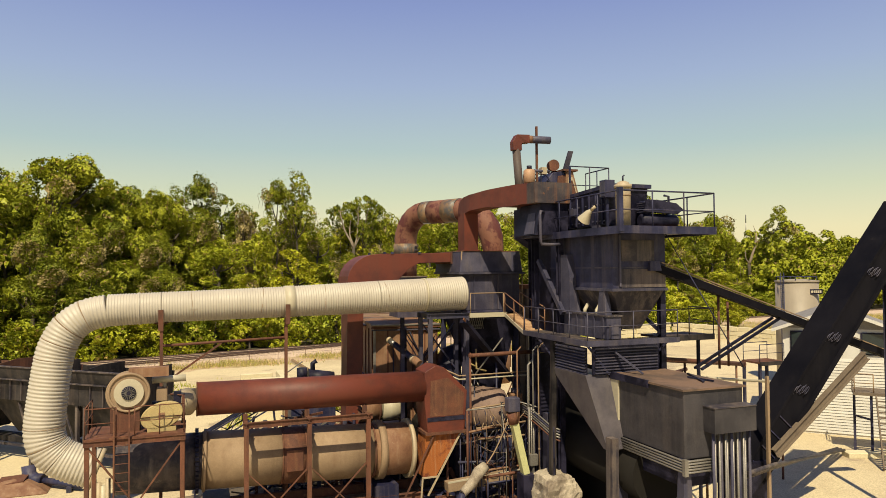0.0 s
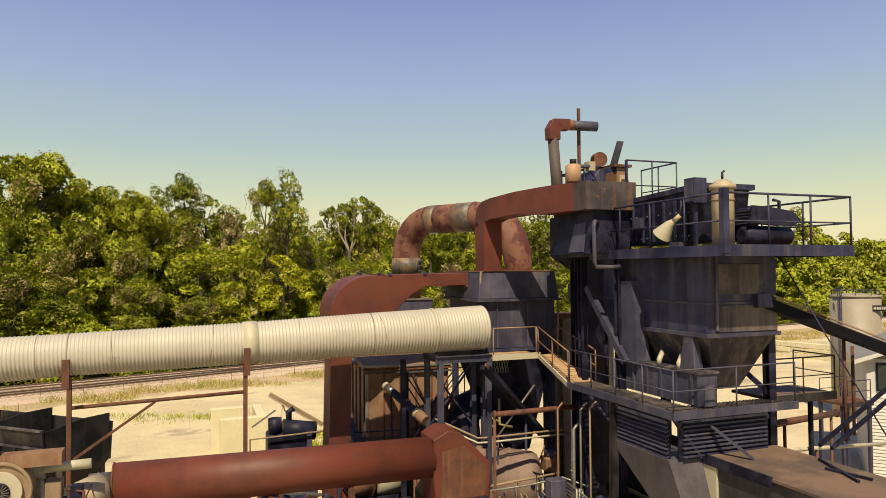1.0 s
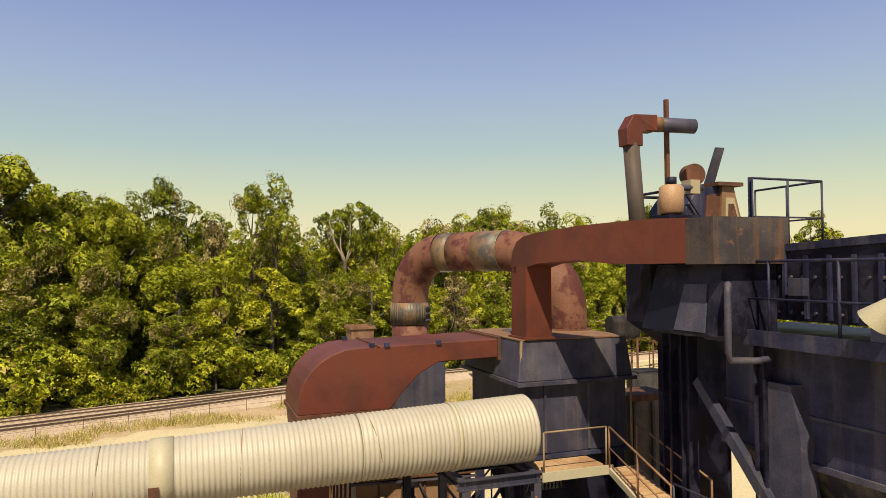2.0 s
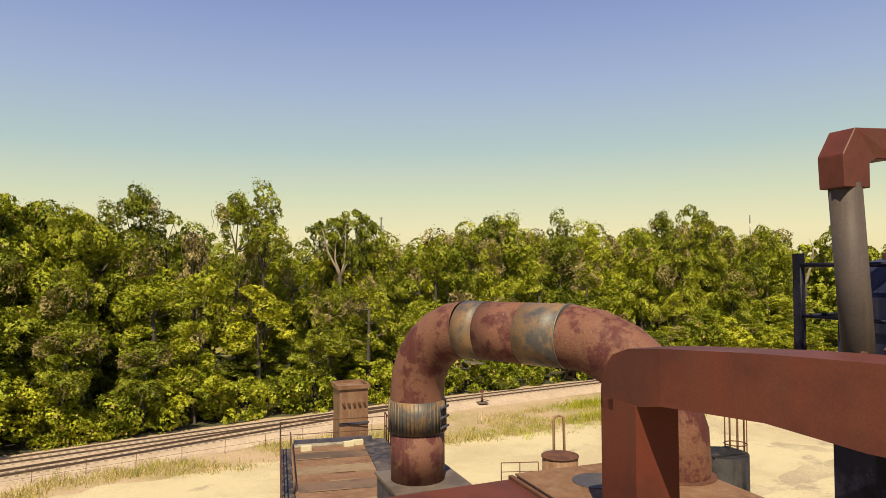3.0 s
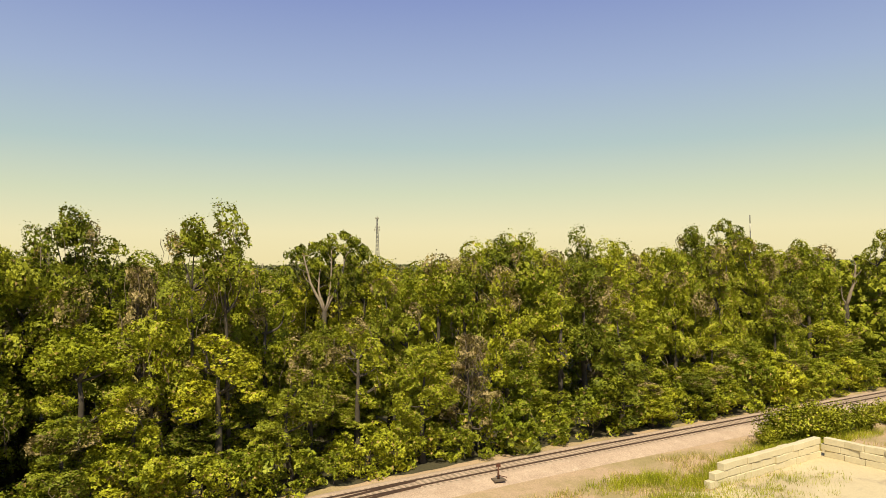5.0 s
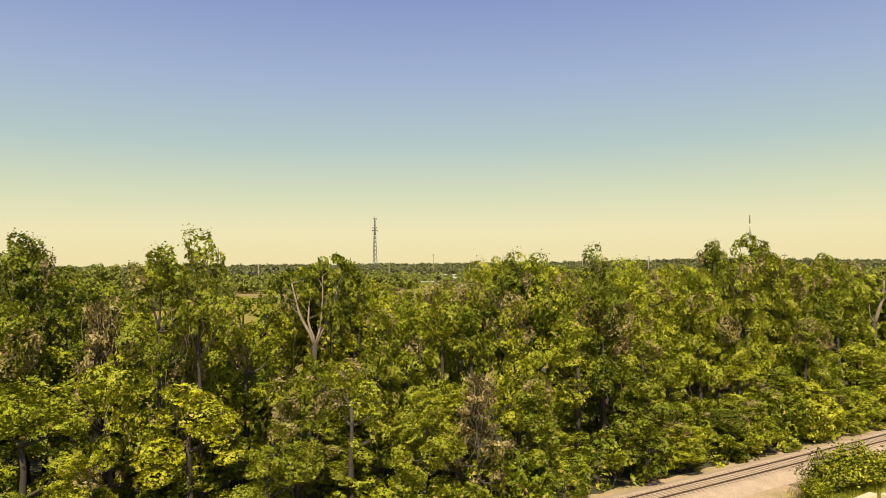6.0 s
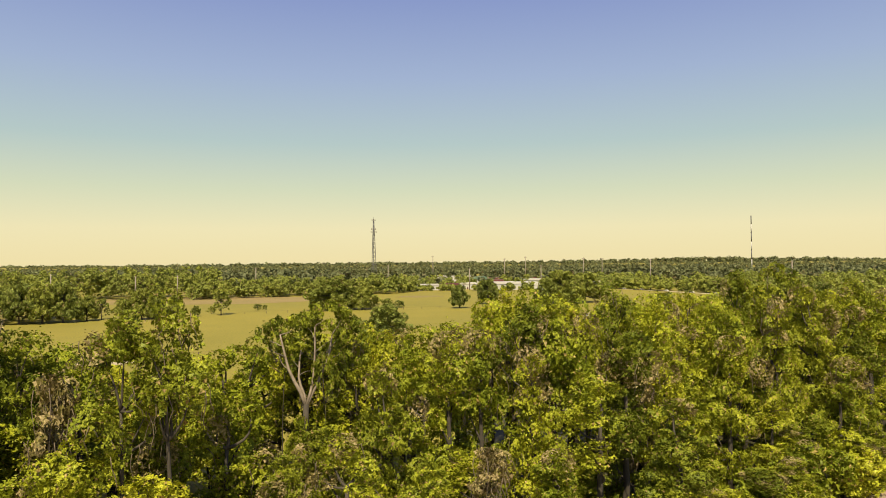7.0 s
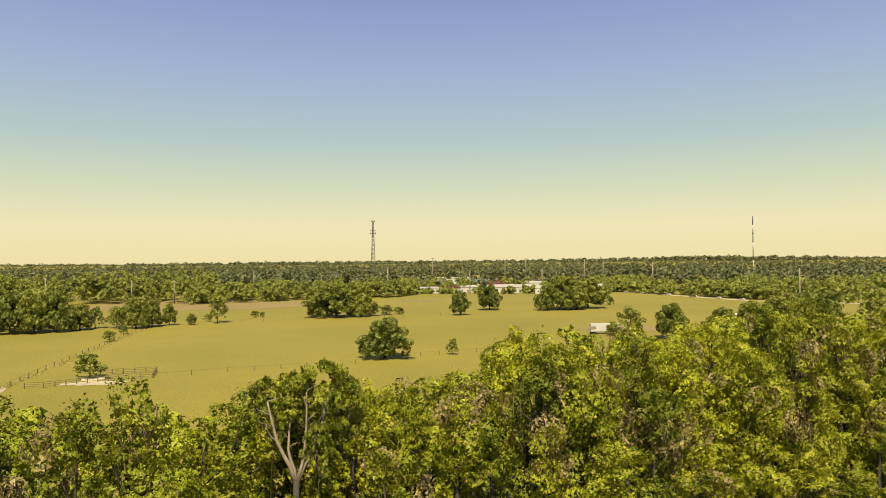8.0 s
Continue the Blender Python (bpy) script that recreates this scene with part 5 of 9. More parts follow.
lm = thing("flood_lamp", "cream conical floodlight fixed below the railing", "lamp", (13.5, 21.7, 11.4))
part("shade", Shape().tube([(13.5, 21.45, 11.85), (13.46, 21.55, 11.78), (13.40, 21.8, 11.5)], [0.06, 0.11, 0.25], 24, caps=False), BAND, lm)
part("socket", Shape().tube([(13.58, 21.3, 11.98), (13.5, 21.45, 11.85)], 0.06, 10), CREAM, lm)
part("arm", Shape().tube([(13.56, 21.2, 12.4), (13.58, 21.3, 11.98)], 0.025, 8), DARK, lm)
part("lens", Shape().disc((13.41, 21.78, 11.53), (-0.15, 0.6, -0.75), 0.22, 0.01, 24), PIPE_GREY, lm)

# elevator head on top
HEAD_SHIFT = (0.8, 1.5, 0.22)
el = thing("elevator_head", "rusty and sooty bucket elevator head with a raised hatch", "elevator", (15.0, 27.2, 12.3))
part("back_deck", Shape().box(15.05, 17.3, 27.92, 29.95, 12.45, 12.62), BLACK, el)
part("corner_post", Shape().box(15.05, 15.17, 29.83, 29.95, 12.5, 14.35), BLACK, el)
railing(el, [(15.1, 29.9, 12.62), (17.25, 29.9, 12.62)], BLACK, 1.55, 1.1, 0.04)
railing(el, [(15.1, 29.85, 12.62), (15.1, 28.2, 12.62)], BLACK, 1.55, 1.6, 0.035)
part("head_deck", Shape().box(14.25, 17.3, 25.9, 27.9, 12.45, 12.55).box(13.35, 14.25, 26.1, 26.95, 12.45, 12.55), BLACK, el)
part("casing", Shape().prism([(14.35, 12.55), (15.75, 12.55), (15.65, 14.1), (14.75, 13.95), (14.4, 13.5)], "v", 26.4, 27.8), DARK, el, bevel=0.02).location = HEAD_SHIFT
part("casing_rust", Shape().prism([(14.9, 12.9), (15.6, 12.7), (15.55, 13.9), (15.0, 13.8)], "v", 26.36, 26.4), RUST, el, "rusty casing side sheet").location = HEAD_SHIFT
part("chute", Shape().prism([(15.3, 12.55), (16.15, 12.55), (15.75, 14.0), (15.4, 14.05)], "v", 26.3, 27.6), RUST_TAN, el).location = HEAD_SHIFT
part("chute_opening", Shape().prism([(15.42, 12.7), (16.02, 12.7), (15.72, 13.75), (15.48, 13.75)], "v", 26.26, 26.31), CREAM, el, "pale framed chute opening").location = HEAD_SHIFT
part("opening_dark", Shape().prism([(15.5, 12.8), (15.92, 12.8), (15.68, 13.6), (15.54, 13.6)], "v", 26.23, 26.27), RUST, el).location = HEAD_SHIFT
part("cap", Shape().box(15.2, 15.95, 26.2, 27.7, 14.03, 14.12), RUST, el).location = HEAD_SHIFT
part("pulley_cover", Shape().disc((15.07, 26.95, 14.36), (0.25, 1, 0), 0.27, 0.3, 28), RUST, el, "rust-flecked round pulley cover").location = HEAD_SHIFT
part("hatch", Shape().hexa([(15.8, 27.4, 14.1), (16.1, 27.4, 14.1), (16.1, 27.45, 14.1), (15.8, 27.45, 14.1), (16.05, 27.2, 15.15), (16.32, 27.2, 15.15), (16.32, 27.25, 15.15), (16.05, 27.25, 15.15)]), DARK_GREY, el, "raised grey hatch lid").location = HEAD_SHIFT
part("leg_casing", Shape().box(14.4, 15.2, 26.7, 27.5, 0.2, 12.45), BLACK, el).location = HEAD_SHIFT
mt = part("gear_motor", Shape().tube([(13.52, 26.3, 13.40), (13.52, 26.3, 13.44), (13.52, 26.3, 13.94), (13.52, 26.3, 14.0)], [0.2, 0.25, 0.25, 0.18], 20), PEACH, el, "peach-painted upright gear motor")
part("motor_cap", Shape().disc((13.52, 26.3, 14.08), (0, 0, 1), 0.11, 0.16, 16), BLACK, mt)
part("motor_base", Shape().box(13.3, 14.1, 26.1, 26.75, 12.55, 13.38), BLACK, el)
part("junction", Shape().box(13.4, 13.5, 26.35, 26.6, 13.4, 13.75), CREAM, el)
part("return_leg", Shape().loft([(14.3, 14.95, 27.2, 27.85, 0.1), (14.3, 14.95, 27.2, 27.85, 10.6), (13.65, 14.6, 27.2, 28.1, 11.1), (13.65, 14.6, 27.2, 28.1, 12.4)]), BLACK, el)
part("shaft", Shape().tube([(13.9, 26.6, 14.0), (14.8, 26.9, 14.05)], 0.07, 10), DARK_GREY, el)
part("bearing", Shape().box(14.35, 14.6, 26.7, 27.0, 13.9, 14.2), CREAM, el)
part("diagonal", Shape().beam((14.3, 26.3, 13.85), (15.3, 26.3, 12.6), 0.05, 0.05), DARK, el).location = HEAD_SHIFT
part("cable", Shape().tube([(13.9, 26.3, 13.4), (14.0, 26.2, 12.9), (14.6, 26.2, 12.65), (15.4, 26.2, 12.6)], 0.025, 6), DARK_GREY, el)
railing(el, [(15.3, 25.95, 12.55), (17.25, 25.95, 12.55), (17.25, 27.85, 12.55)], DARK, 1.62, 1.0, 0.026)
part("top_post", Shape().tube([(15.35, 26.05, 12.2), (15.35, 26.05, 14.2)], 0.05, 8), DARK, el)

ep = thing("elbow_vent_pipe", "tall grey vent pipe with a red mitred elbow", "pipe", (14.1, 28.2, 12.3))
part("riser", Shape().tube([(13.92, 27.9, 12.3), (13.7, 27.9, 15.14)], 0.185, 24), VENT, ep)
elb = Shape()
rings = [[elb.bm.verts.new(q) for q in sec] for sec in (
    ((13.49, 27.72, 15.08), (13.90, 27.72, 15.08), (13.90, 28.08, 15.08), (13.49, 28.08, 15.08)),
    ((13.47, 27.72, 15.47), (13.90, 27.72, 15.38), (13.90, 28.08, 15.38), (13.47, 28.08, 15.47)),
    ((13.67, 27.72, 15.79), (14.00, 27.72, 15.43), (14.00, 28.08, 15.43), (13.67, 28.08, 15.79)),
    ((14.26, 27.66, 15.80), (14.26, 27.66, 15.43), (14.26, 28.02, 15.43), (14.26, 28.02, 15.80)))]
for a, b in zip(rings, rings[1:]):
    for k in range(4):
        elb.bm.faces.new((a[k], a[(k + 1) % 4], b[(k + 1) % 4], b[k]))
elb.bm.faces.new(rings[0])
elb.bm.faces.new(rings[-1][::-1])
part("elbow", elb, RED, ep, "red mitred elbow", 0.01)
part("outlet", Shape().tube([(14.2, 27.86, 15.62), (15.3, 27.68, 15.60)], 0.17, 24), DARK_GREY, ep)
part("outlet_collar", Shape().tube([(14.26, 27.85, 15.62), (14.46, 27.815, 15.617)], 0.177, 24), RUST_TAN, ep, "flaking rusty collar")
part("stay", Shape().beam((13.55, 27.6, 13.15), (14.3, 27.6, 12.3), 0.07, 0.07), RUST, ep)
part("stay", Shape().beam((14.6, 28.1, 13.1), (15.05, 28.1, 12.4), 0.06, 0.06), RUST, ep)

ms = thing("lightning_mast", "slim rusty steel mast on the tower top", "mast", (14.75, 27.9, 12.4))
part("mast", Shape().box(14.76, 14.85, 28.0, 28.09, 12.4, 16.28), RUST, ms)

# mixer house
mx = thing("mixer_house", "dark grey steel mixer enclosure with a rusty flat roof", "enclosure", (15.1, 19.1, 0))
part("shell", Shape().box(14.0, 16.25, 17.25, 21.0, 3.95, 6.0), SHEET, mx, bevel=0.015)
part("roof", Shape().box(13.93, 16.32, 17.18, 21.1, 6.0, 6.06), RUSTY_ROOF, mx, "rust-brown flat roof sheet")
part("roof_lip", Shape().box(13.90, 13.96, 18.9, 21.1, 5.86, 6.1), BLACK, mx)
part("corner_trim", Shape().box(13.93, 13.995, 20.6, 21.05, 3.95, 5.85), BAND, mx, "pale weathered corner strip")
for k in range(5):
    part("conduit", Shape().tube([(13.93 - 0.0 * k, 21.0, 3.92 - 0.085 * k), (13.93, 17.2, 3.92 - 0.085 * k), (13.97, 17.13, 3.92 - 0.085 * k), (15.0, 17.13, 3.92 - 0.085 * k)], 0.035, 8), PIPE_GREY, mx)
part("elbow_box", Shape().box(13.88, 14.01, 17.09, 17.22, 3.48, 3.98), PIPE_GREY, mx)
jb = part("junction_box", Shape().box(14.72, 16.3, 16.75, 17.25, 4.75, 5.5), SHEET, mx, "grey electrical junction box")
part("box_lid", Shape().box(14.70, 16.32, 16.73, 17.27, 5.5, 5.53), STAINED, jb)
for k in range(13):
    part("riser_conduit", Shape().tube([(14.82 + 0.115 * k, 16.95 + 0.06 * (k % 2), 4.75), (14.82 + 0.115 * k, 16.95 + 0.06 * (k % 2), 0.0)], 0.035 + 0.01 * (k % 3 == 0), 8), PIPE_GREY if k % 3 else DARK_GREY, mx)
for u in (14.1, 16.1):
    for v in (17.4, 20.8):
        part("leg", Shape().loft([(u - 0.25, u + 0.25, v - 0.25, v + 0.25, 0), (u - 0.12, u + 0.12, v - 0.12, v + 0.12, 3.95)]), DARK_GREY, mx)
part("undercarriage", Shape().box(14.2, 16.0, 17.6, 20.7, 3.0, 3.95), BLACK, mx)
part("roof_debris", Shape().beam((15.4, 18.0, 6.10), (16.1, 19.6, 6.10), 0.06, 0.05).beam((15.8, 18.0, 6.1), (15.6, 19.0, 6.1), 0.05, 0.05), BLACK, mx)
part("bent_bracket", Shape().beam((14.05, 20.9, 6.8), (14.7, 20.2, 6.08), 0.1, 0.05), DARK_GREY, mx)

# slim reject chute to the right with its props
ch = thing("reject_chute", "long slim black trough chute sloping down from the tower", "chute", (21.5, 21.0, 0))
c0, c1 = Vector((15.7, 20.95, 9.9)), Vector((28.2, 20.9, 5.55))
part("trough", Shape().beam(c0 + Vector((0, 0, -0.1)), c1 + Vector((0, 0, 0.22)), 0.34, 0.27), TAR, ch)
for k in (-0.17, 0.17):
    part("edge_angle", Shape().beam(c0 + Vector((0.3, k, 0.05)), c1 + Vector((0, k, 0.37)), 0.05, 0.035), DRUM, ch)
part("inlet_box", Shape().loft([(15.45, 15.95, 20.72, 20.9, 9.65), (15.5, 15.9, 20.76, 20.9, 10.0)]), DARK, ch)
for u, v in ((18.9, 21.2), (19.7, 21.6)):
    part("prop", Shape().tube([(u, v, 5.9), (u, v, c0.lerp(c1, (u - c0.x) / (c1.x - c0.x)).z - 0.1)], 0.045, 8), RUST, ch)
for k in (0.0, 0.35):
    part("diagonal_prop", Shape().beam((17.2, 20.2 + k, 6.1), (21.6, 20.9 + k, 7.75), 0.08, 0.09), BLACK, ch)
part("guy_wire", Shape().tube([(16.2, 20.8, 11.0), (18.6, 19.6, 6.1)], 0.02, 6), DARK, ch)

# slat conveyor
cv = thing("drag_conveyor", "wide black covered slat conveyor rising to a silo", "conveyor", (22, 20, 0))
v0, v1 = 19.2, 20.2
s0, s1 = (18.1, 2.8), (26.6, 12.4)
dx, dz = s1[0] - s0[0], s1[1] - s0[1]
ln = math.hypot(dx, dz)
nx, nz = dz / ln, -dx / ln
def strip(a, b, va, vb, mat, name, label=""):
    part(name, Shape().prism([(s0[0] + nx * a, s0[1] + nz * a), (s1[0] + nx * a, s1[1] + nz * a), (s1[0] + nx * b, s1[1] + nz * b), (s0[0] + nx * b, s0[1] + nz * b)], "v", va, vb), mat, cv, label)
strip(0.10, 0.90, v0, v1, TAR, "trough")
strip(-0.02, 0.10, v0 - 0.06, v1 + 0.06, TAR, "upper_flange")
strip(0.90, 1.03, v0 - 0.10, v1 + 0.1, TAR, "lower_flange")
part("support_girder", Shape().ibeam((19.4, 19.1, 3.15), (23.9, 19.1, 6.4), 0.22, 0.34), TIMBER, cv, "dusty tan support girder")
for f in (0.28, 0.47, 0.72):
    c = Vector((s0[0] + dx * f + nx * 0.3, v0 - 0.02, s0[1] + dz * f + nz * 0.3))
    tang = Shape()
    for k in range(5):
        tang.tube(arc(c + Vector((0.1 * k - 0.2, -0.03 * k, 0.05 * (k % 2))), (0.11, 0, 0.07), (0, -0.06, 0.13), 20 * k, 300 + 20 * k, 10), 0.016, 6, caps=False)
    part("cable_coil", tang, DARK_GREY, cv)
for k in range(4):
    f = 0.03 + 0.05 * k
    part("slat_joint", Shape().beam((s0[0] + dx * f + nx * 0.1, v0 - 0.03, s0[1] + dz * f + nz * 0.1), (s0[0] + dx * f + nx * 0.9, v0 - 0.03, s0[1] + dz * f + nz * 0.9), 0.02, 0.04), DARK, cv)
part("foot_box", Shape().box(17.9, 19.1, 19.1, 20.3, 0, 2.95), BLACK, cv)
for u in (26.5,):
    part("leg", Shape().ibeam((u, 20.2, 0), (u, 20.2, 1.0 + (u - 18.1) * 1.1), 0.18, 0.18), DARK, cv)

ps = thing("steel_post", "tan rusty steel post beside the conveyor's foot", "post", (18.6, 18.6, 0))
part("shaft", Shape().box(18.55, 18.65, 18.55, 18.65, 0, 6.0), DRUM, ps)
for k in range(3):
    part("pipe_run", Shape().tube([(16.3, 17.1 + 0.1 * k, 3.35 - 0.1 * k), (18.8, 18.55 + 0.1 * k, 2.98 - 0.1 * k), (31.6, 26.6 + 0.2 * k, 0.3)], 0.07, 8), STAINED, ps)
# clutter under and behind the plant
def pipe_run(name, label, pts, r, mat, n=12, ends=True):
    ob = thing(name, label, "pipe", pts[0])
    part("run", Shape().tube(pts, r, n), mat, ob)
    if ends:
        for a, b in ((0, 1), (-1, -2)):
            d = (Vector(pts[b]) - Vector(pts[a])).normalized()
            part("flange", Shape().disc(Vector(pts[a]) + d * 0.05, d, r * 1.45, 0.05, 16), mat, ob)
    return ob


def post_under(ob, u, v, z, r=0.04, mat=None):
    part("prop", Shape().tube([(u, v, 0), (u, v, z)], r, 8), mat or RUST, ob)


o = pipe_run("rusty_pipe", "orange-rusty level pipe with a tan end below the walkway", [(10.95, 27.0, 6.12), (14.2, 27.0, 6.15)], 0.085, RUST)
part("tan_end", Shape().tube([(14.2, 27.0, 6.15), (15.0, 27.0, 6.16)], 0.09, 12), YELLOW, o, "faded tan pipe end")
post_under(o, 11.0, 27.0, 6.05, 0.05)
o = thing("pale_handrail", "pale twin-pipe handrail with posts under the walkway", "handrail", (11.4, 28.3, 0))
for k in (0.0, 0.16):
    part("rail", Shape().tube([(9.7, 28.9, 5.55 + k), (11.0, 28.35, 4.92 + k), (11.5, 28.3, 4.92 + k), (14.6, 28.4, 4.92 + k)], 0.035, 8), BAND if k == 0 else DRUM, o)
for u in (11.5, 14.5):
    part("post", Shape().tube([(u, 28.32, 0), (u, 28.32, 5.1)], 0.045, 8), DRUM, o)
o = pipe_run("conduit_line", "thin pale conduit sagging across the machinery", [(10.6, 26.5, 3.95), (11.8, 26.4, 4.0), (13.0, 26.3, 4.15), (13.4, 25.5, 4.05)], 0.03, PIPE_GREY, 8, False)
post_under(o, 10.65, 26.5, 3.95, 0.05, RUST)
for k, (u, z) in enumerate(((12.72, 4.2), (12.82, 4.2), (12.92, 4.1))):
    o = pipe_run("riser_conduit", "upright grey conduit by the tower's foot", [(u, 25.0, 0.0), (u, 25.0, z)], 0.035, PIPE_GREY, 8, False)
o = thing("switch_box", "small grey switch box on a conduit", "box", (12.85, 24.95, 1.9))
part("case", Shape().box(12.66, 13.0, 24.8, 24.95, 1.9, 2.35), PIPE_GREY, o, bevel=0.01)
part("post", Shape().box(12.80, 12.86, 24.86, 24.94, 0, 1.9), PIPE_GREY, o)
o = thing("yellow_chute", "pale yellow-green square post leaning on a black base", "post", (12.2, 24.5, 0))
part("post", Shape().beam((11.82, 24.5, 3.72), (12.28, 24.5, 1.75), 0.30, 0.26), LIME, o)
part("base", Shape().box(12.05, 12.55, 24.2, 24.8, 0, 1.75), BLACK, o)
part("cap_ring", Shape().disc((11.75, 24.5, 3.95), (0.2, 0, -1), 0.2, 0.45, 16), RUST, o)
part("gear_head", Shape().box(11.5, 12.0, 24.3, 24.7, 4.2, 4.75), DARK_GREY, o, bevel=0.03)

tn = thing("dished_tank", "big dusty grey-brown tank with a dished end among pipes", "tank", (12.2, 29.3, 0))
t0, t1 = Vector((11.2, 29.9, 3.45)), Vector((13.35, 28.7, 3.3))
rings = ((-0.16, 0.3), (-0.1, 0.62), (0.0, 0.9), (0.08, 0.98), (0.1, 1.02), (0.55, 1.02), (0.57, 1.05), (0.6, 1.05), (0.62, 1.02), (0.9, 1.0), (0.98, 0.9), (1.04, 0.62), (1.07, 0.25))
part("shell", Shape().tube([t0.lerp(t1, f) for f, r in rings], [r for f, r in rings], 40), TANK, tn)
part("diagonal_strap", Shape().tube([t0.lerp(t1, 0.12) + Vector((-0.1, -0.92, -0.55)), t0.lerp(t1, 0.75) + Vector((-0.2, -0.62, 0.75))], 0.035, 6), BLACK, tn)
part("diagonal_strap", Shape().tube([t0.lerp(t1, 0.2) + Vector((-0.3, -0.5, 0.88)), t0.lerp(t1, 0.95) + Vector((-0.1, -0.85, 0.45))], 0.03, 6), BLACK, tn)
part("manhole", Shape().disc(t0.lerp(t1, 0.93) + Vector((-0.4, -0.85, 0.1)), (-0.45, -0.9, 0.0), 0.08, 0.06, 14), BLACK, tn)
for f in (0.1, 0.9):
    c = t0.lerp(t1, f)
    part("saddle", Shape().box(c.x - 0.3, c.x + 0.3, c.y - 0.6, c.y + 0.6, 0, 2.6), DARK, tn)
part("black_elbow", Shape().tube([t0 + Vector((0.25, 0.5, 0.2)), t0 + Vector((0.1, 0.6, 1.6)), t0 + Vector((0.3, 0.8, 2.1)), t0 + Vector((1.1, 1.2, 2.3))], [0.6, 0.62, 0.62, 0.55], 24), BLACK, tn, "black feed elbow")
part("yellow_pipe", Shape().tube([t0 + Vector((1.2, -0.2, 2.6)), t0 + Vector((1.2, -0.2, 1.7)), t0 + Vector((1.7, -0.2, 1.55))], 0.05, 8), YELLOW, tn)
part("yellow_pipe", Shape().tube([t0 + Vector((0.7, -0.2, 2.05)), t0 + Vector((1.25, -0.2, 1.75))], 0.04, 8), YELLOW, tn)

o = thing("hose_tangle", "drooping black and tan hoses hung on a pale pipe", "hoses", (11.2, 27.4, 0))
part("pale_pipe", Shape().tube([(10.1, 27.4, 3.72), (13.4, 27.2, 4.0)], 0.04, 8), DRUM, o)
part("pale_pipe", Shape().tube([(9.9, 27.5, 2.35), (12.3, 27.4, 2.4)], 0.06, 8), BROWN, o)
part("stand", Shape().box(10.05, 10.13, 27.36, 27.44, 0, 3.72), RUST, o)
part("stand", Shape().box(13.3, 13.38, 27.2, 27.28, 0, 4.0), RUST, o)
hose_rng = random.Random(8)
for k in range(11):
    a = Vector((10.3 + 0.25 * k, 27.35, 3.7 - 0.25 * (k % 3)))
    b = a + Vector((hose_rng.uniform(0.3, 1.3), hose_rng.uniform(-0.25, 0.1), hose_rng.uniform(-0.5, 0.2)))
    sag = hose_rng.uniform(0.25, 0.9)
    part("hose", Shape().tube([a.lerp(b, f / 8) + Vector((0, -0.1 * math.sin(f), -sag * math.sin(math.pi * f / 8))) for f in range(9)], 0.022, 5), (DARK, DRUM, BLACK)[k % 3], o)

# added dark block, only there to cover bright ground behind the tank
o = thing("hidden_skid", "added dark block behind the dished tank, covering the bright ground", "machine", (11.6, 31.4, 0))
part("body", Shape().loft([(9.9, 13.2, 30.7, 32.6, 0.0), (9.9, 13.2, 30.7, 32.6, 2.6), (10.3, 12.9, 31.0, 32.4, 3.1)]), SHADE_BLACK, o, bevel=0.04)
part("pipe", Shape().tube([(10.2, 30.6, 3.3), (12.9, 30.6, 3.35), (13.1, 30.8, 4.2)], 0.12, 12), RUST, o)
for k in range(4):
    part("rib", Shape().box(10.1 + 0.9 * k, 10.18 + 0.9 * k, 30.62, 30.7, 0.1, 2.6), DARK_GREY, o)
o = thing("rear_stair", "rusty open stair with pale handrails behind the frame", "stair", (10.2, 33.4, 0))
for dv in (0.0, 0.9):
    part("stringer", Shape().beam((8.9, 33.0 + dv, 2.0), (12.4, 33.0 + dv, 5.6), 0.06, 0.22), RUST, o)
    part("handrail", Shape().tube([(8.9, 33.0 + dv, 3.0), (12.4, 33.0 + dv, 6.6), (13.6, 33.0 + dv, 6.6)], 0.03, 6), DRUM, o)
    for k in range(4):
        f = k / 3
        part("rail_post", Shape().tube([(8.9 + 3.5 * f, 33.0 + dv, 2.0 + 3.6 * f), (8.9 + 3.5 * f, 33.0 + dv, 3.0 + 3.6 * f)], 0.025, 6), DRUM, o)
for k in range(15):
    part("tread", Shape().box(8.95 + 0.235 * k, 9.18 + 0.235 * k, 33.0, 33.9, 2.05 + 0.24 * k, 2.08 + 0.24 * k), RUST_TAN, o)
for u in (8.9, 12.4):
    part("leg", Shape().box(u - 0.05, u + 0.05, 33.4, 33.5, 0, 2.0 + (u - 8.9)), RUST, o)
for k in range(4):
    o = thing("frame_rod", "slim rusty bracing rod in the steel frame", "rod", (10.5, 29.9, 0), group="bracing rods")
    a, b = ((9.8, 29.8, 0.0), (11.3, 30.0, 5.4)) if k == 0 else ((11.3, 29.8, 0.0), (9.8, 30.1, 5.6)) if k == 1 else ((11.5, 28.6, 0.0), (14.2, 29.2, 4.9)) if k == 2 else ((14.3, 28.6, 0.0), (12.0, 29.4, 5.2))
    part("rod", Shape().tube([a, b], 0.028, 6), (RUST, DARK, RUST, PIPE_GREY)[k], o)

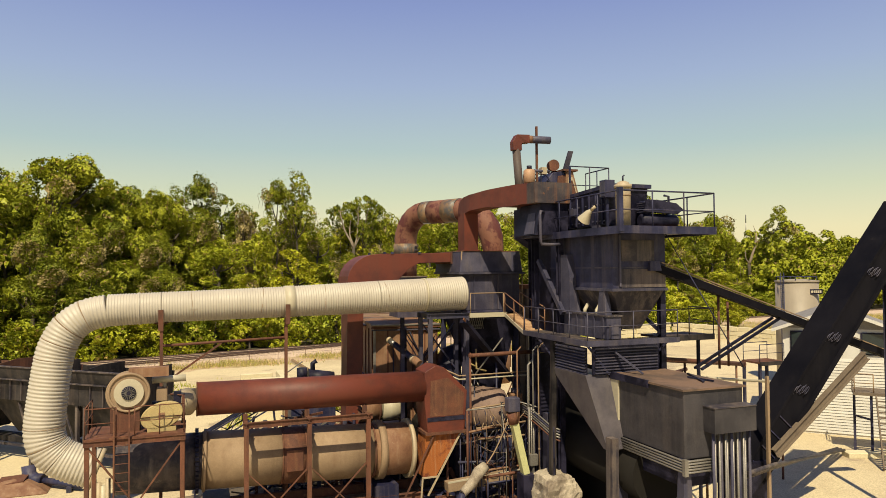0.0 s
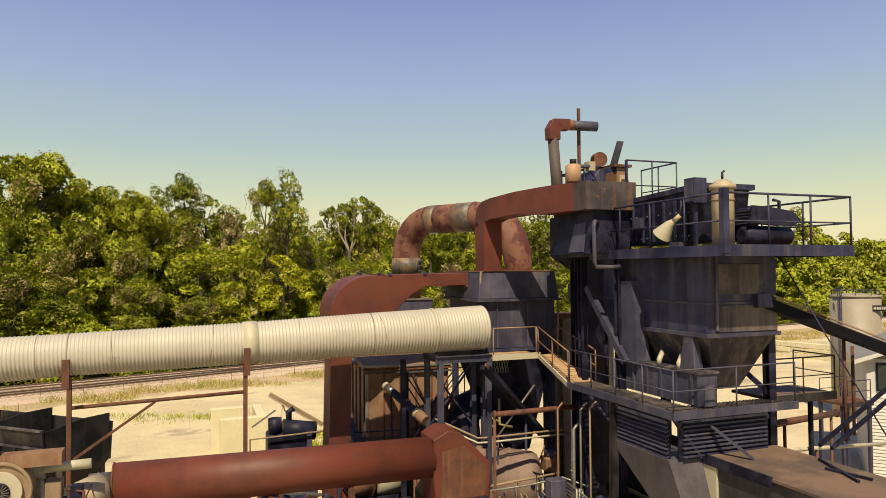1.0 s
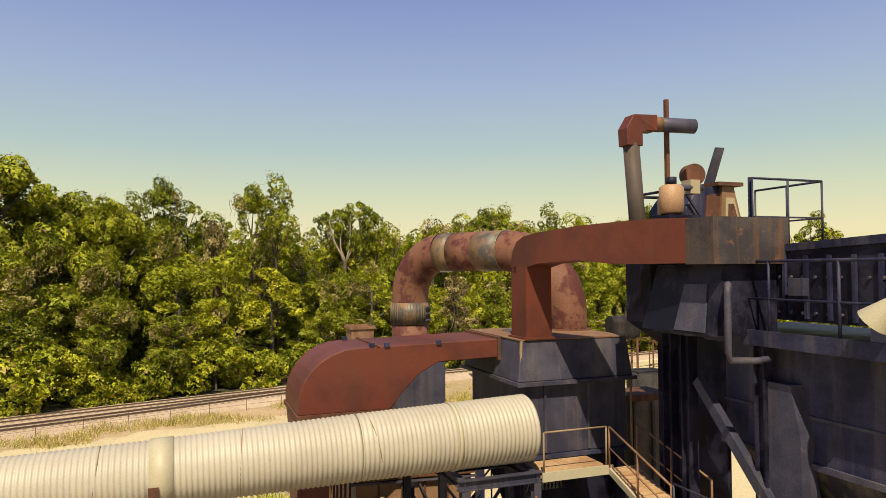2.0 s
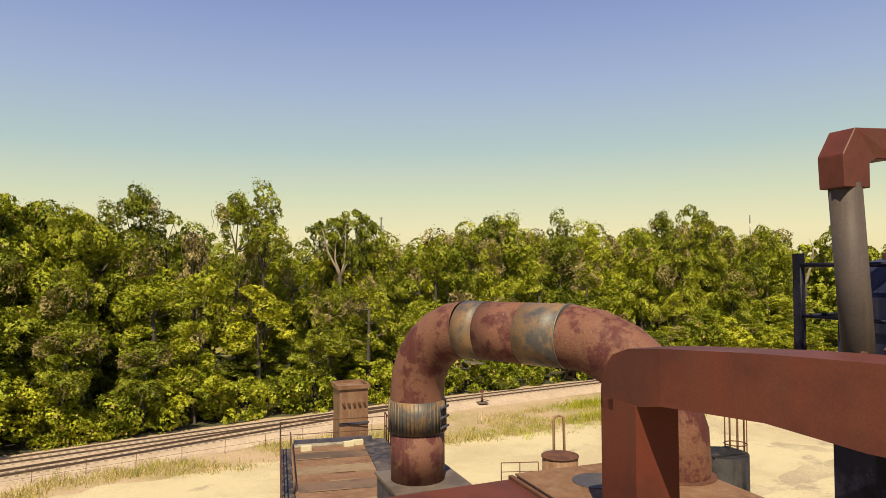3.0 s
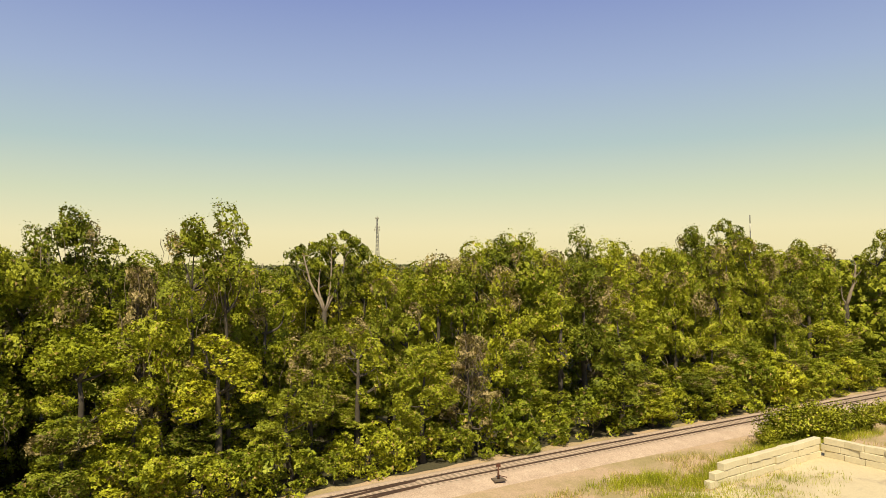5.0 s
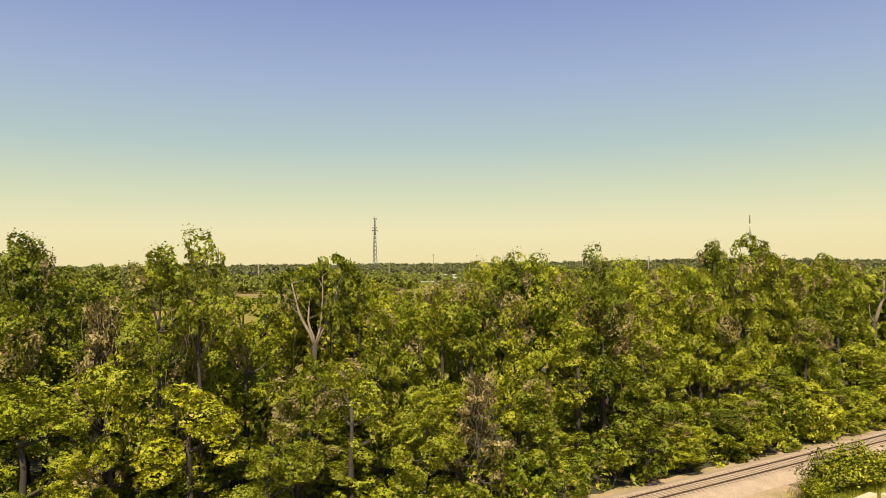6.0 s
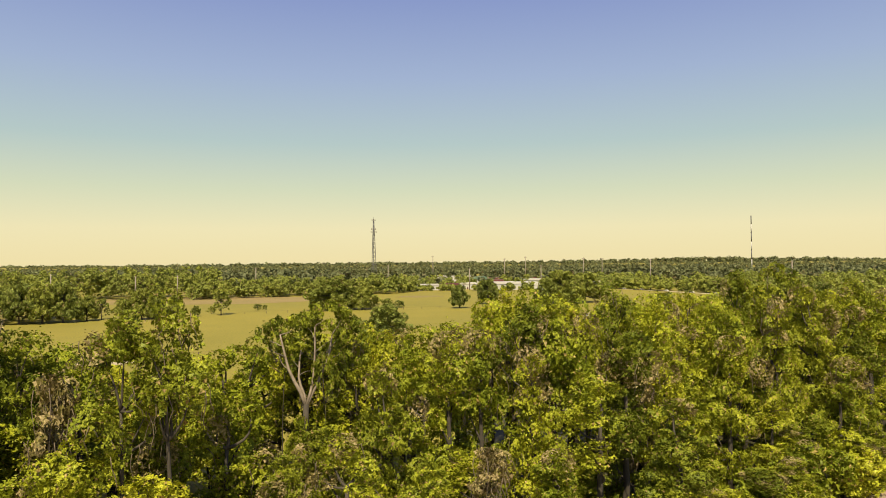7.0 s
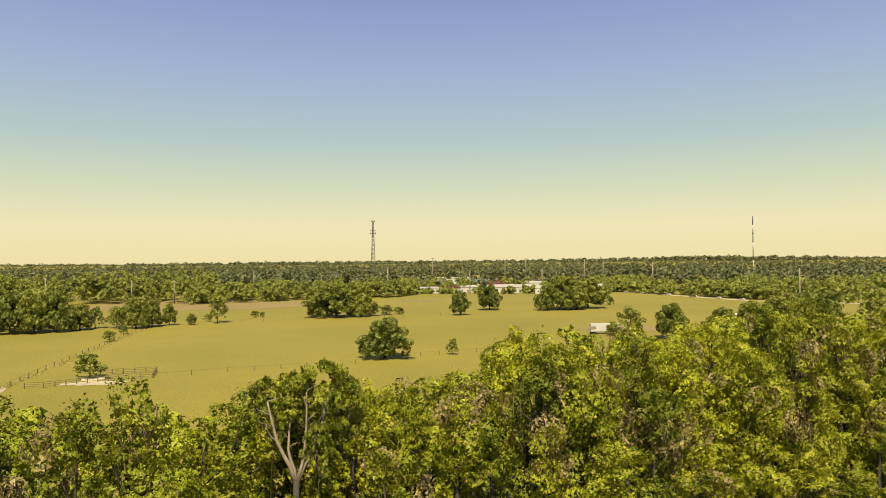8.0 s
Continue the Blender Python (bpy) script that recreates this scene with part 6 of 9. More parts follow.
# cables, rods and small pipes slung through the machinery
rnd = random.Random(8)
for k in range(15):
    o = thing("slack_cable", "thin dirty cable slung through the machinery", "cable", (11.0, 26.0, 0), group="slack cables")
    a, b = Vector((rnd.uniform(10.6, 12.2), rnd.uniform(25.3, 27.6), rnd.uniform(1.4, 4.1))), Vector((rnd.uniform(12.0, 14.0), rnd.uniform(25.2, 27.6), rnd.uniform(1.2, 4.2)))
    sag = rnd.uniform(0.15, 0.8)
    pts = [a.lerp(b, j / 8) - Vector((0, 0, sag * math.sin(math.pi * j / 8))) for j in range(9)]
    part("cable", Shape().tube([(a.x, a.y, 0.0)] + pts + [(b.x, b.y, 0.0)], 0.014 + 0.008 * (k % 3), 6), (PIPE_GREY, DARK, DRUM, BLACK, RUST)[k % 5], o)
for k in range(13):
    o = thing("small_pipe", "dirty small pipe on short stands", "pipe", (11.0, 26.0, 0), group="small pipes")
    a = Vector((rnd.uniform(10.3, 11.4), rnd.uniform(25.6, 27.8), rnd.uniform(0.5, 3.0)))
    b = a + Vector((rnd.uniform(1.4, 3.2), rnd.uniform(-0.4, 0.4), rnd.uniform(-0.15, 0.2)))
    r = rnd.uniform(0.025, 0.075)
    part("run", Shape().tube([a, b], r, 8), (RUST, DRUM, DARK_GREY, RUST_TAN, DARK)[k % 5], o)
    part("stand", Shape().tube([(a.x + 0.2, a.y, 0), (a.x + 0.2, a.y, a.z)], 0.03, 6), DARK, o)
    part("stand", Shape().tube([(b.x - 0.2, b.y, 0), (b.x - 0.2, b.y, b.z)], 0.03, 6), DARK, o)
# pipes, ladder and rails round the tower's foot
for k, (u, v, z, r, mat) in enumerate(((13.0, 25.6, 5.8, 0.05, PIPE_GREY), (13.12, 25.4, 6.4, 0.035, PIPE_GREY), (12.95, 24.6, 6.6, 0.03, DRUM), (13.9, 27.2, 6.9, 0.05, BAND), (14.5, 27.6, 5.4, 0.06, RUST), (12.85, 26.3, 6.3, 0.035, RUST_TAN))):
    o = thing("foot_conduit", "upright conduit with clamps at the tower's foot", "conduit", (u, v, 0), group="conduits at the tower")
    part("run", Shape().tube([(u, v, 0), (u, v, z), (u + 0.25, v + 0.05, z + 0.2)], r, 8), mat, o)
    for z_ in (1.2, 2.6, 4.0):
        part("clamp", Shape().disc((u, v, z_), (0, 0, 1), r * 1.5, 0.06, 10), mat, o)
for k, (z, mat) in enumerate(((3.75, PIPE_GREY), (3.65, DARK_GREY), (3.55, PIPE_GREY), (3.45, PIPE_GREY), (3.33, RUST))):
    o = thing("conduit_run", "bundled conduit sloping along the tower's foot", "conduit", (12.8, 25.0, 0), group="bundled conduits")
    part("run", Shape().tube([(12.75, 25.6, z + 0.45), (12.85, 24.8, z + 0.3), (12.95, 23.5, z - 0.05), (13.1, 23.2, z - 0.1)], 0.032, 8), mat, o)
    part("bracket", Shape().box(12.86, 12.92, 23.3 + 0.1 * k, 23.36 + 0.1 * k, 0.0, z), DARK, o)
o = thing("slanted_pole", "grey steel pole leaning across the frame", "pole", (12.0, 28.6, 0))
part("pole", Shape().tube([(11.7, 28.5, 0.0), (11.9, 28.7, 5.0)], 0.03, 6), DARK_GREY, o)
part("arm", Shape().tube([(11.9, 28.7, 5.0), (13.4, 28.9, 6.6)], 0.035, 8), PIPE_GREY, o)
o = thing("inclined_chute", "long sooty box chute slanting under the collector", "chute", (12.6, 28.6, 0))
part("trough", Shape().beam((10.85, 27.35, 7.55), (14.5, 30.2, 4.4), 0.34, 0.16), BLACK, o)
part("lip", Shape().beam((10.80, 27.2, 7.66), (14.45, 30.05, 4.5), 0.06, 0.1), RUST, o)
part("prop", Shape().tube([(13.2, 29.2, 0), (13.2, 29.2, 5.5)], 0.05, 8), DARK, o)
o = thing("gear_motor", "rusty gear motor on a post", "motor", (14.0, 28.9, 0))
part("case", Shape().box(13.75, 14.3, 28.7, 29.2, 3.55, 4.05), RUST_TAN, o, bevel=0.05)
part("cap", Shape().disc((14.02, 28.95, 4.15), (0, 0, 1), 0.2, 0.2, 16), DARK_GREY, o)
part("post", Shape().box(13.95, 14.1, 28.85, 29.0, 0, 3.55), RUST, o)
o = thing("yard_rubble", "dark oily debris and scraps on the ground", "debris", (12, 26, 0), kind="stuff")
s1, s2 = Shape(), Shape()
for k in range(130):
    c = Vector((rnd.uniform(9.3, 14.5), rnd.uniform(24.6, 29.5), rnd.uniform(0.05, 0.5)))
    d = Vector((rnd.uniform(-1, 1), rnd.uniform(-1, 1), rnd.uniform(-0.2, 0.2))).normalized() * rnd.uniform(0.1, 0.6)
    (s1, s1, s2)[k % 3].beam(c - d, c + d, rnd.uniform(0.04, 0.25), rnd.uniform(0.03, 0.2))
part("dark_scrap", s1, DARK, o)
part("rusty_scrap", s2, RUST, o)

o = thing("auxiliary_drum", "short rusty drum with a flaking silver band", "drum", (8.2, 30.6, 0))
part("shell", Shape().tube([(7.0, 30.6, 3.55), (7.9, 30.6, 3.52)], 0.62, 32), RUST_TAN, o)
part("ring", Shape().disc((7.9, 30.6, 3.52), (1, 0, 0), 0.68, 0.08, 32), RUST, o)
part("band", Shape().tube([(8.05, 30.6, 3.5), (8.95, 30.6, 3.48)], 0.60, 32), BAND, o, "flaking cream-silver band")
part("stand", Shape().box(7.2, 8.8, 30.2, 31.0, 0, 2.95), BLACK, o)

o = thing("wrapped_pipe", "grimy pale wrapped pipe hanging in the machinery", "pipe", (10.3, 25.5, 0.5))
part("wrap", Shape().tube([(9.9, 25.2, 1.05), (10.3, 25.3, 1.3), (10.7, 25.4, 1.75), (11.0, 25.5, 1.9)], [0.17, 0.2, 0.24, 0.2], 14), DIRTY, o)
part("end_pipe", Shape().tube([(9.6, 25.1, 0.0), (9.9, 25.2, 1.05)], 0.14, 12), DARK, o)
o = thing("concrete_footing", "lumpy pale concrete footing beside the tower", "footing", (13.3, 23.6, 0))
rough = Shape().box(12.38, 13.78, 22.9, 24.4, 0, 1.98)
bmesh.ops.subdivide_edges(rough.bm, edges=rough.bm.edges[:], cuts=11, use_grid_fill=True)
for w in rough.bm.verts:
    mid = Vector((13.08, 23.65, 1.0))
    away = w.co - mid
    pull = max(0.0, away.length - 0.95) * 0.55
    w.co -= away.normalized() * pull * (1.0 if w.co.z > 0.9 else 0.3)
    w.co += away.normalized() * (0.16 * noise.noise(w.co * 1.9) + 0.09 * noise.noise(w.co * 5.0) + 0.045 * noise.noise(w.co * 13.0)) * min(1.0, w.co.z * 3)
part("lump", rough, DIRTY, o)

o = thing("screw_conveyor", "long dusty screw conveyor trough behind the drum", "conveyor", (11.2, 26.3, 0))
part("trough", Shape().beam((9.6, 26.2, 1.05), (13.0, 26.2, 1.25), 0.45, 0.35), DRUM, o)
part("lid_rail", Shape().beam((9.6, 26.0, 1.25), (13.0, 26.0, 1.45), 0.06, 0.06), BAND, o)
part("stand", Shape().box(10.0, 10.2, 26.1, 26.3, 0, 0.9), DARK, o)
part("stand", Shape().box(12.4, 12.6, 26.1, 26.3, 0, 1.0), DARK, o)

# feed conveyor truss and the tangle behind the drum
o = thing("feed_conveyor", "dark lattice feed conveyor rising to the drum", "conveyor", (1.5, 31.2, 0))
e0, e1 = Vector((-0.6, 31.4, 1.7)), Vector((3.0, 31.0, 3.75))
for dv in (-0.45, 0.45):
    for dz_ in (0.0, 0.5):
        part("chord", Shape().beam(e0 + Vector((0, dv, dz_)), e1 + Vector((0, dv, dz_)), 0.06, 0.06), DARK, o)
    for k in range(7):
        a, b = e0.lerp(e1, k / 7), e0.lerp(e1, (k + 1) / 7)
        part("lacing", Shape().beam(a + Vector((0, dv, 0.5 * (k % 2))), b + Vector((0, dv, 0.5 * ((k + 1) % 2))), 0.035, 0.035), DARK_GREY, o)
part("belt", Shape().beam(e0 + Vector((0, 0, 0.52)), e1 + Vector((0, 0, 0.52)), 0.75, 0.03), BLACK, o)
for f in (0.2, 0.8):
    p = e0.lerp(e1, f)
    part("leg", Shape().beam((p.x, p.y, 0), p, 0.08, 0.08), DARK, o)
rnd = random.Random(3)
o = thing("scrap_steel_pile", "tangled pile of dark and rusty scrap steel", "scrap", (5.2, 31.0, 0), kind="stuff")
s1, s2, s3 = Shape(), Shape(), Shape()
for k in range(150):
    c = Vector((rnd.uniform(2.2, 7.2), rnd.uniform(30.0, 32.6), 0))
    c.z = rnd.uniform(0.1, 3.55) * (1 - 0.08 * abs(c.x - 4.6))
    d = Vector((rnd.uniform(-1, 1), rnd.uniform(-0.6, 0.6), rnd.uniform(-0.35, 0.35))).normalized() * rnd.uniform(0.3, 1.0)
    (s1, s1, s2, s3)[k % 4].beam(c - d, c + d, rnd.uniform(0.03, 0.14), rnd.uniform(0.02, 0.10))
part("dark_scrap", s1, DARK, o)
part("rusty_scrap", s2, RUST, o)
part("pale_scrap", s3, PIPE_GREY, o)
for k in range(14):
    u = 2.2 + 0.38 * k
    q = thing("scrap_post", "dark upright steel stub behind the drum", "post", (u, 30.4, 0), group="stubs behind the drum")
    part("stub", Shape().box(u - 0.05 - 0.03 * (k % 3), u + 0.05, 30.3, 30.42, 0, 3.0 + 0.5 * ((k * 7) % 5) / 5), (DARK, RUST, DARK_GREY)[k % 3], q)
o = thing("dark_engine", "black diesel engine with exhaust beside the baghouse", "engine", (5.6, 35.4, 0))
part("block", Shape().box(4.9, 6.4, 34.9, 35.9, 3.3, 4.25), BLACK, o, bevel=0.06)
part("cowl", Shape().tube([(5.5, 35.3, 4.35), (6.8, 35.3, 4.2)], [0.42, 0.36], 18), BLACK, o)
part("air_cleaner", Shape().tube([(5.2, 35.2, 4.2), (5.2, 35.2, 4.85)], 0.26, 16), BLACK, o)
part("stack", Shape().tube([(5.75, 35.3, 4.3), (5.75, 35.3, 5.05), (5.95, 35.3, 5.15)], 0.12, 14), BLACK, o)
part("radiator", Shape().box(6.4, 6.6, 34.85, 35.95, 3.3, 4.3), DARK_GREY, o)
part("skid", Shape().box(4.6, 6.8, 34.7, 36.1, 0, 3.3), DARK, o)
part("guard_rail", Shape().tube([(4.2, 34.7, 0), (4.2, 34.7, 4.2), (7.3, 34.7, 4.3)], 0.04, 8), DRUM, o, "pale guard rail")
part("frame_bar", Shape().beam((4.3, 35.0, 4.6), (5.2, 35.0, 5.2), 0.08, 0.05), PIPE_GREY, o)

for k, (u, v) in enumerate(((8.9, 29.9), (9.3, 30.9))):
    o = thing("bracing_frame", "dark upright post with crossed rods", "post", (u, v, 0))
    part("post", Shape().ibeam((u, v, 0), (u, v, 7.6 - 0.5 * k), 0.16, 0.16), BLACK, o)
    part("rod", Shape().tube([(u, v, 6.9), (u + 1.7, v - 0.6 * k, 4.2)], 0.025, 6), DARK, o)
    part("rod", Shape().tube([(u + 1.6, v - 0.6 * k, 6.8), (u + 0.2, v, 4.6)], 0.018, 6), DARK, o)

# cold feed bins, a row set askew to the plant
BINS = PLANT @ Matrix.Translation((-0.55, 33.2, 0.0)) @ pose(0, 0, 0, 0, 0, 138.2)
for k in range(1, 6):
    b = thing("feed_bin", "black steel cold-feed hopper bin with rusty red inside", "hopper", (3.15 * k + 1.5, 0, 0), group="row of feed bins", m=BINS)
    a0, a1 = 3.15 * k, 3.15 * k + 3.13
    part("front_wall", Shape().hexa([(a0, -0.12, 4.35), (a1, -0.12, 4.35), (a1, -0.06, 4.35), (a0, -0.06, 4.35), (a0, -0.03, 4.97), (a1, -0.03, 4.97), (a1, 0.03, 4.97), (a0, 0.03, 4.97)]), COAL, b)
    part("side_plate", Shape().box(a0, a1, -0.2, -0.14, 3.3, 4.33), COAL, b)
    part("ledge", Shape().box(a0, a1, -0.2, 0.04, 4.33, 4.39), STAINED, b)
    part("back_wall", Shape().hexa([(a0, -3.0, 3.3), (a1, -3.0, 3.3), (a1, -2.94, 3.3), (a0, -2.94, 3.3), (a0, -3.1, 4.75), (a1, -3.1, 4.75), (a1, -3.04, 4.75), (a0, -3.04, 4.75)]), RUST if k > 2 else COAL, b)
    part("end_wall", Shape().prism([(-2.93, 3.3), (-0.22, 3.3), (-0.13, 4.95), (-0.7, 4.98), (-1.6, 5.12), (-2.95, 5.1)], "u", a0 + 0.02, a0 + 0.08), RUST if k == 4 else COAL, b)
    part("hopper", Shape().loft([(a0 + 1.0, a1 - 1.0, -2.0, -1.0, 1.5), (a0 + 0.02, a1 - 0.02, -2.9, -0.22, 3.3)]), COAL, b)
    part("rim", Shape().box(a0, a1, -0.06, 0.09, 4.97, 5.03), STAINED, b)
    for x in (a0 + 0.75, a0 + 1.55, a0 + 2.35):
        part("stiffener", Shape().box(x - 0.03, x + 0.03, -0.14, -0.08, 3.32, 4.33), STAINED, b)
    part("belt_frame", Shape().box(a0, a1, -1.9, -1.1, 0.85, 1.15), COAL, b)
    part("belt_rail", Shape().box(a0, a1, -1.06, -0.98, 0.7, 0.82), STAINED, b)
    for x, w in ((a0 + 0.25, -0.3), (a0 + 0.25, -2.8), (a1 - 0.25, -0.3)):
        part("leg", Shape().box(x - 0.08, x + 0.08, w - 0.08, w + 0.08, 0, 3.4), STAINED, b)
    part("brace", Shape().beam((a0 + 0.25, -0.3, 1.0), (a0 + 1.2, -0.3, 3.2), 0.07, 0.07), STAINED, b)
o = thing("discharge_pipe", "black steel pipe lying on the ground below the bins", "pipe", (-6.6, 35.6, 0))
part("bend", Shape().tube([(-7.0, 36.3, 0.95), (-6.95, 36.2, 0.55), (-6.7, 36.0, 0.36), (-6.3, 35.8, 0.34)], 0.3, 16), DARK, o)
part("run", Shape().tube([(-6.3, 35.8, 0.34), (-4.6, 34.5, 0.3)], 0.14, 12), DARK, o)
part("cradle", Shape().box(-5.2, -5.0, 34.5, 35.1, 0, 0.25), DARK_GREY, o)
part("foot", Shape().box(-7.1, -6.5, 35.7, 36.4, 0, 0.12), DARK_GREY, o)
o = thing("clay_heap", "low heap of pinkish red broken clay and dust", "heap", (-7.3, 36.2, 0))
part("mound", Shape().loft([(-9.2, -5.9, 34.6, 37.2, 0), (-8.5, -6.4, 35.0, 36.6, 0.3), (-8.0, -6.9, 35.3, 36.2, 0.5), (-7.6, -7.2, 35.5, 36.0, 0.56)]), RUST_TAN, o, bevel=0.1)
part("slab", Shape().hexa([(-8.1, 35.2, 0.3), (-7.0, 35.3, 0.42), (-6.9, 36.0, 0.55), (-8.0, 36.0, 0.5), (-8.1, 35.2, 0.42), (-7.0, 35.3, 0.54), (-6.9, 36.0, 0.67), (-8.0, 36.0, 0.62)]), RUST, o)
o = thing("pale_riser", "flaking pale riser pipe joined to the duct's end", "pipe", (-3.05, 27.6, 0))
for k in range(4):
    part("strip", Shape().tube([(-3.28 + 0.15 * k, 27.6 + 0.05 * (k % 2), 0), (-3.28 + 0.15 * k, 27.6, 2.35 - 0.12 * (k % 3))], 0.09, 10), (BAND, CREAM)[k % 2], o)

# concrete bunker, trough and heaps in the yard
o = thing("concrete_bunker", "cream concrete bunker of thick upright walls", "bunker", (5.0, 48.0, 0))
part("front_wall", Shape().box(3.5, 5.95, 45.0, 45.5, 0, 2.95), BLOCK, o, bevel=0.03)
part("side_wall", Shape().box(5.45, 5.95, 45.5, 49.2, 0, 2.85), BLOCK, o, bevel=0.03)
part("back_wall", Shape().box(3.2, 5.4, 50.4, 50.9, 0, 2.5), BLOCK, o, bevel=0.03)
o = thing("trough_conveyor", "small cream trough conveyor propped on thin legs", "conveyor", (7.6, 46.8, 0))
t0, t1 = Vector((6.2, 46.9, 3.75)), Vector((9.1, 46.6, 1.9))
part("trough", Shape().beam(t0, t1, 0.45, 0.22), CREAM, o)
part("side_rail", Shape().beam(t0 + Vector((0, -0.25, 0.12)), t1 + Vector((0, -0.25, 0.12)), 0.05, 0.14), DRUM, o)
part("leg", Shape().tube([(6.9, 46.7, 3.3), (6.6, 46.6, 0)], 0.035, 8), CREAM, o)
part("leg", Shape().tube([(6.9, 46.9, 3.3), (7.9, 46.8, 0)], 0.035, 8), CREAM, o)
part("motor", Shape().tube([(6.3, 46.6, 0.3), (7.2, 46.6, 0.35)], 0.32, 14), BLACK, o)

# tank on legs with caged ladder
o = thing("fuel_tank", "dark grey horizontal steel tank raised on thin legs", "tank", (23.9, 43.4, 0))
oval = [(44.95 + 0.40 * math.cos(radians(10 * k)), 9.22 + (0.24 if k < 18 else -0.24) + 0.40 * math.sin(radians(10 * k))) for k in range(36)]
part("shell", Shape().prism(oval, "u", 24.4, 26.0), COAL, o, bevel=0.03)
part("end_rim", Shape().prism([(44.95 + (q[0] - 44.95) * 0.93, 9.22 + (q[1] - 9.22) * 0.93) for q in oval], "u", 26.0, 26.015), DARK, o)
part("label_plate", Shape().box(25.3, 25.42, 44.60, 44.64, 9.72, 9.78), BAND, o)
part("gauge_pipe", Shape().tube([(26.03, 44.85, 8.7), (26.03, 44.85, 9.1)], 0.03, 8), RUST, o)
for p in ((24.8, 44.7), (24.8, 45.2), (25.9, 44.7), (25.9, 45.2)):
    part("leg", Shape().tube([(*p, 0), (*p, 8.75)], 0.06, 8), RUST, o)
for z in (7.2, 8.6):
    part("tie", Shape().tube([(24.8, 44.7, z - 0.5), (25.9, 44.7, z - 0.5), (25.9, 45.2, z - 0.5), (24.8, 45.2, z - 0.5), (24.8, 44.7, z - 0.5)], 0.03, 6), RUST, o)
part("platform", Shape().box(23.4, 24.9, 41.2, 42.2, 7.5, 7.56), COAL, o)
for k in range(9):
    a = 2 * math.pi * k / 9
    part("cage_bar", Shape().tube([(25.0 + 0.38 * math.cos(a), 41.9 + 0.38 * math.sin(a), 6.4), (25.0 + 0.38 * math.cos(a), 41.9 + 0.38 * math.sin(a), 8.85)], 0.022, 6), RUST, o)
for z in (6.6, 7.7, 8.8):
    part("cage_hoop", Shape().tube(arc((25.0, 41.9, z), (0.39, 0, 0), (0, 0.39, 0), 0, 360, 18), 0.024, 6, caps=False), RUST, o)
part("loop_pipe", Shape().tube([(24.3, 42.6, 8.9), (24.9, 42.5, 8.95), (25.3, 42.2, 8.95), (25.2, 41.9, 8.85)], 0.03, 8), RUST, o)
part("tank_base", Shape().tube([(24.2, 41.7, 0), (24.2, 41.7, 7.5)], 0.9, 24), COAL, o, "dark upright vessel below the tank")

o = thing("round_vent", "rusty brown half-round hood standing in the yard", "hood", (24.9, 54.5, 0))
part("body", Shape().tube([(24.9, 54.5, 0), (24.9, 54.5, 4.1)], 0.95, 28), RUST_TAN, o)
part("rim", Shape().disc((24.9, 54.5, 4.12), (0, 0, 1), 1.0, 0.08, 28), RUST, o)
o = thing("pipe_gate", "rusty pipe gate rail in the yard", "gate", (26.2, 63.8, 0))
railing(o, [(25.8, 63.9, 0), (28.2, 63.2, 0)], RUST, 1.2, 1.2, 0.035)
o = thing("hoop_post", "brown bent pipe hoop in the yard", "post", (29.0, 62.5, 0))
part("hoop", Shape().tube([(29.0, 62.5, 0), (29.0, 62.5, 4.0), (29.12, 62.5, 4.25), (29.4, 62.5, 4.3), (29.7, 62.4, 4.2), (29.75, 62.4, 0)], 0.09, 10), RUST_TAN, o)

# walkway extension and pipe racks on the tower's right side
o = thing("side_platform", "dark side platform with pipe railing beyond the tower", "platform", (17.8, 22.3, 0))
part("deck", Shape().box(16.65, 19.0, 21.6, 23.0, 7.08, 7.16), RUSTY_ROOF, o, "rust-brown deck plate")
part("fascia", Shape().box(16.65, 19.0, 21.54, 21.6, 6.98, 7.2), COAL, o)
railing(o, [(16.7, 21.6, 7.16), (19.0, 21.6, 7.16), (19.0, 23.0, 7.16)], COAL, 1.02, 1.15, 0.022)
for u in (17.1, 18.8):
    part("leg", Shape().box(u - 0.05, u + 0.05, 22.2, 22.3, 0, 7.08), BLACK, o)
for k, (a, b, r, mat, lab) in enumerate((((16.4, 22.0, 6.3), (26.0, 27.5, 4.9), 0.11, RUST, "long rusty pipe behind the mixer house"), ((16.4, 21.6, 5.75), (26.5, 25.0, 4.3), 0.06, BAND, "pale pipe sloping behind the mixer house"),
                                         ((16.4, 23.0, 5.2), (24.5, 30.0, 4.4), 0.08, RUST, "long rusty pipe behind the mixer house"))):
    o = pipe_run("yard_pipe", lab, [a, b], r, mat)
    for f in (0.3, 0.9):
        p = Vector(a).lerp(Vector(b), f)
        post_under(o, p.x, p.y, p.z - 0.05, 0.05)
o = thing("loading_platform", "low dark loading platform with railings and steel junk", "platform", (31.0, 32.0, 0))
part("deck", Shape().box(30.5, 32.4, 31.0, 32.4, 4.2, 4.3), RUST, o)
for u in (30.6, 32.3):
    for v in (31.1, 32.3):
        part("leg", Shape().box(u - 0.07, u + 0.07, v - 0.07, v + 0.07, 0, 4.2), DARK, o)
part("edge_beam", Shape().box(30.5, 32.4, 30.94, 31.0, 4.1, 4.32), COAL, o)
railing(o, [(30.55, 32.3, 4.3), (32.35, 32.3, 4.3)], DARK, 1.0, 1.7, 0.025)
railing(o, [(30.55, 31.05, 4.3), (32.35, 31.05, 4.3)], DARK, 1.0, 1.7, 0.025)

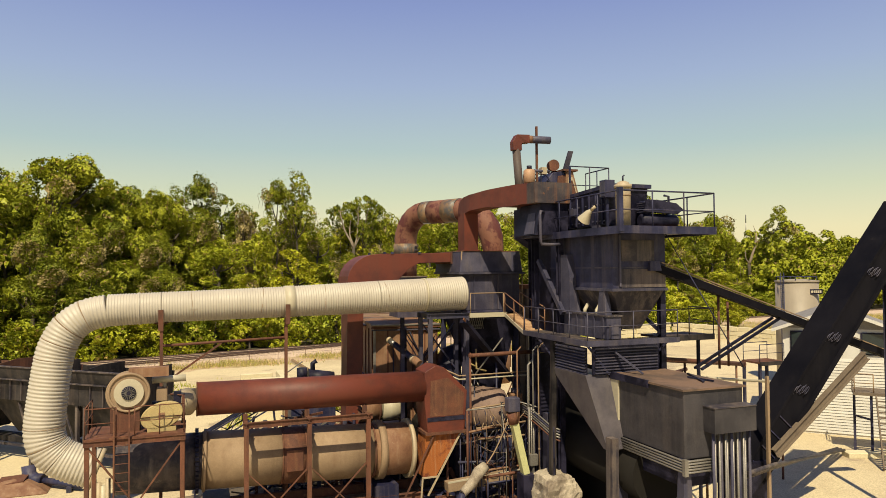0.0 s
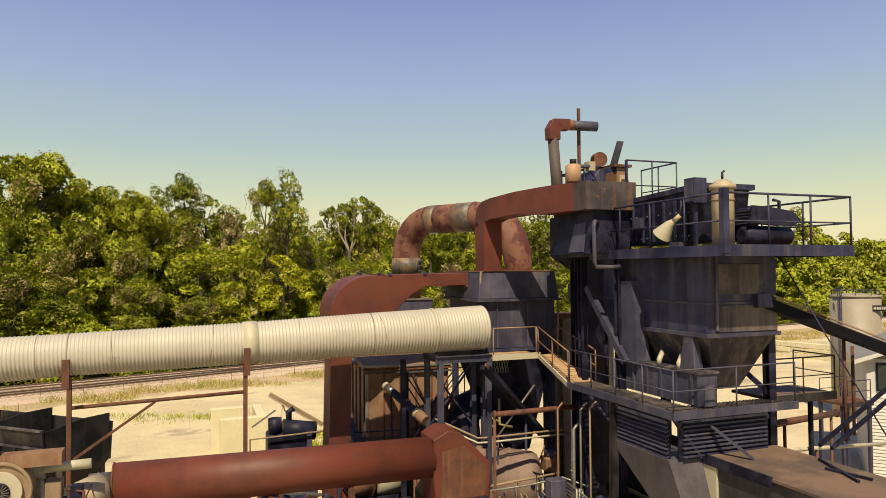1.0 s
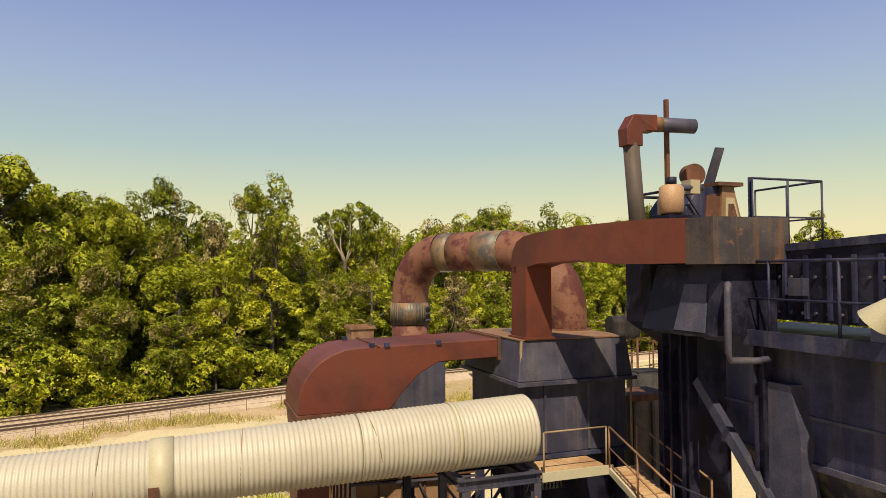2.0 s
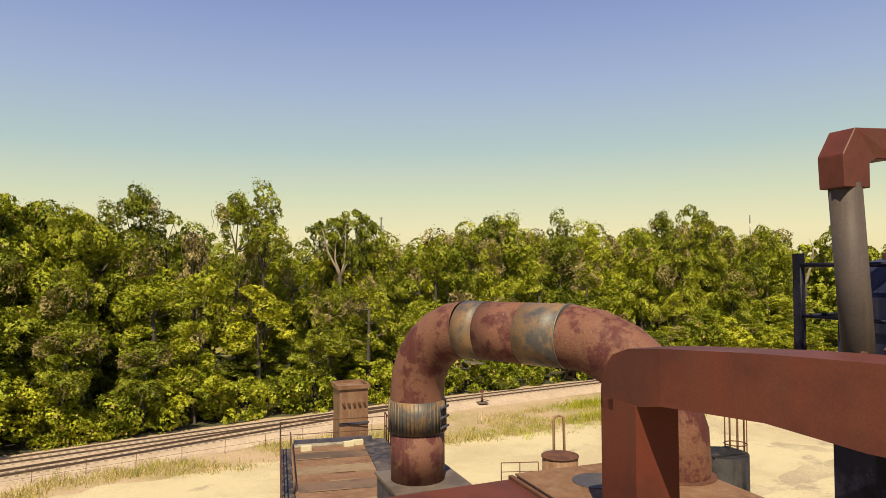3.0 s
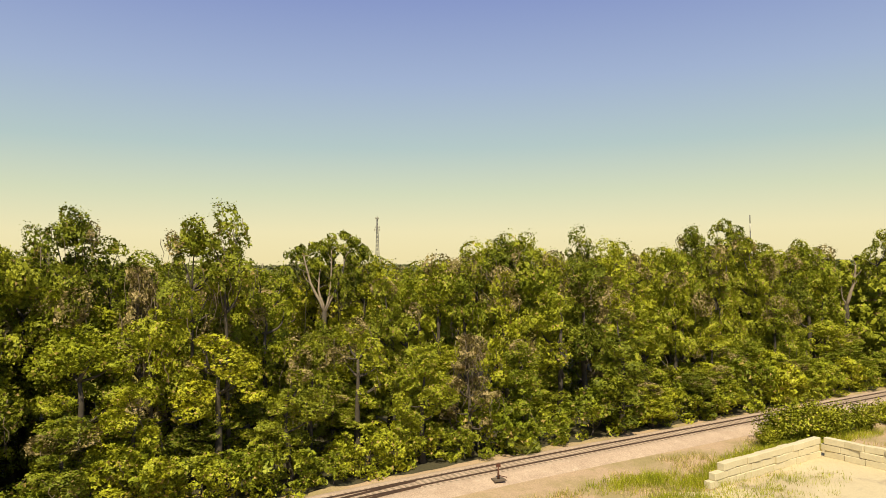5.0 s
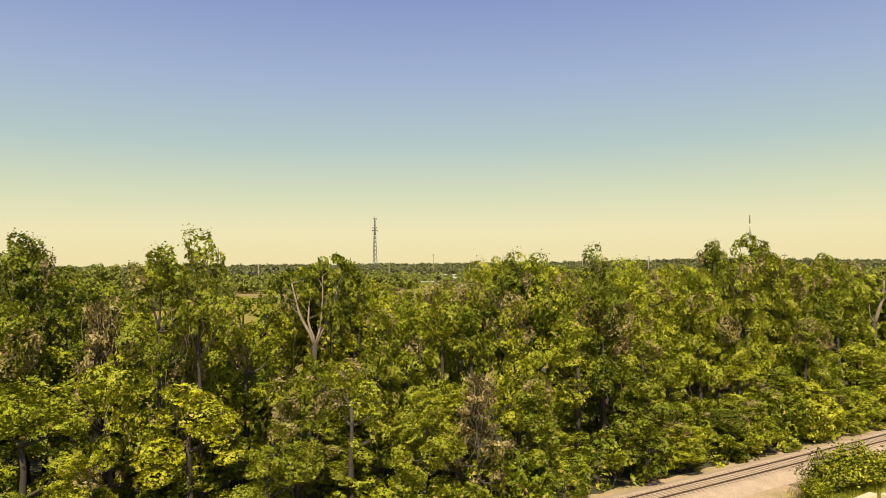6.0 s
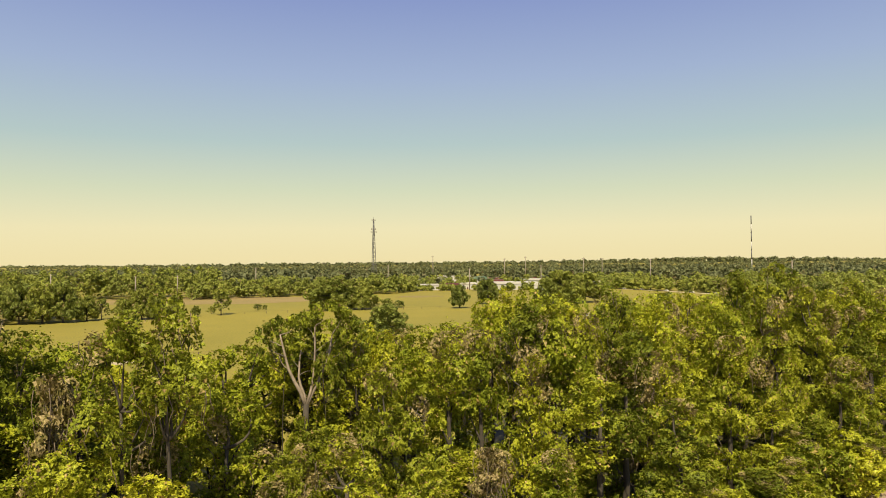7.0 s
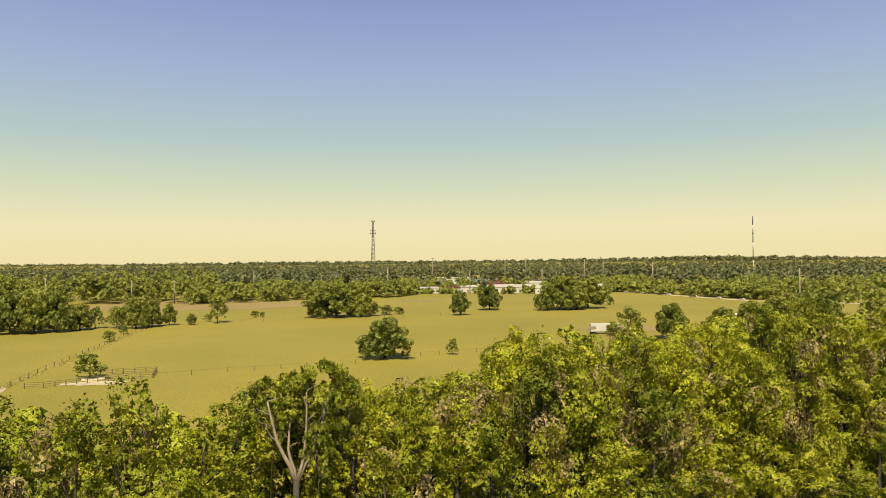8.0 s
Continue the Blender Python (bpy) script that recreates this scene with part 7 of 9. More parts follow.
# storage silo
sx, sy = 29.3, 57.2
o = thing("storage_silo", "pale upright storage silo with a dark sign plate", "silo", (sx, sy, 0), m=Matrix())
part("shell", Shape().tube([(sx, sy, 0), (sx, sy, 8.5)], 1.62, 48), SILO, o)
part("lid", Shape().tube([(sx, sy, 8.5), (sx, sy, 8.62), (sx, sy, 8.75)], [1.68, 1.68, 0.5], 48), SILO, o)
sg = part("sign_plate", Shape().box(sx + 0.25, sx + 1.25, sy - 1.63, sy - 1.55, 7.55, 7.95), BLACK, o)
for k in range(4):
    part("sign_bar", Shape().box(sx + 0.55 + 0.16 * k, sx + 0.66 + 0.16 * k, sy - 1.65, sy - 1.63, 7.65, 7.85), BAND, sg)
part("sign_mark", Shape().disc((sx + 0.4, sy - 1.64, 7.75), (0, 1, 0), 0.1, 0.02, 16), BAND, sg)
for dx_ in (-1.75, -1.5):
    part("ladder_rail", Shape().tube([(sx + dx_, sy - 0.9, 0), (sx + dx_, sy - 0.9, 9.3)], 0.035, 6), DARK, o)
for k in range(26):
    part("ladder_rung", Shape().tube([(sx - 1.75, sy - 0.9, 0.4 + 0.33 * k), (sx - 1.5, sy - 0.9, 0.4 + 0.33 * k)], 0.016, 6), DARK, o)
for k in range(9):
    a = 2 * math.pi * k / 9
    part("roof_post", Shape().tube([(sx + 1.5 * math.cos(a), sy + 1.5 * math.sin(a), 8.55), (sx + 1.5 * math.cos(a), sy + 1.5 * math.sin(a), 8.95)], 0.03, 6), DARK, o)
part("roof_rail", Shape().tube(arc((sx, sy, 8.95), (1.5, 0, 0), (0, 1.5, 0), 0, 360, 24), 0.03, 6, caps=False), DARK, o)

# control building
HOUSE = pose(20.25, 41.3, 0, 0, 0, -27)
GLASS = material("tinted_glass", (0.03, 0.045, 0.05), (0.02, 0.03, 0.035), 0.08, grain=2, bump=0.0)
o = thing("control_house", "white sided control house with a grey gable roof and dark window", "house", (2.8, 3, 0), m=HOUSE)
part("wall", Shape().box(0, 5.6, 0, 6.8, 0, 6.15), WHITE, o)
part("gable", Shape().prism([(0, 6.15), (5.6, 6.15), (2.8, 7.2)], "v", 0, 0.15), ROOF, o)
for x in (-0.6, 6.2):
    part("fascia", Shape().beam((x, -0.52, 6.0), (2.8, -0.52, 7.33), 0.05, 0.18), WHITE, o)
part("roof", Shape().prism([(-0.6, 6.05), (2.8, 7.38), (2.8, 7.24), (-0.55, 5.92)], "v", -0.5, 7.3), ROOF, o)
part("roof", Shape().prism([(6.2, 6.05), (2.8, 7.38), (2.8, 7.24), (6.15, 5.92)], "v", -0.5, 7.3), ROOF, o)
for x0, x1, z0 in ((0.4, 2.95, 4.62), (4.0, 5.2, 4.7)):
    w = part("window", Shape().box(x0, x1, -0.08, 0, z0, 5.98), BLACK, o, "dark tinted picture window")
    part("pane", Shape().box(x0 + 0.07, x1 - 0.07, -0.11, -0.07, z0 + 0.08, 5.9), GLASS, w)
for k in range(26):
    part("siding_board", Shape().hexa([(0, -0.06, 0.15 + 0.165 * k), (5.6, -0.06, 0.15 + 0.165 * k), (5.6, 0, 0.15 + 0.165 * k), (0, 0, 0.15 + 0.165 * k), (0, -0.02, 0.31 + 0.165 * k), (5.6, -0.02, 0.31 + 0.165 * k), (5.6, 0, 0.31 + 0.165 * k), (0, 0, 0.31 + 0.165 * k)]), WHITE, o)
part("vent_box", Shape().box(2.6, 3.1, -0.15, 0, 6.3, 6.6), CREAM, o)
o = thing("porch_deck", "dark timber porch deck on posts before the house", "porch", (2.5, -2.5, 0), m=HOUSE)
part("deck", Shape().box(3.3, 8.0, -4.4, -2.6, 3.1, 3.25), TIMBER, o)
for x, y in ((3.4, -3.2), (4.1, -4.2), (7.8, -4.2), (7.8, -2.8)):
    part("post", Shape().box(x - 0.06, x + 0.06, y - 0.06, y + 0.06, 0, 3.1), DARK, o)
part("cross_rail", Shape().beam((3.4, -3.2, 1.85), (4.1, -4.2, 1.85), 0.06, 0.1), DARK, o)
for k in range(2):
    part("stair_stringer", Shape().beam((4.3 + 1.0 * k, -4.4, 3.1), (4.3 + 1.0 * k, -7.2, 0.1), 0.06, 0.25), TIMBER, o)
for k in range(12):
    part("stair_tread", Shape().box(4.33, 5.27, -4.66 - 0.22 * k, -4.42 - 0.22 * k, 2.86 - 0.235 * k, 2.9 - 0.235 * k), TIMBER, o)
railing(o, [(3.35, -2.7, 3.25), (3.35, -4.3, 3.25), (4.2, -4.3, 3.25)], DRUM, 0.95, 1.3, 0.03)
o = thing("concrete_kerb", "weathered concrete kerb slab in front of the porch", "kerb", (24, 35.6, 0), m=Matrix())
part("slab", Shape().box(20.5, 30.0, 35.2, 35.9, 0, 0.28), BLOCK, o, bevel=0.03)
for x, y, a in ((15.0, 25.5, 0.2), (15.9, 25.9, -0.3)):
    o = thing("stone_block", "grey concrete block lying in the yard", "block", (x, y, 0), m=Matrix())
    part("block", Shape().beam((x - 0.35, y - a, 0.25), (x + 0.35, y + a, 0.25), 0.5, 0.5), BLOCK, o, bevel=0.04)

# wall of big limestone blocks
def block_wall(a, b, courses, name, label, step_end, seed):
    rnd = random.Random(seed)
    ob = thing(name, label, "wall", (*a, 0), kind="structure")
    a, b = Vector(a), Vector(b)
    d = (b - a).normalized()
    n = Vector((-d.y, d.x))
    total = (b - a).length
    for c in range(courses):
        s = step_end * c - 0.3 * (c % 2)
        while s < total - 0.3:
            l = min(1.75 + rnd.uniform(-0.12, 0.12), total - s)
            p, q = a + d * (s + 0.012), a + d * (s + l - 0.012)
            off, skew = n * rnd.uniform(-0.07, 0.07), n * rnd.uniform(-0.04, 0.04)
            z, tip = 0.3 + 0.605 * c, rnd.uniform(-0.022, 0.022)
            part("block", Shape().beam((*(p + off - skew), z - tip), (*(q + off + skew), z + tip), rnd.uniform(0.58, 0.66), rnd.uniform(0.55, 0.595)), BLOCK, ob, bevel=0.03)
            s += l
block_wall((49.5, 79.9), (65.6, 83.6), 3, "block_wall_long", "wall of stacked cream limestone blocks", 0.85, 1)
block_wall((66.2, 83.3), (70.5, 64.0), 3, "block_wall_side", "stacked cream limestone block wall turning back", 0.0, 2)

# wire fence on the verge
o = thing("wire_fence", "thin wire fence with rusty steel posts along the verge", "fence", (0, 70, 0))
pts = []
for k in range(24):
    u = -50 + 3.1 * k
    p = Vector((u, track_v(u) - 6.2, 0))
    pts.append(p)
    part("fence_post", Shape().tube([p, p + Vector((0.03 * (k % 3), 0, 1.15))], 0.022, 6), RUST, o)
for z in (0.55, 1.08):
    part("wire", Shape().tube([p + Vector((0, 0, z)) for p in pts], 0.012, 4), DARK, o)

# grass, weeds and stones
def tufts(name, spots, mat, label, seed, blades=9, height=0.5, spread=0.25, width=0.05):
    rng = np.random.default_rng(seed)
    sp = np.repeat(np.array(spots), blades, axis=0)
    n = len(sp)
    base = np.stack([sp[:, 0] + rng.normal(size=n) * spread, sp[:, 1] + rng.normal(size=n) * spread, np.zeros(n)], axis=1)
    h = height * sp[:, 2] * rng.uniform(0.5, 1.3, size=n)
    lean = rng.normal(size=(n, 2)) * 0.35
    tip = base + np.stack([lean[:, 0] * h, lean[:, 1] * h, h], axis=1)
    ang = rng.uniform(0, 6.28, size=n)
    side = np.stack([np.cos(ang), np.sin(ang), np.zeros(n)], axis=1) * (width * sp[:, 2] * rng.uniform(0.6, 1.4, size=n))[:, None]
    v = np.stack([base - side, base + side, tip + side * 0.3, tip - side * 0.3], axis=1).reshape(-1, 3)
    ob = new(name, quads_mesh(name, v, mat))
    return tagged(ob, label, "grass", kind="stuff")


def poly_mesh(name, v, mat, corners):
    """Loose faces of that many corners each, straight from an array of vertices."""
    me = bpy.data.meshes.new(name)
    k = len(v) // corners
    me.vertices.add(len(v))
    me.vertices.foreach_set("co", v.astype(np.float32).ravel())
    me.loops.add(len(v))
    me.loops.foreach_set("vertex_index", np.arange(len(v), dtype=np.int32))
    me.polygons.add(k)
    me.polygons.foreach_set("loop_start", np.arange(0, corners * k, corners, dtype=np.int32))
    me.polygons.foreach_set("loop_total", np.full(k, corners, dtype=np.int32))
    me.update(calc_edges=True)
    me.materials.append(mat)
    return me


def quads_mesh(name, v, mat):
    return poly_mesh(name, v, mat, 4)


def leaf_mesh(name, v, mat):
    return poly_mesh(name, v, mat, 3)


rnd = random.Random(31)
spots = []
for k in range(6500):
    u = rnd.uniform(-60, 130)
    edge = float(np.interp(u, [p[0] for p in yard_edge], [p[1] for p in yard_edge]))
    v = rnd.uniform(edge - 0.6, track_v(u) - 3.6)
    if noise.noise(Vector((u * 0.16, v * 0.3, 4))) + 0.5 * noise.noise(Vector((u * 0.7, v * 0.7, 9))) - 0.10 * max(0.0, v - track_v(u) + 9) > 0.0:
        p = to_world(u, v)
        spots.append((p.x, p.y, rnd.uniform(0.5, 1.4)))
tufts("verge_grass", spots, GRASS, "tall dry yellow-green grass on the verge", 1, 16, 0.40, 0.42, 0.022)
spots = []
for cx, cy, r, n in ((-1.5, 62.5, 3.0, 40), (1.5, 61.5, 2.5, 35), (4.0, 60.5, 2.0, 25), (2.6, 45.5, 0.9, 14), (3.0, 47.0, 0.9, 14), (7.8, 49.0, 1.6, 110), (8.2, 52.0, 1.5, 90), (46, 78, 3, 220), (52, 77.5, 4, 160), (58, 79, 3, 90), (40, 77, 3, 120), (33, 76, 3, 90)):
    for k in range(n):
        p = to_world(cx + rnd.gauss(0, r * 0.6), cy + rnd.gauss(0, r * 0.4))
        spots.append((p.x, p.y, rnd.uniform(0.3, 1.0) * (1.5 if r < 2 else 1.0)))
tufts("yard_weeds", spots, LEAF, "green weeds and low brush in the yard", 2, 12, 0.32, 0.3, 0.025)
spots = []
for cx, cy, r, n in ((45.5, 83.0, 3.0, 240), (50.5, 81.2, 2.6, 220), (44, 78, 3.0, 140), (56, 83.8, 2.6, 200), (61, 85.6, 2.6, 200), (66, 87.0, 3.0, 240), (73, 87.8, 3.5, 240)):
    for k in range(n):
        p = to_world(cx + rnd.gauss(0, r * 0.7), cy + rnd.gauss(0, r * 0.22))
        spots.append((p.x, p.y, rnd.uniform(0.4, 1.2)))
tufts("tall_weeds", spots, LEAF_LIGHT, "tall green weeds beside the stone wall", 3, 14, 0.62, 0.3, 0.02)
# ---- trees ----
def unit(v):
    return v / (np.linalg.norm(v, axis=1)[:, None] + 1e-9)


def leaf_cloud(rng, blobs, per_blob, size, drape=1.0, under=112):
    """Leaf sprays on the bumpy outside of billowing bunches, over a closer layer of broad inner leaves."""
    cs, ns, ss, ds = [], [], [], []
    for c, r in blobs:
        c, a = np.array(c), rng.uniform(0, 6.28)
        w1, w2, w3 = rng.uniform(0.75, 1.3), rng.uniform(0.7, 1.1), rng.uniform(0.6, 1.05) * drape
        turn = np.array([[math.cos(a) * w1, math.sin(a) * w1, 0], [-math.sin(a) * w2, math.cos(a) * w2, 0], [rng.normal() * 0.2, rng.normal() * 0.2, w3]])
        bumps = unit(rng.normal(size=(max(7, int(14 * r)), 3)) + np.array([0, 0, 0.25]))
        tall = rng.uniform(0.75, 1.2, size=len(bumps))
        def swell(d):
            k = (d @ bumps.T).argmax(axis=1)
            return 0.64 + 0.38 * tall[k] * np.clip(((d * bumps[k]).sum(axis=1) - 0.70) / 0.26, 0, 1) ** 0.8, k
        n = max(12, int(per_blob * r * r))
        d = unit(rng.normal(size=(n, 3)) + np.array([0, 0, 0.3]))
        f, k = swell(d)
        f = f * np.where(rng.random(n) < 0.13, rng.uniform(0.95, 1.34, size=n), rng.uniform(0.84, 1.05, size=n))
        face = unit(d * 0.6 + unit(d - 0.75 * bumps[k]) * 0.65 + np.array([0, 0, 0.1]))
        cs.append(c + (d * (r * f)[:, None]) @ turn), ns.append(unit(face + rng.normal(size=d.shape) * 0.45)), ss.append(rng.uniform(0.55, 1.45, size=n) * size), ds.append(unit(d * 0.7 + face * 0.6))
        q = max(10, int(under * r * r))
        d = unit(rng.normal(size=(q, 3)))
        cs.append(c + (d * (r * 0.88 * swell(d)[0])[:, None]) @ turn), ns.append(unit(d + rng.normal(size=d.shape) * 0.35)), ss.append(rng.uniform(1.6, 2.8, size=q) * size), ds.append(unit(d + np.array([0, 0, -0.1])))
    return np.concatenate(cs), np.concatenate(ns), np.concatenate(ss), np.concatenate(ds)


def leaf_arrays(rng, c, n, s):
    """Three-cornered leaves, three vertices each."""
    t = np.cross(n, rng.normal(size=n.shape))
    t /= np.linalg.norm(t, axis=1)[:, None] + 1e-9
    b = np.cross(n, t)
    s = s[:, None]
    v = np.stack([c + t * s * 0.68, c - t * s * 0.42 + b * s * 0.52 + n * s * 0.1, c - t * s * 0.42 - b * s * 0.52 - n * s * 0.1], axis=1)
    return v.reshape(-1, 3)


def soft_normals(me, rng, d):
    """Lets each spray take the light much as its bunch does."""
    n = d + rng.normal(size=d.shape) * 0.36
    n /= np.linalg.norm(n, axis=1)[:, None]
    me.normals_split_custom_set_from_vertices(np.repeat(n, 3, axis=0).tolist())


def crown_blobs(rng, h, spread, low, count, size, dome=False):
    """Round bunches through an uneven crown between low*h and h."""
    res, tiers = [], rng.uniform(0, 6.28)
    for k in range(count):
        f = rng.beta(1.25, 1.05)
        z = h * (low + (0.97 - low) * f)
        prof = (0.62 + 0.38 * math.sin(math.pi * min(1, f * 1.15 + 0.1))) * (1 if f < 0.75 else 1 - 0.75 * ((f - 0.75) / 0.25) ** 1.6)
        if dome:
            prof = math.sqrt(max(0.05, 1 - ((f - 0.3) / 0.74) ** 2))
        a = rng.uniform(0, 2 * math.pi)
        lobes = 1 + 0.28 * math.sin(2 * a + tiers + 3 * f) + 0.18 * math.sin(5 * a + 7 * f)
        r = spread * prof * lobes * math.sqrt(rng.uniform(0.25, 1.0))
        res.append(((r * math.cos(a), r * math.sin(a), z), size * rng.uniform(0.45, 1.3)))
    return res


def limb(rng, sh, p, d, length, r, n=5):
    pts, rad = [Vector(p)], [r]
    d = Vector(d).normalized()
    for k in range(n):
        d = (d + Vector(rng.normal(size=3)) * 0.22 + Vector((0, 0, 0.08))).normalized()
        pts.append(pts[-1] + d * length / n)
        rad.append(r * (1 - 0.8 * (k + 1) / n))
    sh.tube(pts, rad, 6)
    return pts


def tree_proto(seed, h, spread, low, count, per_blob, leaf, mat, label, bark=None, bunch=1.15, limbs=7, trunk_r=0.022, name="tree", vines=0, dome=False, dead=0, drape=1.0, under=112):
    rng = np.random.default_rng(seed)
    ob = thing(name, label, "tree", (0, 0, 0), m=Matrix.Translation((0, 0, -200)))
    sh = Shape()
    pts, rad, p = [], [], Vector((0, 0, -0.3))
    lean = Vector((rng.uniform(-0.05, 0.05), rng.uniform(-0.05, 0.05), 1))
    for k in range(7):
        pts.append(p.copy())
        rad.append(h * trunk_r * (1 - 0.11 * k) * (1.35 if k == 0 else 1))
        p = p + lean * h * 0.125 + Vector((rng.uniform(-0.12, 0.12), rng.uniform(-0.12, 0.12), 0))
    sh.tube(pts, rad, 8)
    blobs = crown_blobs(rng, h, spread, low, count, bunch, dome)
    for k in range(limbs):
        b = Vector(blobs[k % len(blobs)][0])
        s = min(pts[2:], key=lambda q: (q - b).length + 2.5 * max(0.0, q.z - b.z + 1.0))
        bow = Vector((rng.normal() * 0.25, rng.normal() * 0.25, -0.12 * (b - s).length))
        line = [s.lerp(b, f) + bow * math.sin(math.pi * f) for f in (0, 0.2, 0.4, 0.6, 0.8, 1.0)]
        sh.tube(line, [h * trunk_r * q for q in (0.42, 0.36, 0.3, 0.23, 0.16, 0.08)], 6)
    part("trunk", sh, bark or BARK, ob)
    blobs.sort(key=lambda b: -math.hypot(b[0][0], b[0][1]) - 0.4 * b[0][2])
    withered, green = blobs[1:1 + 2 * dead:2], blobs[:1] + blobs[2:2 + 2 * dead:2] + blobs[1 + 2 * dead:]
    def leaves(part_name, some, per, size, leaf_mat, lab=""):
        c, n, s, d = leaf_cloud(rng, some, per, size, drape, under)
        made = new(part_name, leaf_mesh(part_name, leaf_arrays(rng, c, n, s), leaf_mat))
        soft_normals(made.data, rng, d)
        made.parent = ob
        tagged(made, lab)
    leaves("crown", green, per_blob, leaf, mat)
    if withered:
        leaves("withered_foliage", withered, per_blob * 0.55, leaf * 0.9, LEAF_DRY, "withered grey-brown foliage and vines")
    if vines:
        hang = Shape()
        for k in range(vines):
            (bx_, by_, bz_), r = blobs[int(rng.integers(len(blobs)))]
            a = rng.uniform(0, 6.28)
            p = Vector((bx_ + r * 1.02 * math.cos(a), by_ + r * 1.02 * math.sin(a), bz_ + rng.uniform(-0.3, 0.5)))
            pts = [p]
            for j in range(4):
                pts.append(pts[-1] + Vector((rng.normal() * 0.16, rng.normal() * 0.16, -rng.uniform(0.25, 0.75))))
            hang.tube(pts, [0.035, 0.03, 0.028, 0.02, 0.008], 3)
        part("vines", hang, VINE, ob, "dry grey-brown hanging vines")
    return ob


PLACED = set()


def put(proto, x, y, scale, turn, z=0.0, label=""):
    """The first call moves the tree itself, later ones its copies."""
    if proto.name in PLACED:
        o = copy_thing(proto, pose(x, y, z, 0, 0, turn))
    else:
        o = proto
        o.matrix_basis = pose(x, y, z, 0, 0, turn)
        PLACED.add(proto.name)
    o.scale = (scale[0], scale[0], scale[1])
    if label:
        tagged(o, label)
    return o


TREE_LABELS = ["dense green forest tree hung with vines beside the railway", "leafy broad green tree in dense woodland", "dark green oak with thick uneven foliage", "yellow-green tree with loose light foliage"]
MIXED = (LEAF, LEAF_DARK, LEAF, LEAF, LEAF, LEAF_DARK, LEAF)
# inner trees take more light leaves: their sunlit tops put into the colour
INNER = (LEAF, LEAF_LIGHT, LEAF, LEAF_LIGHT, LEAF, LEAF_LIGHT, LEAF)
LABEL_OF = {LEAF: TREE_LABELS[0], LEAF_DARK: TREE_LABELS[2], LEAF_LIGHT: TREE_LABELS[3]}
fronts = [tree_proto(20 + k, 16.0, 2.3 + 0.25 * (k % 4), 0.03 + 0.03 * (k % 3), 31 + 2 * (k % 4), 165, 0.127, MIXED[k], LABEL_OF[MIXED[k]], bunch=1.34, limbs=10, vines=(10, 30, 0, 20, 45, 0, 25)[k], dead=(1, 3, 0, 1, 5, 1, 3)[k], drape=1.1) for k in range(7)]
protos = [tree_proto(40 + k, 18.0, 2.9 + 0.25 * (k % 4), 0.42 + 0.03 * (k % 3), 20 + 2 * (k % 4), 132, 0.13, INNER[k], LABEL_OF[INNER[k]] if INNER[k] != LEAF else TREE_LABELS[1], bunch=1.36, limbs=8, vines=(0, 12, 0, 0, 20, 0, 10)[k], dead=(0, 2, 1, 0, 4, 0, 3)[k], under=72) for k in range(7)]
drys = [tree_proto(60 + k, 13.0, 2.0, 0.2, 26, 110, 0.12, LEAF_DRY, "thin tree smothered in dry brown vines", limbs=22, bunch=0.9, vines=90) for k in range(2)]
talls = [tree_proto(70 + k, 21.0, 1.9 + 0.5 * k, 0.66 - 0.02 * k, 20 + 6 * k, 220, 0.12, LEAF_DARK, "tall slender tree with a sparse clumped crown", limbs=10, trunk_r=0.011, bunch=1.0, vines=24, dead=k, drape=1.15) for k in range(3)]
tops = [tree_proto(75, 21.0, 3.6, 0.76, 30, 200, 0.12, LEAF_DARK, "high leafy crown spreading over dead pale limbs", limbs=14, trunk_r=0.004, bunch=0.72)]
shrubs = [tree_proto(80 + k, 3.0, 1.5, 0.05, 14, 230, 0.098, (LEAF, LEAF_LIGHT, LEAF)[k], "bright yellow-green shrub at the wood's edge", bunch=0.75, limbs=4, name="shrub") for k in range(3)]
broads = [tree_proto(90 + k, 12.0, 5.3, 0.13, 78, 46, 0.25, LEAF_FAR, "lone broad-crowned oak standing in the pasture", bunch=1.5, limbs=12, trunk_r=0.03, dome=True, drape=1.2, under=52) for k in range(2)]
thins = [tree_proto(94 + k, 12.0, 4.0, 0.14, 48, 60, 0.22, LEAF_FAR, "thin open-crowned tree standing in the pasture", bunch=0.95, limbs=24, trunk_r=0.02, dome=True, drape=1.6, under=60) for k in range(2)]
oaks = [tree_proto(100 + k, 20.0, 6.8, 0.10, 100, 90, 0.15, LEAF_DARK, "huge spreading oak with deep green billowing foliage", bunch=1.5, limbs=14, trunk_r=0.03) for k in range(2)]

rnd = random.Random(11)
BACK = [(-130, 128), (-60, 130), (-12, 133), (12, 146), (40, 184), (80, 250), (130, 330)]
plan = []
u = -95.0
while u < 190:
    d = 6.0
    while d < 190:
        uu, dd = u + rnd.uniform(-1.9, 1.9), d + rnd.uniform(-1.7, 1.7)
        p = to_world(uu, track_v(uu) + dd)
        limit = float(np.interp(p.x, [b[0] for b in BACK], [b[1] for b in BACK]))
        if p.y < limit + rnd.uniform(-4, 3) and abs(p.x + 2) < 0.66 * p.y + 12:
            plan.append((uu, dd, p.x, p.y, limit))
        d += 4.9 + d * 0.012
    u += 5.7
near, rest = [], []
for q in plan:
    (near if -22 < q[0] < 112 and q[1] < 52 else rest).append(q)
near.sort(key=lambda q: q[1])
rest += near[175:]
near = near[:175]


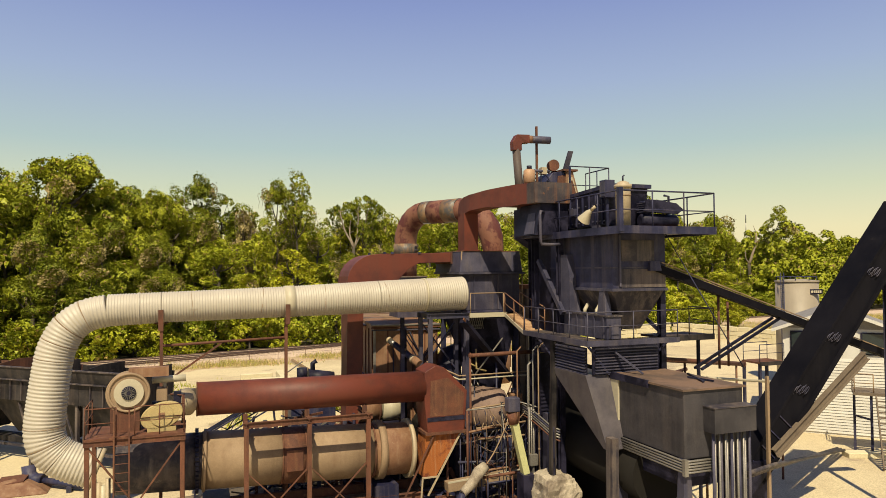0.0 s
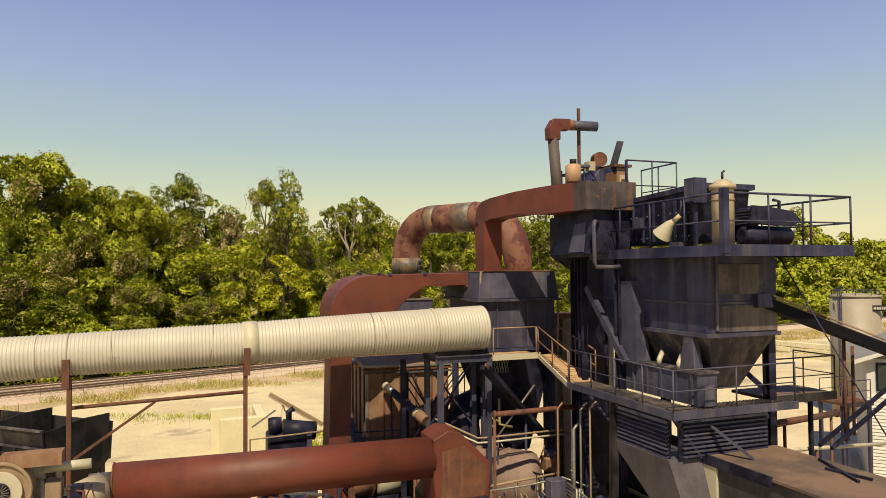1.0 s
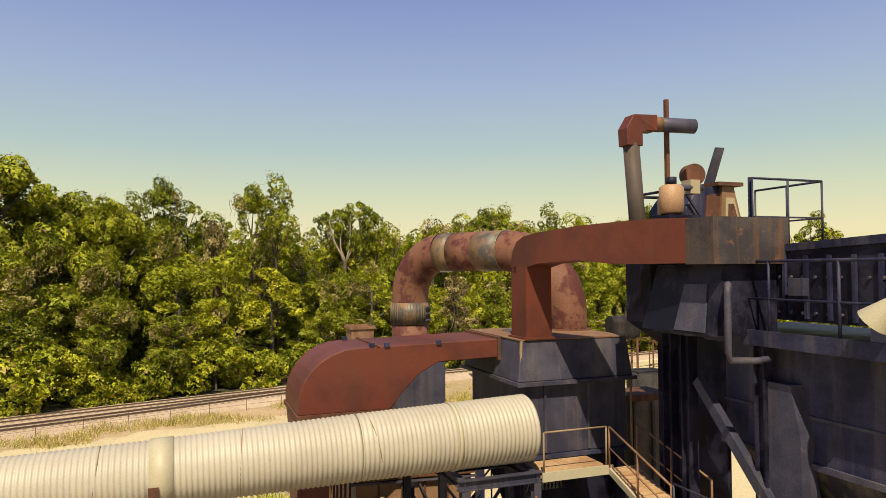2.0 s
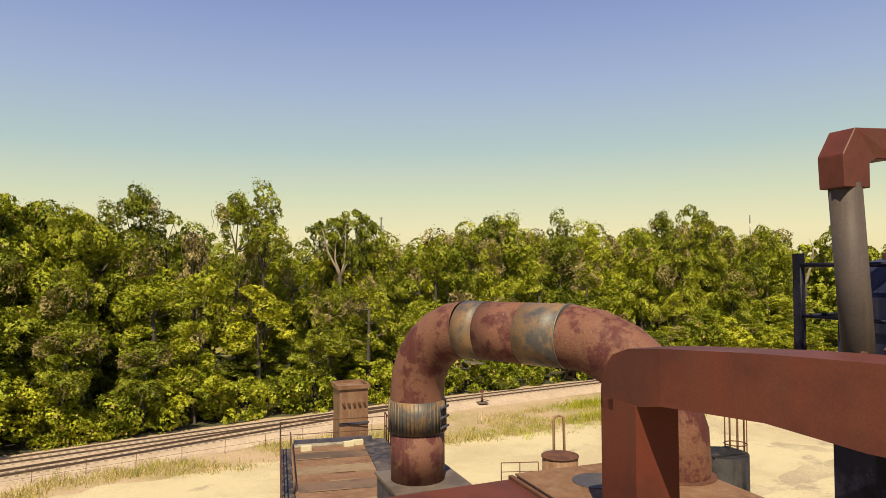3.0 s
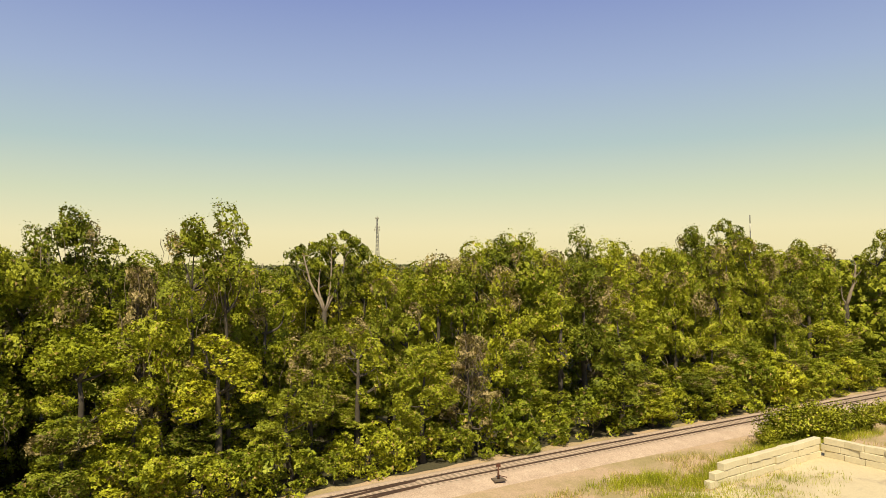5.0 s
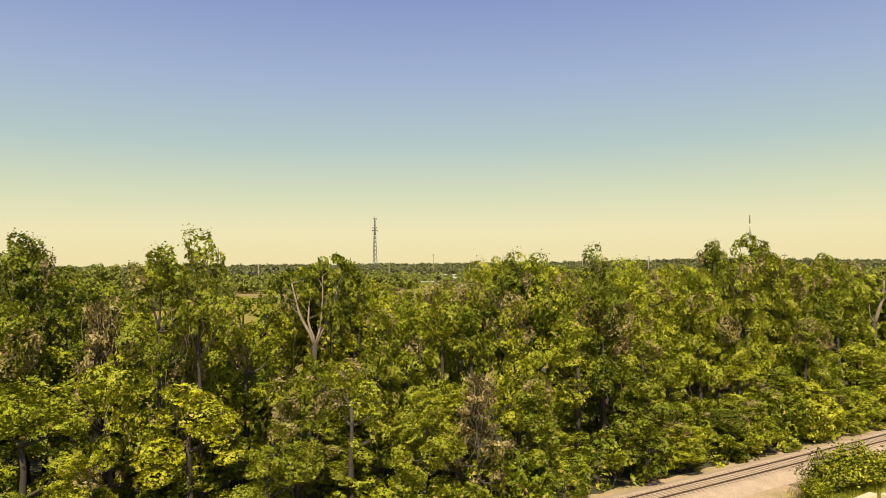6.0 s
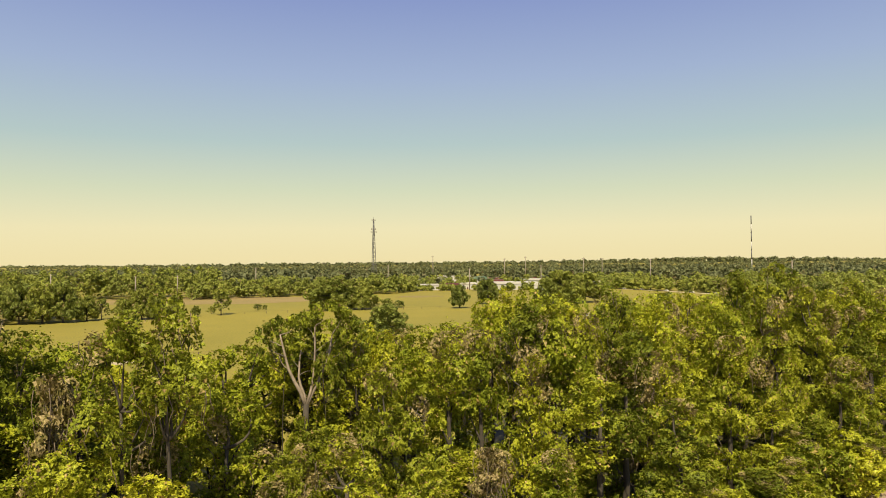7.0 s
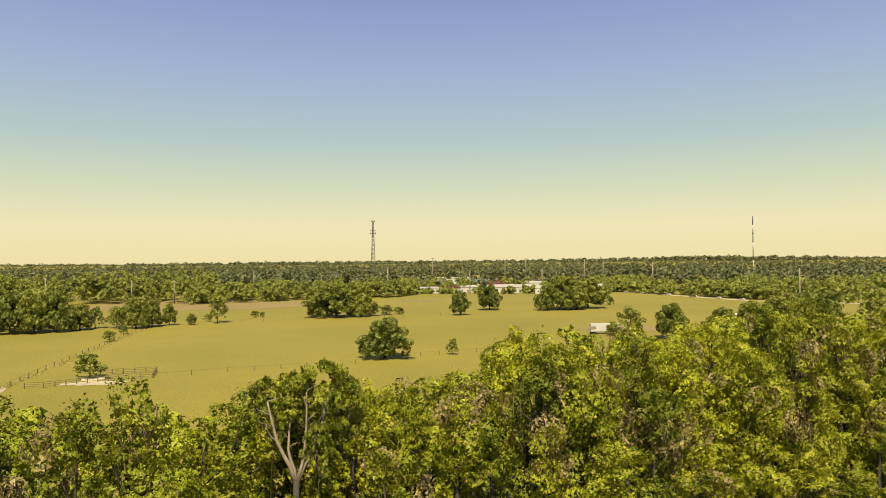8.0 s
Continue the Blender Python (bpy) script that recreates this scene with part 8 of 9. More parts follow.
CANOPY_X = (-60, -40, -30, -20, -10, 0, 10, 20, 30, 40, 50, 80, 120)
CANOPY_H = (20.5, 18.3, 17.6, 16.4, 17.2, 18.3, 21.8, 23.0, 23.6, 23.4, 23.0, 24.0, 25.0)


def height_at(uu, dd, x, y, limit):
    """The canopy rises from the wood's front, and falls again towards the pasture behind."""
    top = float(np.interp(x, CANOPY_X, CANOPY_H))
    if x < -25:
        top = min(top, max(12.0, 19.5 - (y - 108) * 0.3))
    elif x < 2:
        top = min(top, max(11.0, 19.0 - (y - 118) * 0.22))
    else:
        top = min(top, 24.5 - (y - 128) * 0.08)
    h = 1.1 * top * (1.0 - abs(rnd.gauss(0, 0.13)))
    edge = float(np.interp(dd, (4, 9, 15), (0.50, 0.68, 1.0) if uu < 55 else (0.2, 0.34, 0.85)))
    h = max(3.0, h * edge)
    if -18.5 < x < -11 and y < 111.5:
        h = min(h, 11.2 + rnd.uniform(-1.5, 1.0))
    if abs((x + 2.1) / (y - 33.0) - 0.584) < 0.035 and y < 158:
        h = min(h, 6.5)
    return h


# shaded openings in the wood's front
GAPS = (-9.0, 4.0, 13.0, 25.0, 34.5, 48.0, 61.0, 79.0)
for q in near:
    h = height_at(*q)
    kinds = fronts if q[1] < 18.5 else protos
    pr = drys[rnd.randrange(2)] if rnd.random() < 0.07 else kinds[rnd.randrange(7)]
    # dark-leaved trees at the left front stand in for deep shade between crowns
    if q[2] < -6 and pr in fronts and int(-q[2] * 7) % 6 < 5:
        pr = fronts[5 if int(q[3] * 3) % 2 else 1]
    turn = rnd.uniform(0, 360)
    wide = rnd.uniform(0.85, 1.15) * (0.75 + h / 60)
    if q[1] < 13 and any(abs(q[0] - g) < 1.7 for g in GAPS):
        if q[1] < 9 and any(abs(q[0] - g) < 1.2 for g in GAPS):
            continue
        pr = protos[int(q[0]) % 7] if q[1] > 9 else pr
    put(pr, q[2], q[3], (wide, h / (16.0 if pr in fronts else 18.0 if pr in protos else 13.0)), turn)

# low dark growth inside the openings
for g in GAPS:
    for k in range(3):
        p = to_world(g + 1.6 * (k - 1), track_v(g) + 10.5 + 1.5 * k)
        put(fronts[2 if k % 2 else 5], p.x, p.y, (0.75, 0.38 + 0.05 * k), g * 40 + 90 * k)

# taller and dead trees that stand out
for x, y, h, w, k in ((-47, 86, 24.0, 1.25, 0), (-57, 82, 23.0, 1.3, 1), (-37.5, 90.5, 19.5, 0.85, 1), (-44, 93, 21.0, 1.0, 0), (-62, 90, 22, 1.2, 1)):
    put(oaks[k], x, y, (w, h / 20.0), x * 11 % 360)
for x, y, h, k in ((-20.0, 95.4, 23.8, 0), (-22.6, 95.0, 22.6, 1), (-34.6, 97.8, 23.7, 1), (-38.0, 98.5, 22.2, 0), (-31.5, 99, 21.4, 2), (-45, 98, 22.5, 2), (41.5, 142.5, 25.4, 2), (37.8, 144, 24.2, 1), (44.6, 144.5, 24.6, 2),
                   (8.5, 121, 22.3, 0), (5.5, 119, 21.5, 1), (16.6, 128.6, 23.4, 0), (62, 158, 22.5, 1), (78, 160, 24.5, 2)):
    put(talls[k], x, y, (1.05, (h - 0.7) / 21.0), x * 17 % 360)


put(tops[0], -13.4, 113.2, (1.0, 1.07), 40)
put(tops[0], -12.6, 110.6, (0.5, 0.86), 250)
put(tops[0], -17.0, 113.4, (0.75, 1.0), 190)
put(tops[0], -15.2, 114.5, (0.8, 1.02), 320)
put(tops[0], -10.9, 113.0, (0.75, 1.0), 110)
put(fronts[2], -14.9, 109.2, (0.5, 0.82), 25)
put(fronts[5], -13.4, 109.6, (0.45, 0.66), 205)
put(protos[1], -15.6, 117.0, (1.1, 1.05), 70)
put(protos[4], -11.8, 116.0, (1.0, 1.0), 170)


def dead_tree(x, y, fork, trunk_r, limbs, label):
    """A bare trunk up to its fork, and limbs given by where they end, from the fork."""
    rng = np.random.default_rng(int(x * 10) % 97 + 3)
    ob = thing("dead_tree", label, "tree", (x, y, 0), m=Matrix())
    pts = [Vector((x + rng.normal() * 0.08 * (k > 0) , y, fork * k / 6 - 0.2 * (k == 0))) for k in range(7)]
    part("trunk", Shape().tube(pts, [trunk_r * (1.25 - 0.07 * k) for k in range(7)], 9), BARK, ob)
    for dx, dy, dz, r in limbs:
        sh = Shape()
        q, a, b = [], pts[-1], pts[-1] + Vector((dx, dy, dz))
        for k in range(7):
            f = k / 6
            q.append(a.lerp(b, f) + Vector((math.copysign(0.35, dx) * math.sin(math.pi * f) + rng.normal() * 0.07 * (0 < k < 6), 0, 0)) - Vector((0, 0, 0.3 if k == 0 else 0)))
        sh.tube(q, [r * (1 - 0.11 * k) for k in range(7)], 7)
        for j in (3, 4, 5, 6):
            d = Vector((rng.normal(), rng.normal() * 0.6, 0.9)).normalized()
            limb(rng, sh, q[j], d, dz * rng.uniform(0.12, 0.3), r * 0.3, 4)
        part("limb", sh, SNAG, ob, "bleached bare limb")
    return ob


dead_tree(-14.4, 110.1, 13.4, 0.27, ((-2.3, 0.6, 5.8, 0.19), (1.9, 2.0, 5.5, 0.17), (-0.6, 1.0, 4.4, 0.15), (0.6, 1.0, 6.4, 0.14)), "dead forked tree with bleached bare trunk and branches")
dead_tree(70.4, 158.6, 10.6, 0.42, ((1.8, 0, 7.0, 0.36), (-0.8, 0, 3.0, 0.15)), "pale bare leaning trunk at the wood's edge")
dead_tree(40.8, 143.0, 14.5, 0.33, ((-1.2, 0, 4.5, 0.2), (0.9, 0.5, 5.6, 0.25)), "pale branching bare trunk among green trees")

# shrubs along the wood's foot
u = -40.0
while u < 140:
    dd = 4.6 + rnd.uniform(-0.6, 1.4)
    p = to_world(u, track_v(u) + dd)
    s = rnd.choice((0.8, 1.1, 1.4, 1.8)) * rnd.uniform(0.8, 1.15)
    put(shrubs[rnd.randrange(3)], p.x, p.y + 0.5 * s, (s * 1.15, s), rnd.uniform(0, 360))
    u += rnd.uniform(0.9, 1.7) * (0.5 + s)
def feather_bush(seed):
    """A bush of many thin upright stems set with tiny leaves."""
    rng = np.random.default_rng(seed)
    ob = thing("bush", "feathery light green bush on the verge of the yard", "bush", (0, 0, 0), m=Matrix.Translation((0, 0, -200)))
    sh, cs = Shape(), []
    for k in range(46):
        a, out, h = rng.uniform(0, 6.28), rng.uniform(0.2, 1.5), rng.uniform(1.1, 2.7)
        end = np.array([out * math.cos(a), out * math.sin(a), h * (1 - 0.2 * out)])
        line = [Vector((end[0] * f ** 1.4, end[1] * f ** 1.4, end[2] * f)) for f in (0, 0.35, 0.7, 1.0)]
        sh.tube(line, [0.012, 0.009, 0.006, 0.003], 4)
        f = rng.uniform(0.15, 1.0, size=(150, 1))
        cs.append(np.concatenate([end[:2] * f ** 1.4, end[2] * f], axis=1) + rng.normal(size=(150, 3)) * 0.15)
    part("stem_clump", sh, BARK, ob)
    c = np.concatenate(cs)
    n = unit(rng.normal(size=c.shape) + np.array([0, 0, 0.5]))
    made = new("foliage", leaf_mesh("foliage", leaf_arrays(rng, c, n, rng.uniform(0.06, 0.13, size=len(c))), LEAF_LIGHT))
    soft_normals(made.data, rng, unit(c * np.array([1, 1, 0.5])))
    made.parent = ob
    return ob


bushes = [feather_bush(300 + k) for k in range(2)]
for uu, vv, size in ((66.3, 88.4, 1.5), (69.0, 88.5, 1.8), (72.3, 88.4, 1.6), (75.2, 88.8, 1.1), (78.2, 88.9, 1.35), (84, 90.5, 1.2), (63.5, 87.4, 0.9)):
    p = to_world(uu, vv)
    put(bushes[int(uu) % 2], p.x, p.y, (size * 1.2, size), uu * 31 % 360)


def mass(name, items, seed, blobs, per_blob, leaf, mat, label):
    """Many trees that nobody would count, as one mesh of leaf clumps."""
    rng = np.random.default_rng(seed)
    allb = []
    for x, y, h, w in items:
        for (bx_, by_, bz_), r in crown_blobs(rng, h, w, 0.12, blobs, w * 0.42):
            allb.append(((x + bx_, y + by_, bz_), r))
    c = np.array([b[0] for b in allb])
    r = np.array([b[1] for b in allb])
    c, r = np.repeat(c, per_blob, axis=0), np.repeat(r, per_blob)
    d = rng.normal(size=c.shape)
    d /= np.linalg.norm(d, axis=1)[:, None]
    d[:, 2] = np.where(d[:, 2] < -0.3, -d[:, 2] * 0.6, d[:, 2])
    p = c + d * (r * rng.uniform(0.78, 1.06, size=len(r)))[:, None]
    n = d + rng.normal(size=d.shape) * 0.32 + np.array([0, 0, 0.2])
    n /= np.linalg.norm(n, axis=1)[:, None]
    v = leaf_arrays(rng, p, n, rng.uniform(0.65, 1.35, size=len(r)) * leaf)
    me = leaf_mesh(name, v, mat)
    soft_normals(me, rng, d)
    return tagged(new(name, me), label, "woods", kind="stuff")


mass("woodland", [(q[2], q[3], height_at(*q), rnd.uniform(2.8, 4.0)) for q in rest], 5, 18, 56, 0.62, LEAF_DARK, "dense green woodland behind the railway")

# pasture trees: place, height, width, and whether the crown is thin
for x, y, h, w, thin in ((-19, 271, 12.0, 14.3, 0), (-56, 430, 17.5, 25, 0), (-68, 440, 11, 13, 0), (-43, 433, 12, 14, 0), (11, 436, 13.0, 9.9, 0), (30, 473, 15.0, 15.3, 0), (75, 471, 19.7, 23, 0), (91, 480, 18.5, 23, 0), (64, 466, 15.5, 14, 0), (83, 474, 17, 18, 0),
                         (-111, 402, 13.3, 10.2, 1), (-121, 394, 5.2, 5.0, 0), (-118, 409, 4.0, 4.0, 1), (-101, 435, 3.7, 4.3, 1), (-97, 435, 3.1, 3.1, 1), (-128, 324, 4.4, 4.4, 1), (-135, 352, 3.4, 3.9, 1),
                         (-200, 352, 18, 16, 0), (-214, 350, 18, 17, 0), (-228, 352, 17, 17, 0), (-185, 356, 17.6, 15, 0), (-177, 360, 17.9, 15, 0), (-170, 364, 17.6, 15, 0), (-163, 371, 11.6, 11.6, 0), (-160, 379, 9.7, 7.9, 1), (-152, 383, 9.3, 8.0, 1),
                         (-140, 376, 14.1, 11.8, 0), (-136, 384, 12.6, 10.7, 0), (-131, 392, 10.4, 6.9, 0), (-147, 374, 10, 7, 1), (-30, 444, 5.5, 7, 1), (-38, 441, 5.0, 7, 1), (-23, 447, 4.2, 6, 1),
                         (-93, 238, 6.5, 8.1, 1), (2, 277, 5.0, 4.0, 1), (112, 508, 5.9, 5.2, 1), (196, 590, 7, 7, 1), (74, 331, 10.5, 10.1, 1), (66, 325, 5.0, 5.5, 0), (85, 314, 13.0, 13.0, 0), (106, 316, 11, 12, 0), (118, 322, 13, 13, 0), (134, 330, 14, 14, 0), (150, 340, 15, 15, 0), (166, 352, 15, 15, 0)):
    put((thins if thin else broads)[int(x + y) % 2], x, y, (w / (8.6 if thin else 12.0), h / 12.4), x * 13 % 360)

rng0 = random.Random(21)
items = []
# grove of the pasture's corner, dark wood behind it, and the trees along the town's edge
for k in range(40):
    items.append((-178 - rng0.uniform(0, 120), 366 + rng0.uniform(0, 34), rng0.uniform(12, 18), rng0.uniform(4.5, 7)))
for k in range(150):
    x = rng0.uniform(-420, -172)
    items.append((x, 560 + 0.1 * (x + 300) + rng0.uniform(0, 70), rng0.uniform(16, 24), rng0.uniform(4.5, 7)))
for k in range(130):
    x = rng0.uniform(-185, -20)
    items.append((x, 555 + 0.5 * (x + 180) + rng0.uniform(0, 60), rng0.uniform(7, 16), rng0.uniform(4, 7.5)))
for k in range(80):
    f = rng0.random()
    items.append((157 + 75 * f + rng0.uniform(-4, 10), 712 - 165 * f + rng0.uniform(-4, 10), rng0.uniform(8, 12), rng0.uniform(4, 6.5)))
for k in range(190):
    x = rng0.uniform(165, 470)
    items.append((x, 540 - 0.25 * (x - 230) + rng0.uniform(8, 150) + (0 if x > 215 else 130), rng0.uniform(9, 16), rng0.uniform(5, 8)))
for k in range(70):
    items.append((rng0.uniform(175, 420), rng0.uniform(330, 430), rng0.uniform(11, 17), rng0.uniform(5, 8)))
for k in range(60):
    items.append((rng0.uniform(-60, 190), rng0.uniform(712, 800), rng0.uniform(7, 13), rng0.uniform(4, 7)))
for k in range(46):
    x = rng0.uniform(-30, 165)
    items.append((x, 668 + rng0.uniform(0, 16) + abs(x - 60) * 0.08, rng0.uniform(3.5, 7.5), rng0.uniform(2.2, 4.5)))
mass("tree_groves", items, 6, 14, 34, 1.15, LEAF_FAR, "groves of dark green trees round the pasture")
items = []
for k in range(4600):
    y = 740 + 2900 * rng0.random() ** 1.7
    x = rng0.uniform(-0.78, 0.78) * y
    if -80 < x < 200 and y < 1000 and rng0.random() < 0.8:
        continue
    items.append((x, y, 13 + 4 * noise.noise(Vector((x * 0.011, y * 0.004, 3))) + rng0.uniform(-3, 4) + max(0, y - 2000) * 0.004, rng0.uniform(5, 10) * (1 + y / 4000)))
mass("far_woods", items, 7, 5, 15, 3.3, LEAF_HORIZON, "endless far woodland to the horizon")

items = []
for k in range(640):
    x = -3300 + 6600 * (k + rng0.random()) / 640
    items.append((x, 3750 + rng0.uniform(-120, 250), 23 + 5 * noise.noise(Vector((x * 0.0009, 5, 1))) + (13 * math.exp(-((x - 1500) / 800) ** 2)) + rng0.uniform(-1.5, 1.5), rng0.uniform(22, 34)))
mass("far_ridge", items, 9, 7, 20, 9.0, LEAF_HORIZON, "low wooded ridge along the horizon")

# bare strips and worn ground in the pasture
STRIP = material("dead_grass_strip", (0.40, 0.29, 0.10), (0.33, 0.26, 0.07), 0.95, grain=0.08, third=(0.25, 0.20, 0.06), wear=0.4, fine=1.2, bump=0.4, edge=0.2)
def field_patch(outline, mat, z, label):
    bm = bmesh.new()
    f = bm.faces.new([bm.verts.new((*p, z)) for p in outline])
    bm.normal_update()
    if f.normal.z < 0:
        f.normal_flip()
    bmesh.ops.triangulate(bm, faces=bm.faces)
    me = bpy.data.meshes.new("field_patch")
    bm.to_mesh(me)
    bm.free()
    me.materials.append(mat)
    tagged(new("field_patch", me), label, "ground", kind="structure")
field_patch(ragged([(-250, 505), (-200, 498), (-137, 496), (-100, 512), (-60, 560), (-110, 590), (-190, 600), (-250, 590), (-250, 505)], 4.0, 6.0, 3), STRIP, 0.05, "strip of dead brown grass before the far wood")
field_patch(ragged([(-32, 566), (-12, 560), (5, 572), (-2, 590), (-28, 588), (-32, 566)], 3.0, 4.0, 4), STRIP, 0.06, "brown worn patch of pasture")
field_patch(ragged([(60, 340), (90, 342), (98, 362), (72, 372), (58, 356), (60, 340)], 2.0, 3.0, 5), STRIP, 0.06, "brown worn ground behind the trailer")
field_patch(ragged([(-96, 229), (-83, 229), (-80, 235), (-90, 235.5), (-97, 232), (-96, 229)], 0.9, 1.2, 6), LIMEROCK, 0.06, "bare pale sand beside the corral")
field_patch(ragged([(-110, 215), (-104, 218), (-107, 227), (-112, 226), (-110, 215)], 0.9, 1.2, 7), LIMEROCK, 0.06, "bare pale sand by the corral gate")
# overgrown ditch across the pasture
ditch = []
rnd = random.Random(64)
for a, b in (((-134, 371), (-126, 325)), ((-126, 325), (-119, 287)), ((-119, 287), (-111, 245)), ((-111, 245), (-107, 222))):
    for k in range(60):
        f = rnd.random()
        ditch.append((a[0] + (b[0] - a[0]) * f + rnd.gauss(0, 0.5), a[1] + (b[1] - a[1]) * f, rnd.uniform(0.5, 1.6)))
tufts("ditch_growth", ditch, GRASS, "tall weeds along an overgrown ditch in the pasture", 12, 9, 0.36, 0.5, 0.05)


# palmetto at the wood's foot
pm = thing("palmetto", "pale green palmetto with fan leaves beside the track", "palm", (5.6, 101.8, 0), m=Matrix())
rng = np.random.default_rng(9)
for k in range(13):
    a = 2 * math.pi * k / 13 + rng.uniform(-0.2, 0.2)
    lift = rng.uniform(0.35, 1.2)
    d = Vector((math.cos(a), math.sin(a), lift)).normalized()
    root, tip = Vector((5.6, 101.8, 0.3)), Vector((5.6, 101.8, 0.3)) + d * rng.uniform(1.0, 1.5)
    sh = Shape()
    sh.tube([root, tip], 0.025, 5)
    side = d.cross(Vector((0, 0, 1))).normalized()
    up = side.cross(d)
    for j in range(13):
        b = radians(-75 + 12.5 * j)
        e = tip + (d * math.cos(b) + side * math.sin(b)) * 0.85 - Vector((0, 0, 0.22 * abs(math.sin(b)) + 0.12))
        m_ = tip.lerp(e, 0.45)
        w = (d * -math.sin(b) + side * math.cos(b)) * 0.05
        vs = [sh.bm.verts.new(q) for q in (tip, m_ + w, e, m_ - w)]
        sh.bm.faces.new(vs)
    part("fan_leaf", sh, PALM, pm)
# far things: pasture fences, town, masts and poles
def far_building(x, y, w, d, h, roof_h, label, wall, roof_mat, turn=0.0):
    m = pose(x, y, 0, 0, 0, turn)
    ob = thing("far_building", label, "building", (0, 0, 0), group="town buildings", m=m)
    part("wall", Shape().box(-w / 2, w / 2, -d / 2, d / 2, 0, h), wall, ob)
    part("roof", Shape().prism([(-w / 2 - 0.5, h), (w / 2 + 0.5, h), (w / 2 - roof_h, h + roof_h), (-w / 2 + roof_h, h + roof_h)], "v", -d / 2 - 0.5, d / 2 + 0.5), roof_mat, ob)
    n = max(2, int(w / 5))
    for k in range(n):
        c = -w / 2 + w * (k + 0.5) / n
        part("window", Shape().box(c - 0.55, c + 0.55, -d / 2 - 0.08, -d / 2, 1.3, 2.5), DARK_GREY, ob)
    part("door", Shape().box(-0.6, 0.6, -d / 2 - 0.1, -d / 2, 0, 2.2), RUST, ob)
    return ob


GREEN = material("green_roof_sheet", (0.22, 0.34, 0.20), (0.18, 0.28, 0.17), 0.6, grain=1)
REDROOF = material("red_roof_sheet", (0.22, 0.07, 0.06), (0.17, 0.05, 0.05), 0.6, grain=1)
for x, y, w, d, h, r, lab, wm, rm, t in (
        (-8, 700, 20, 12, 4.5, 1.2, "low white town building", WHITE, PALE_ROOF, 4), (14, 694, 14, 10, 5.0, 1.5, "white house with a red roof", WHITE, REDROOF, -8),
        (62, 692, 24, 14, 5.5, 2.0, "long white shop building with a pale roof", WHITE, PALE_ROOF, 6), (96, 676, 17, 13, 5.0, 2.0, "white hall with a pale hipped roof", WHITE, PALE_ROOF, -4),
        (45, 760, 16, 14, 8.0, 3.0, "pale building with a green roof", WHITE, GREEN, 0), (0, 900, 30, 14, 9.0, 1.0, "tall white far building", WHITE, PALE_ROOF, 3),
        (80, 800, 60, 14, 7.0, 2.0, "long dark-red roofed far building", RUST_TAN, REDROOF, 5), (158, 706, 18, 10, 5.0, 2.0, "white far house with a pale roof", WHITE, PALE_ROOF, 10),
        (127, 352, 15, 9, 4.0, 1.8, "white shed with a pale roof near trees", WHITE, PALE_ROOF, -40), (182, 385, 14, 9, 4.5, 1.6, "pale house among the trees", WHITE, PALE_ROOF, 12),
        (-84, 860, 18, 10, 6, 1.0, "low white far building by the mast", WHITE, PALE_ROOF, 0), (-310, 1050, 16, 10, 6, 1, "small white far house", WHITE, PALE_ROOF, 0), (30, 930, 40, 12, 8, 1, "pale far roofs of the town", WHITE, PALE_ROOF, -3),
        (-22, 720, 12, 9, 4.5, 1.4, "small white house at the town's edge", WHITE, PALE_ROOF, 14), (30, 715, 16, 10, 4.8, 1.6, "white house with a pale roof", WHITE, PALE_ROOF, -10), (82, 705, 16, 12, 5.2, 1.8, "long white shed with a pale roof", WHITE, PALE_ROOF, 2),
        (112, 690, 18, 12, 5.0, 1.8, "white house with a pale hipped roof", WHITE, PALE_ROOF, 9), (58, 735, 18, 12, 6.5, 2.0, "pale house with a red roof", WHITE, REDROOF, -6), (134, 700, 14, 10, 4.6, 1.6, "small pale house by the road", WHITE, PALE_ROOF, -12),
        (100, 760, 24, 12, 7.0, 1.5, "pale two-storey town building", WHITE, PALE_ROOF, 4)):
    far_building(x, y, w, d, h, r, lab, wm, rm, t)

o = thing("box_trailer", "white box trailer parked in the pasture", "trailer", (0, 0, 0), m=pose(65, 333, 0, 0, 0, -3))
part("box", Shape().box(-6.1, 5.6, -1.3, 1.3, 1.1, 4.2), WHITE, o, bevel=0.05)
part("chassis", Shape().box(-5.9, 5.5, -0.6, 0.6, 0.85, 1.2), DARK, o)
for k in range(4):
    part("wheel", Shape().disc((-5.6 + 1.25 * (k // 2), -1.05 if k % 2 else 1.05, 0.5), (0, 1, 0), 0.5, 0.35, 20), BLACK, o)
part("landing_leg", Shape().box(4.2, 4.35, -0.5, 0.5, 0, 0.9), DARK, o)
part("sign_panel", Shape().box(-6.5, -4.0, -1.34, -1.3, 2.0, 3.2), SILO, o)

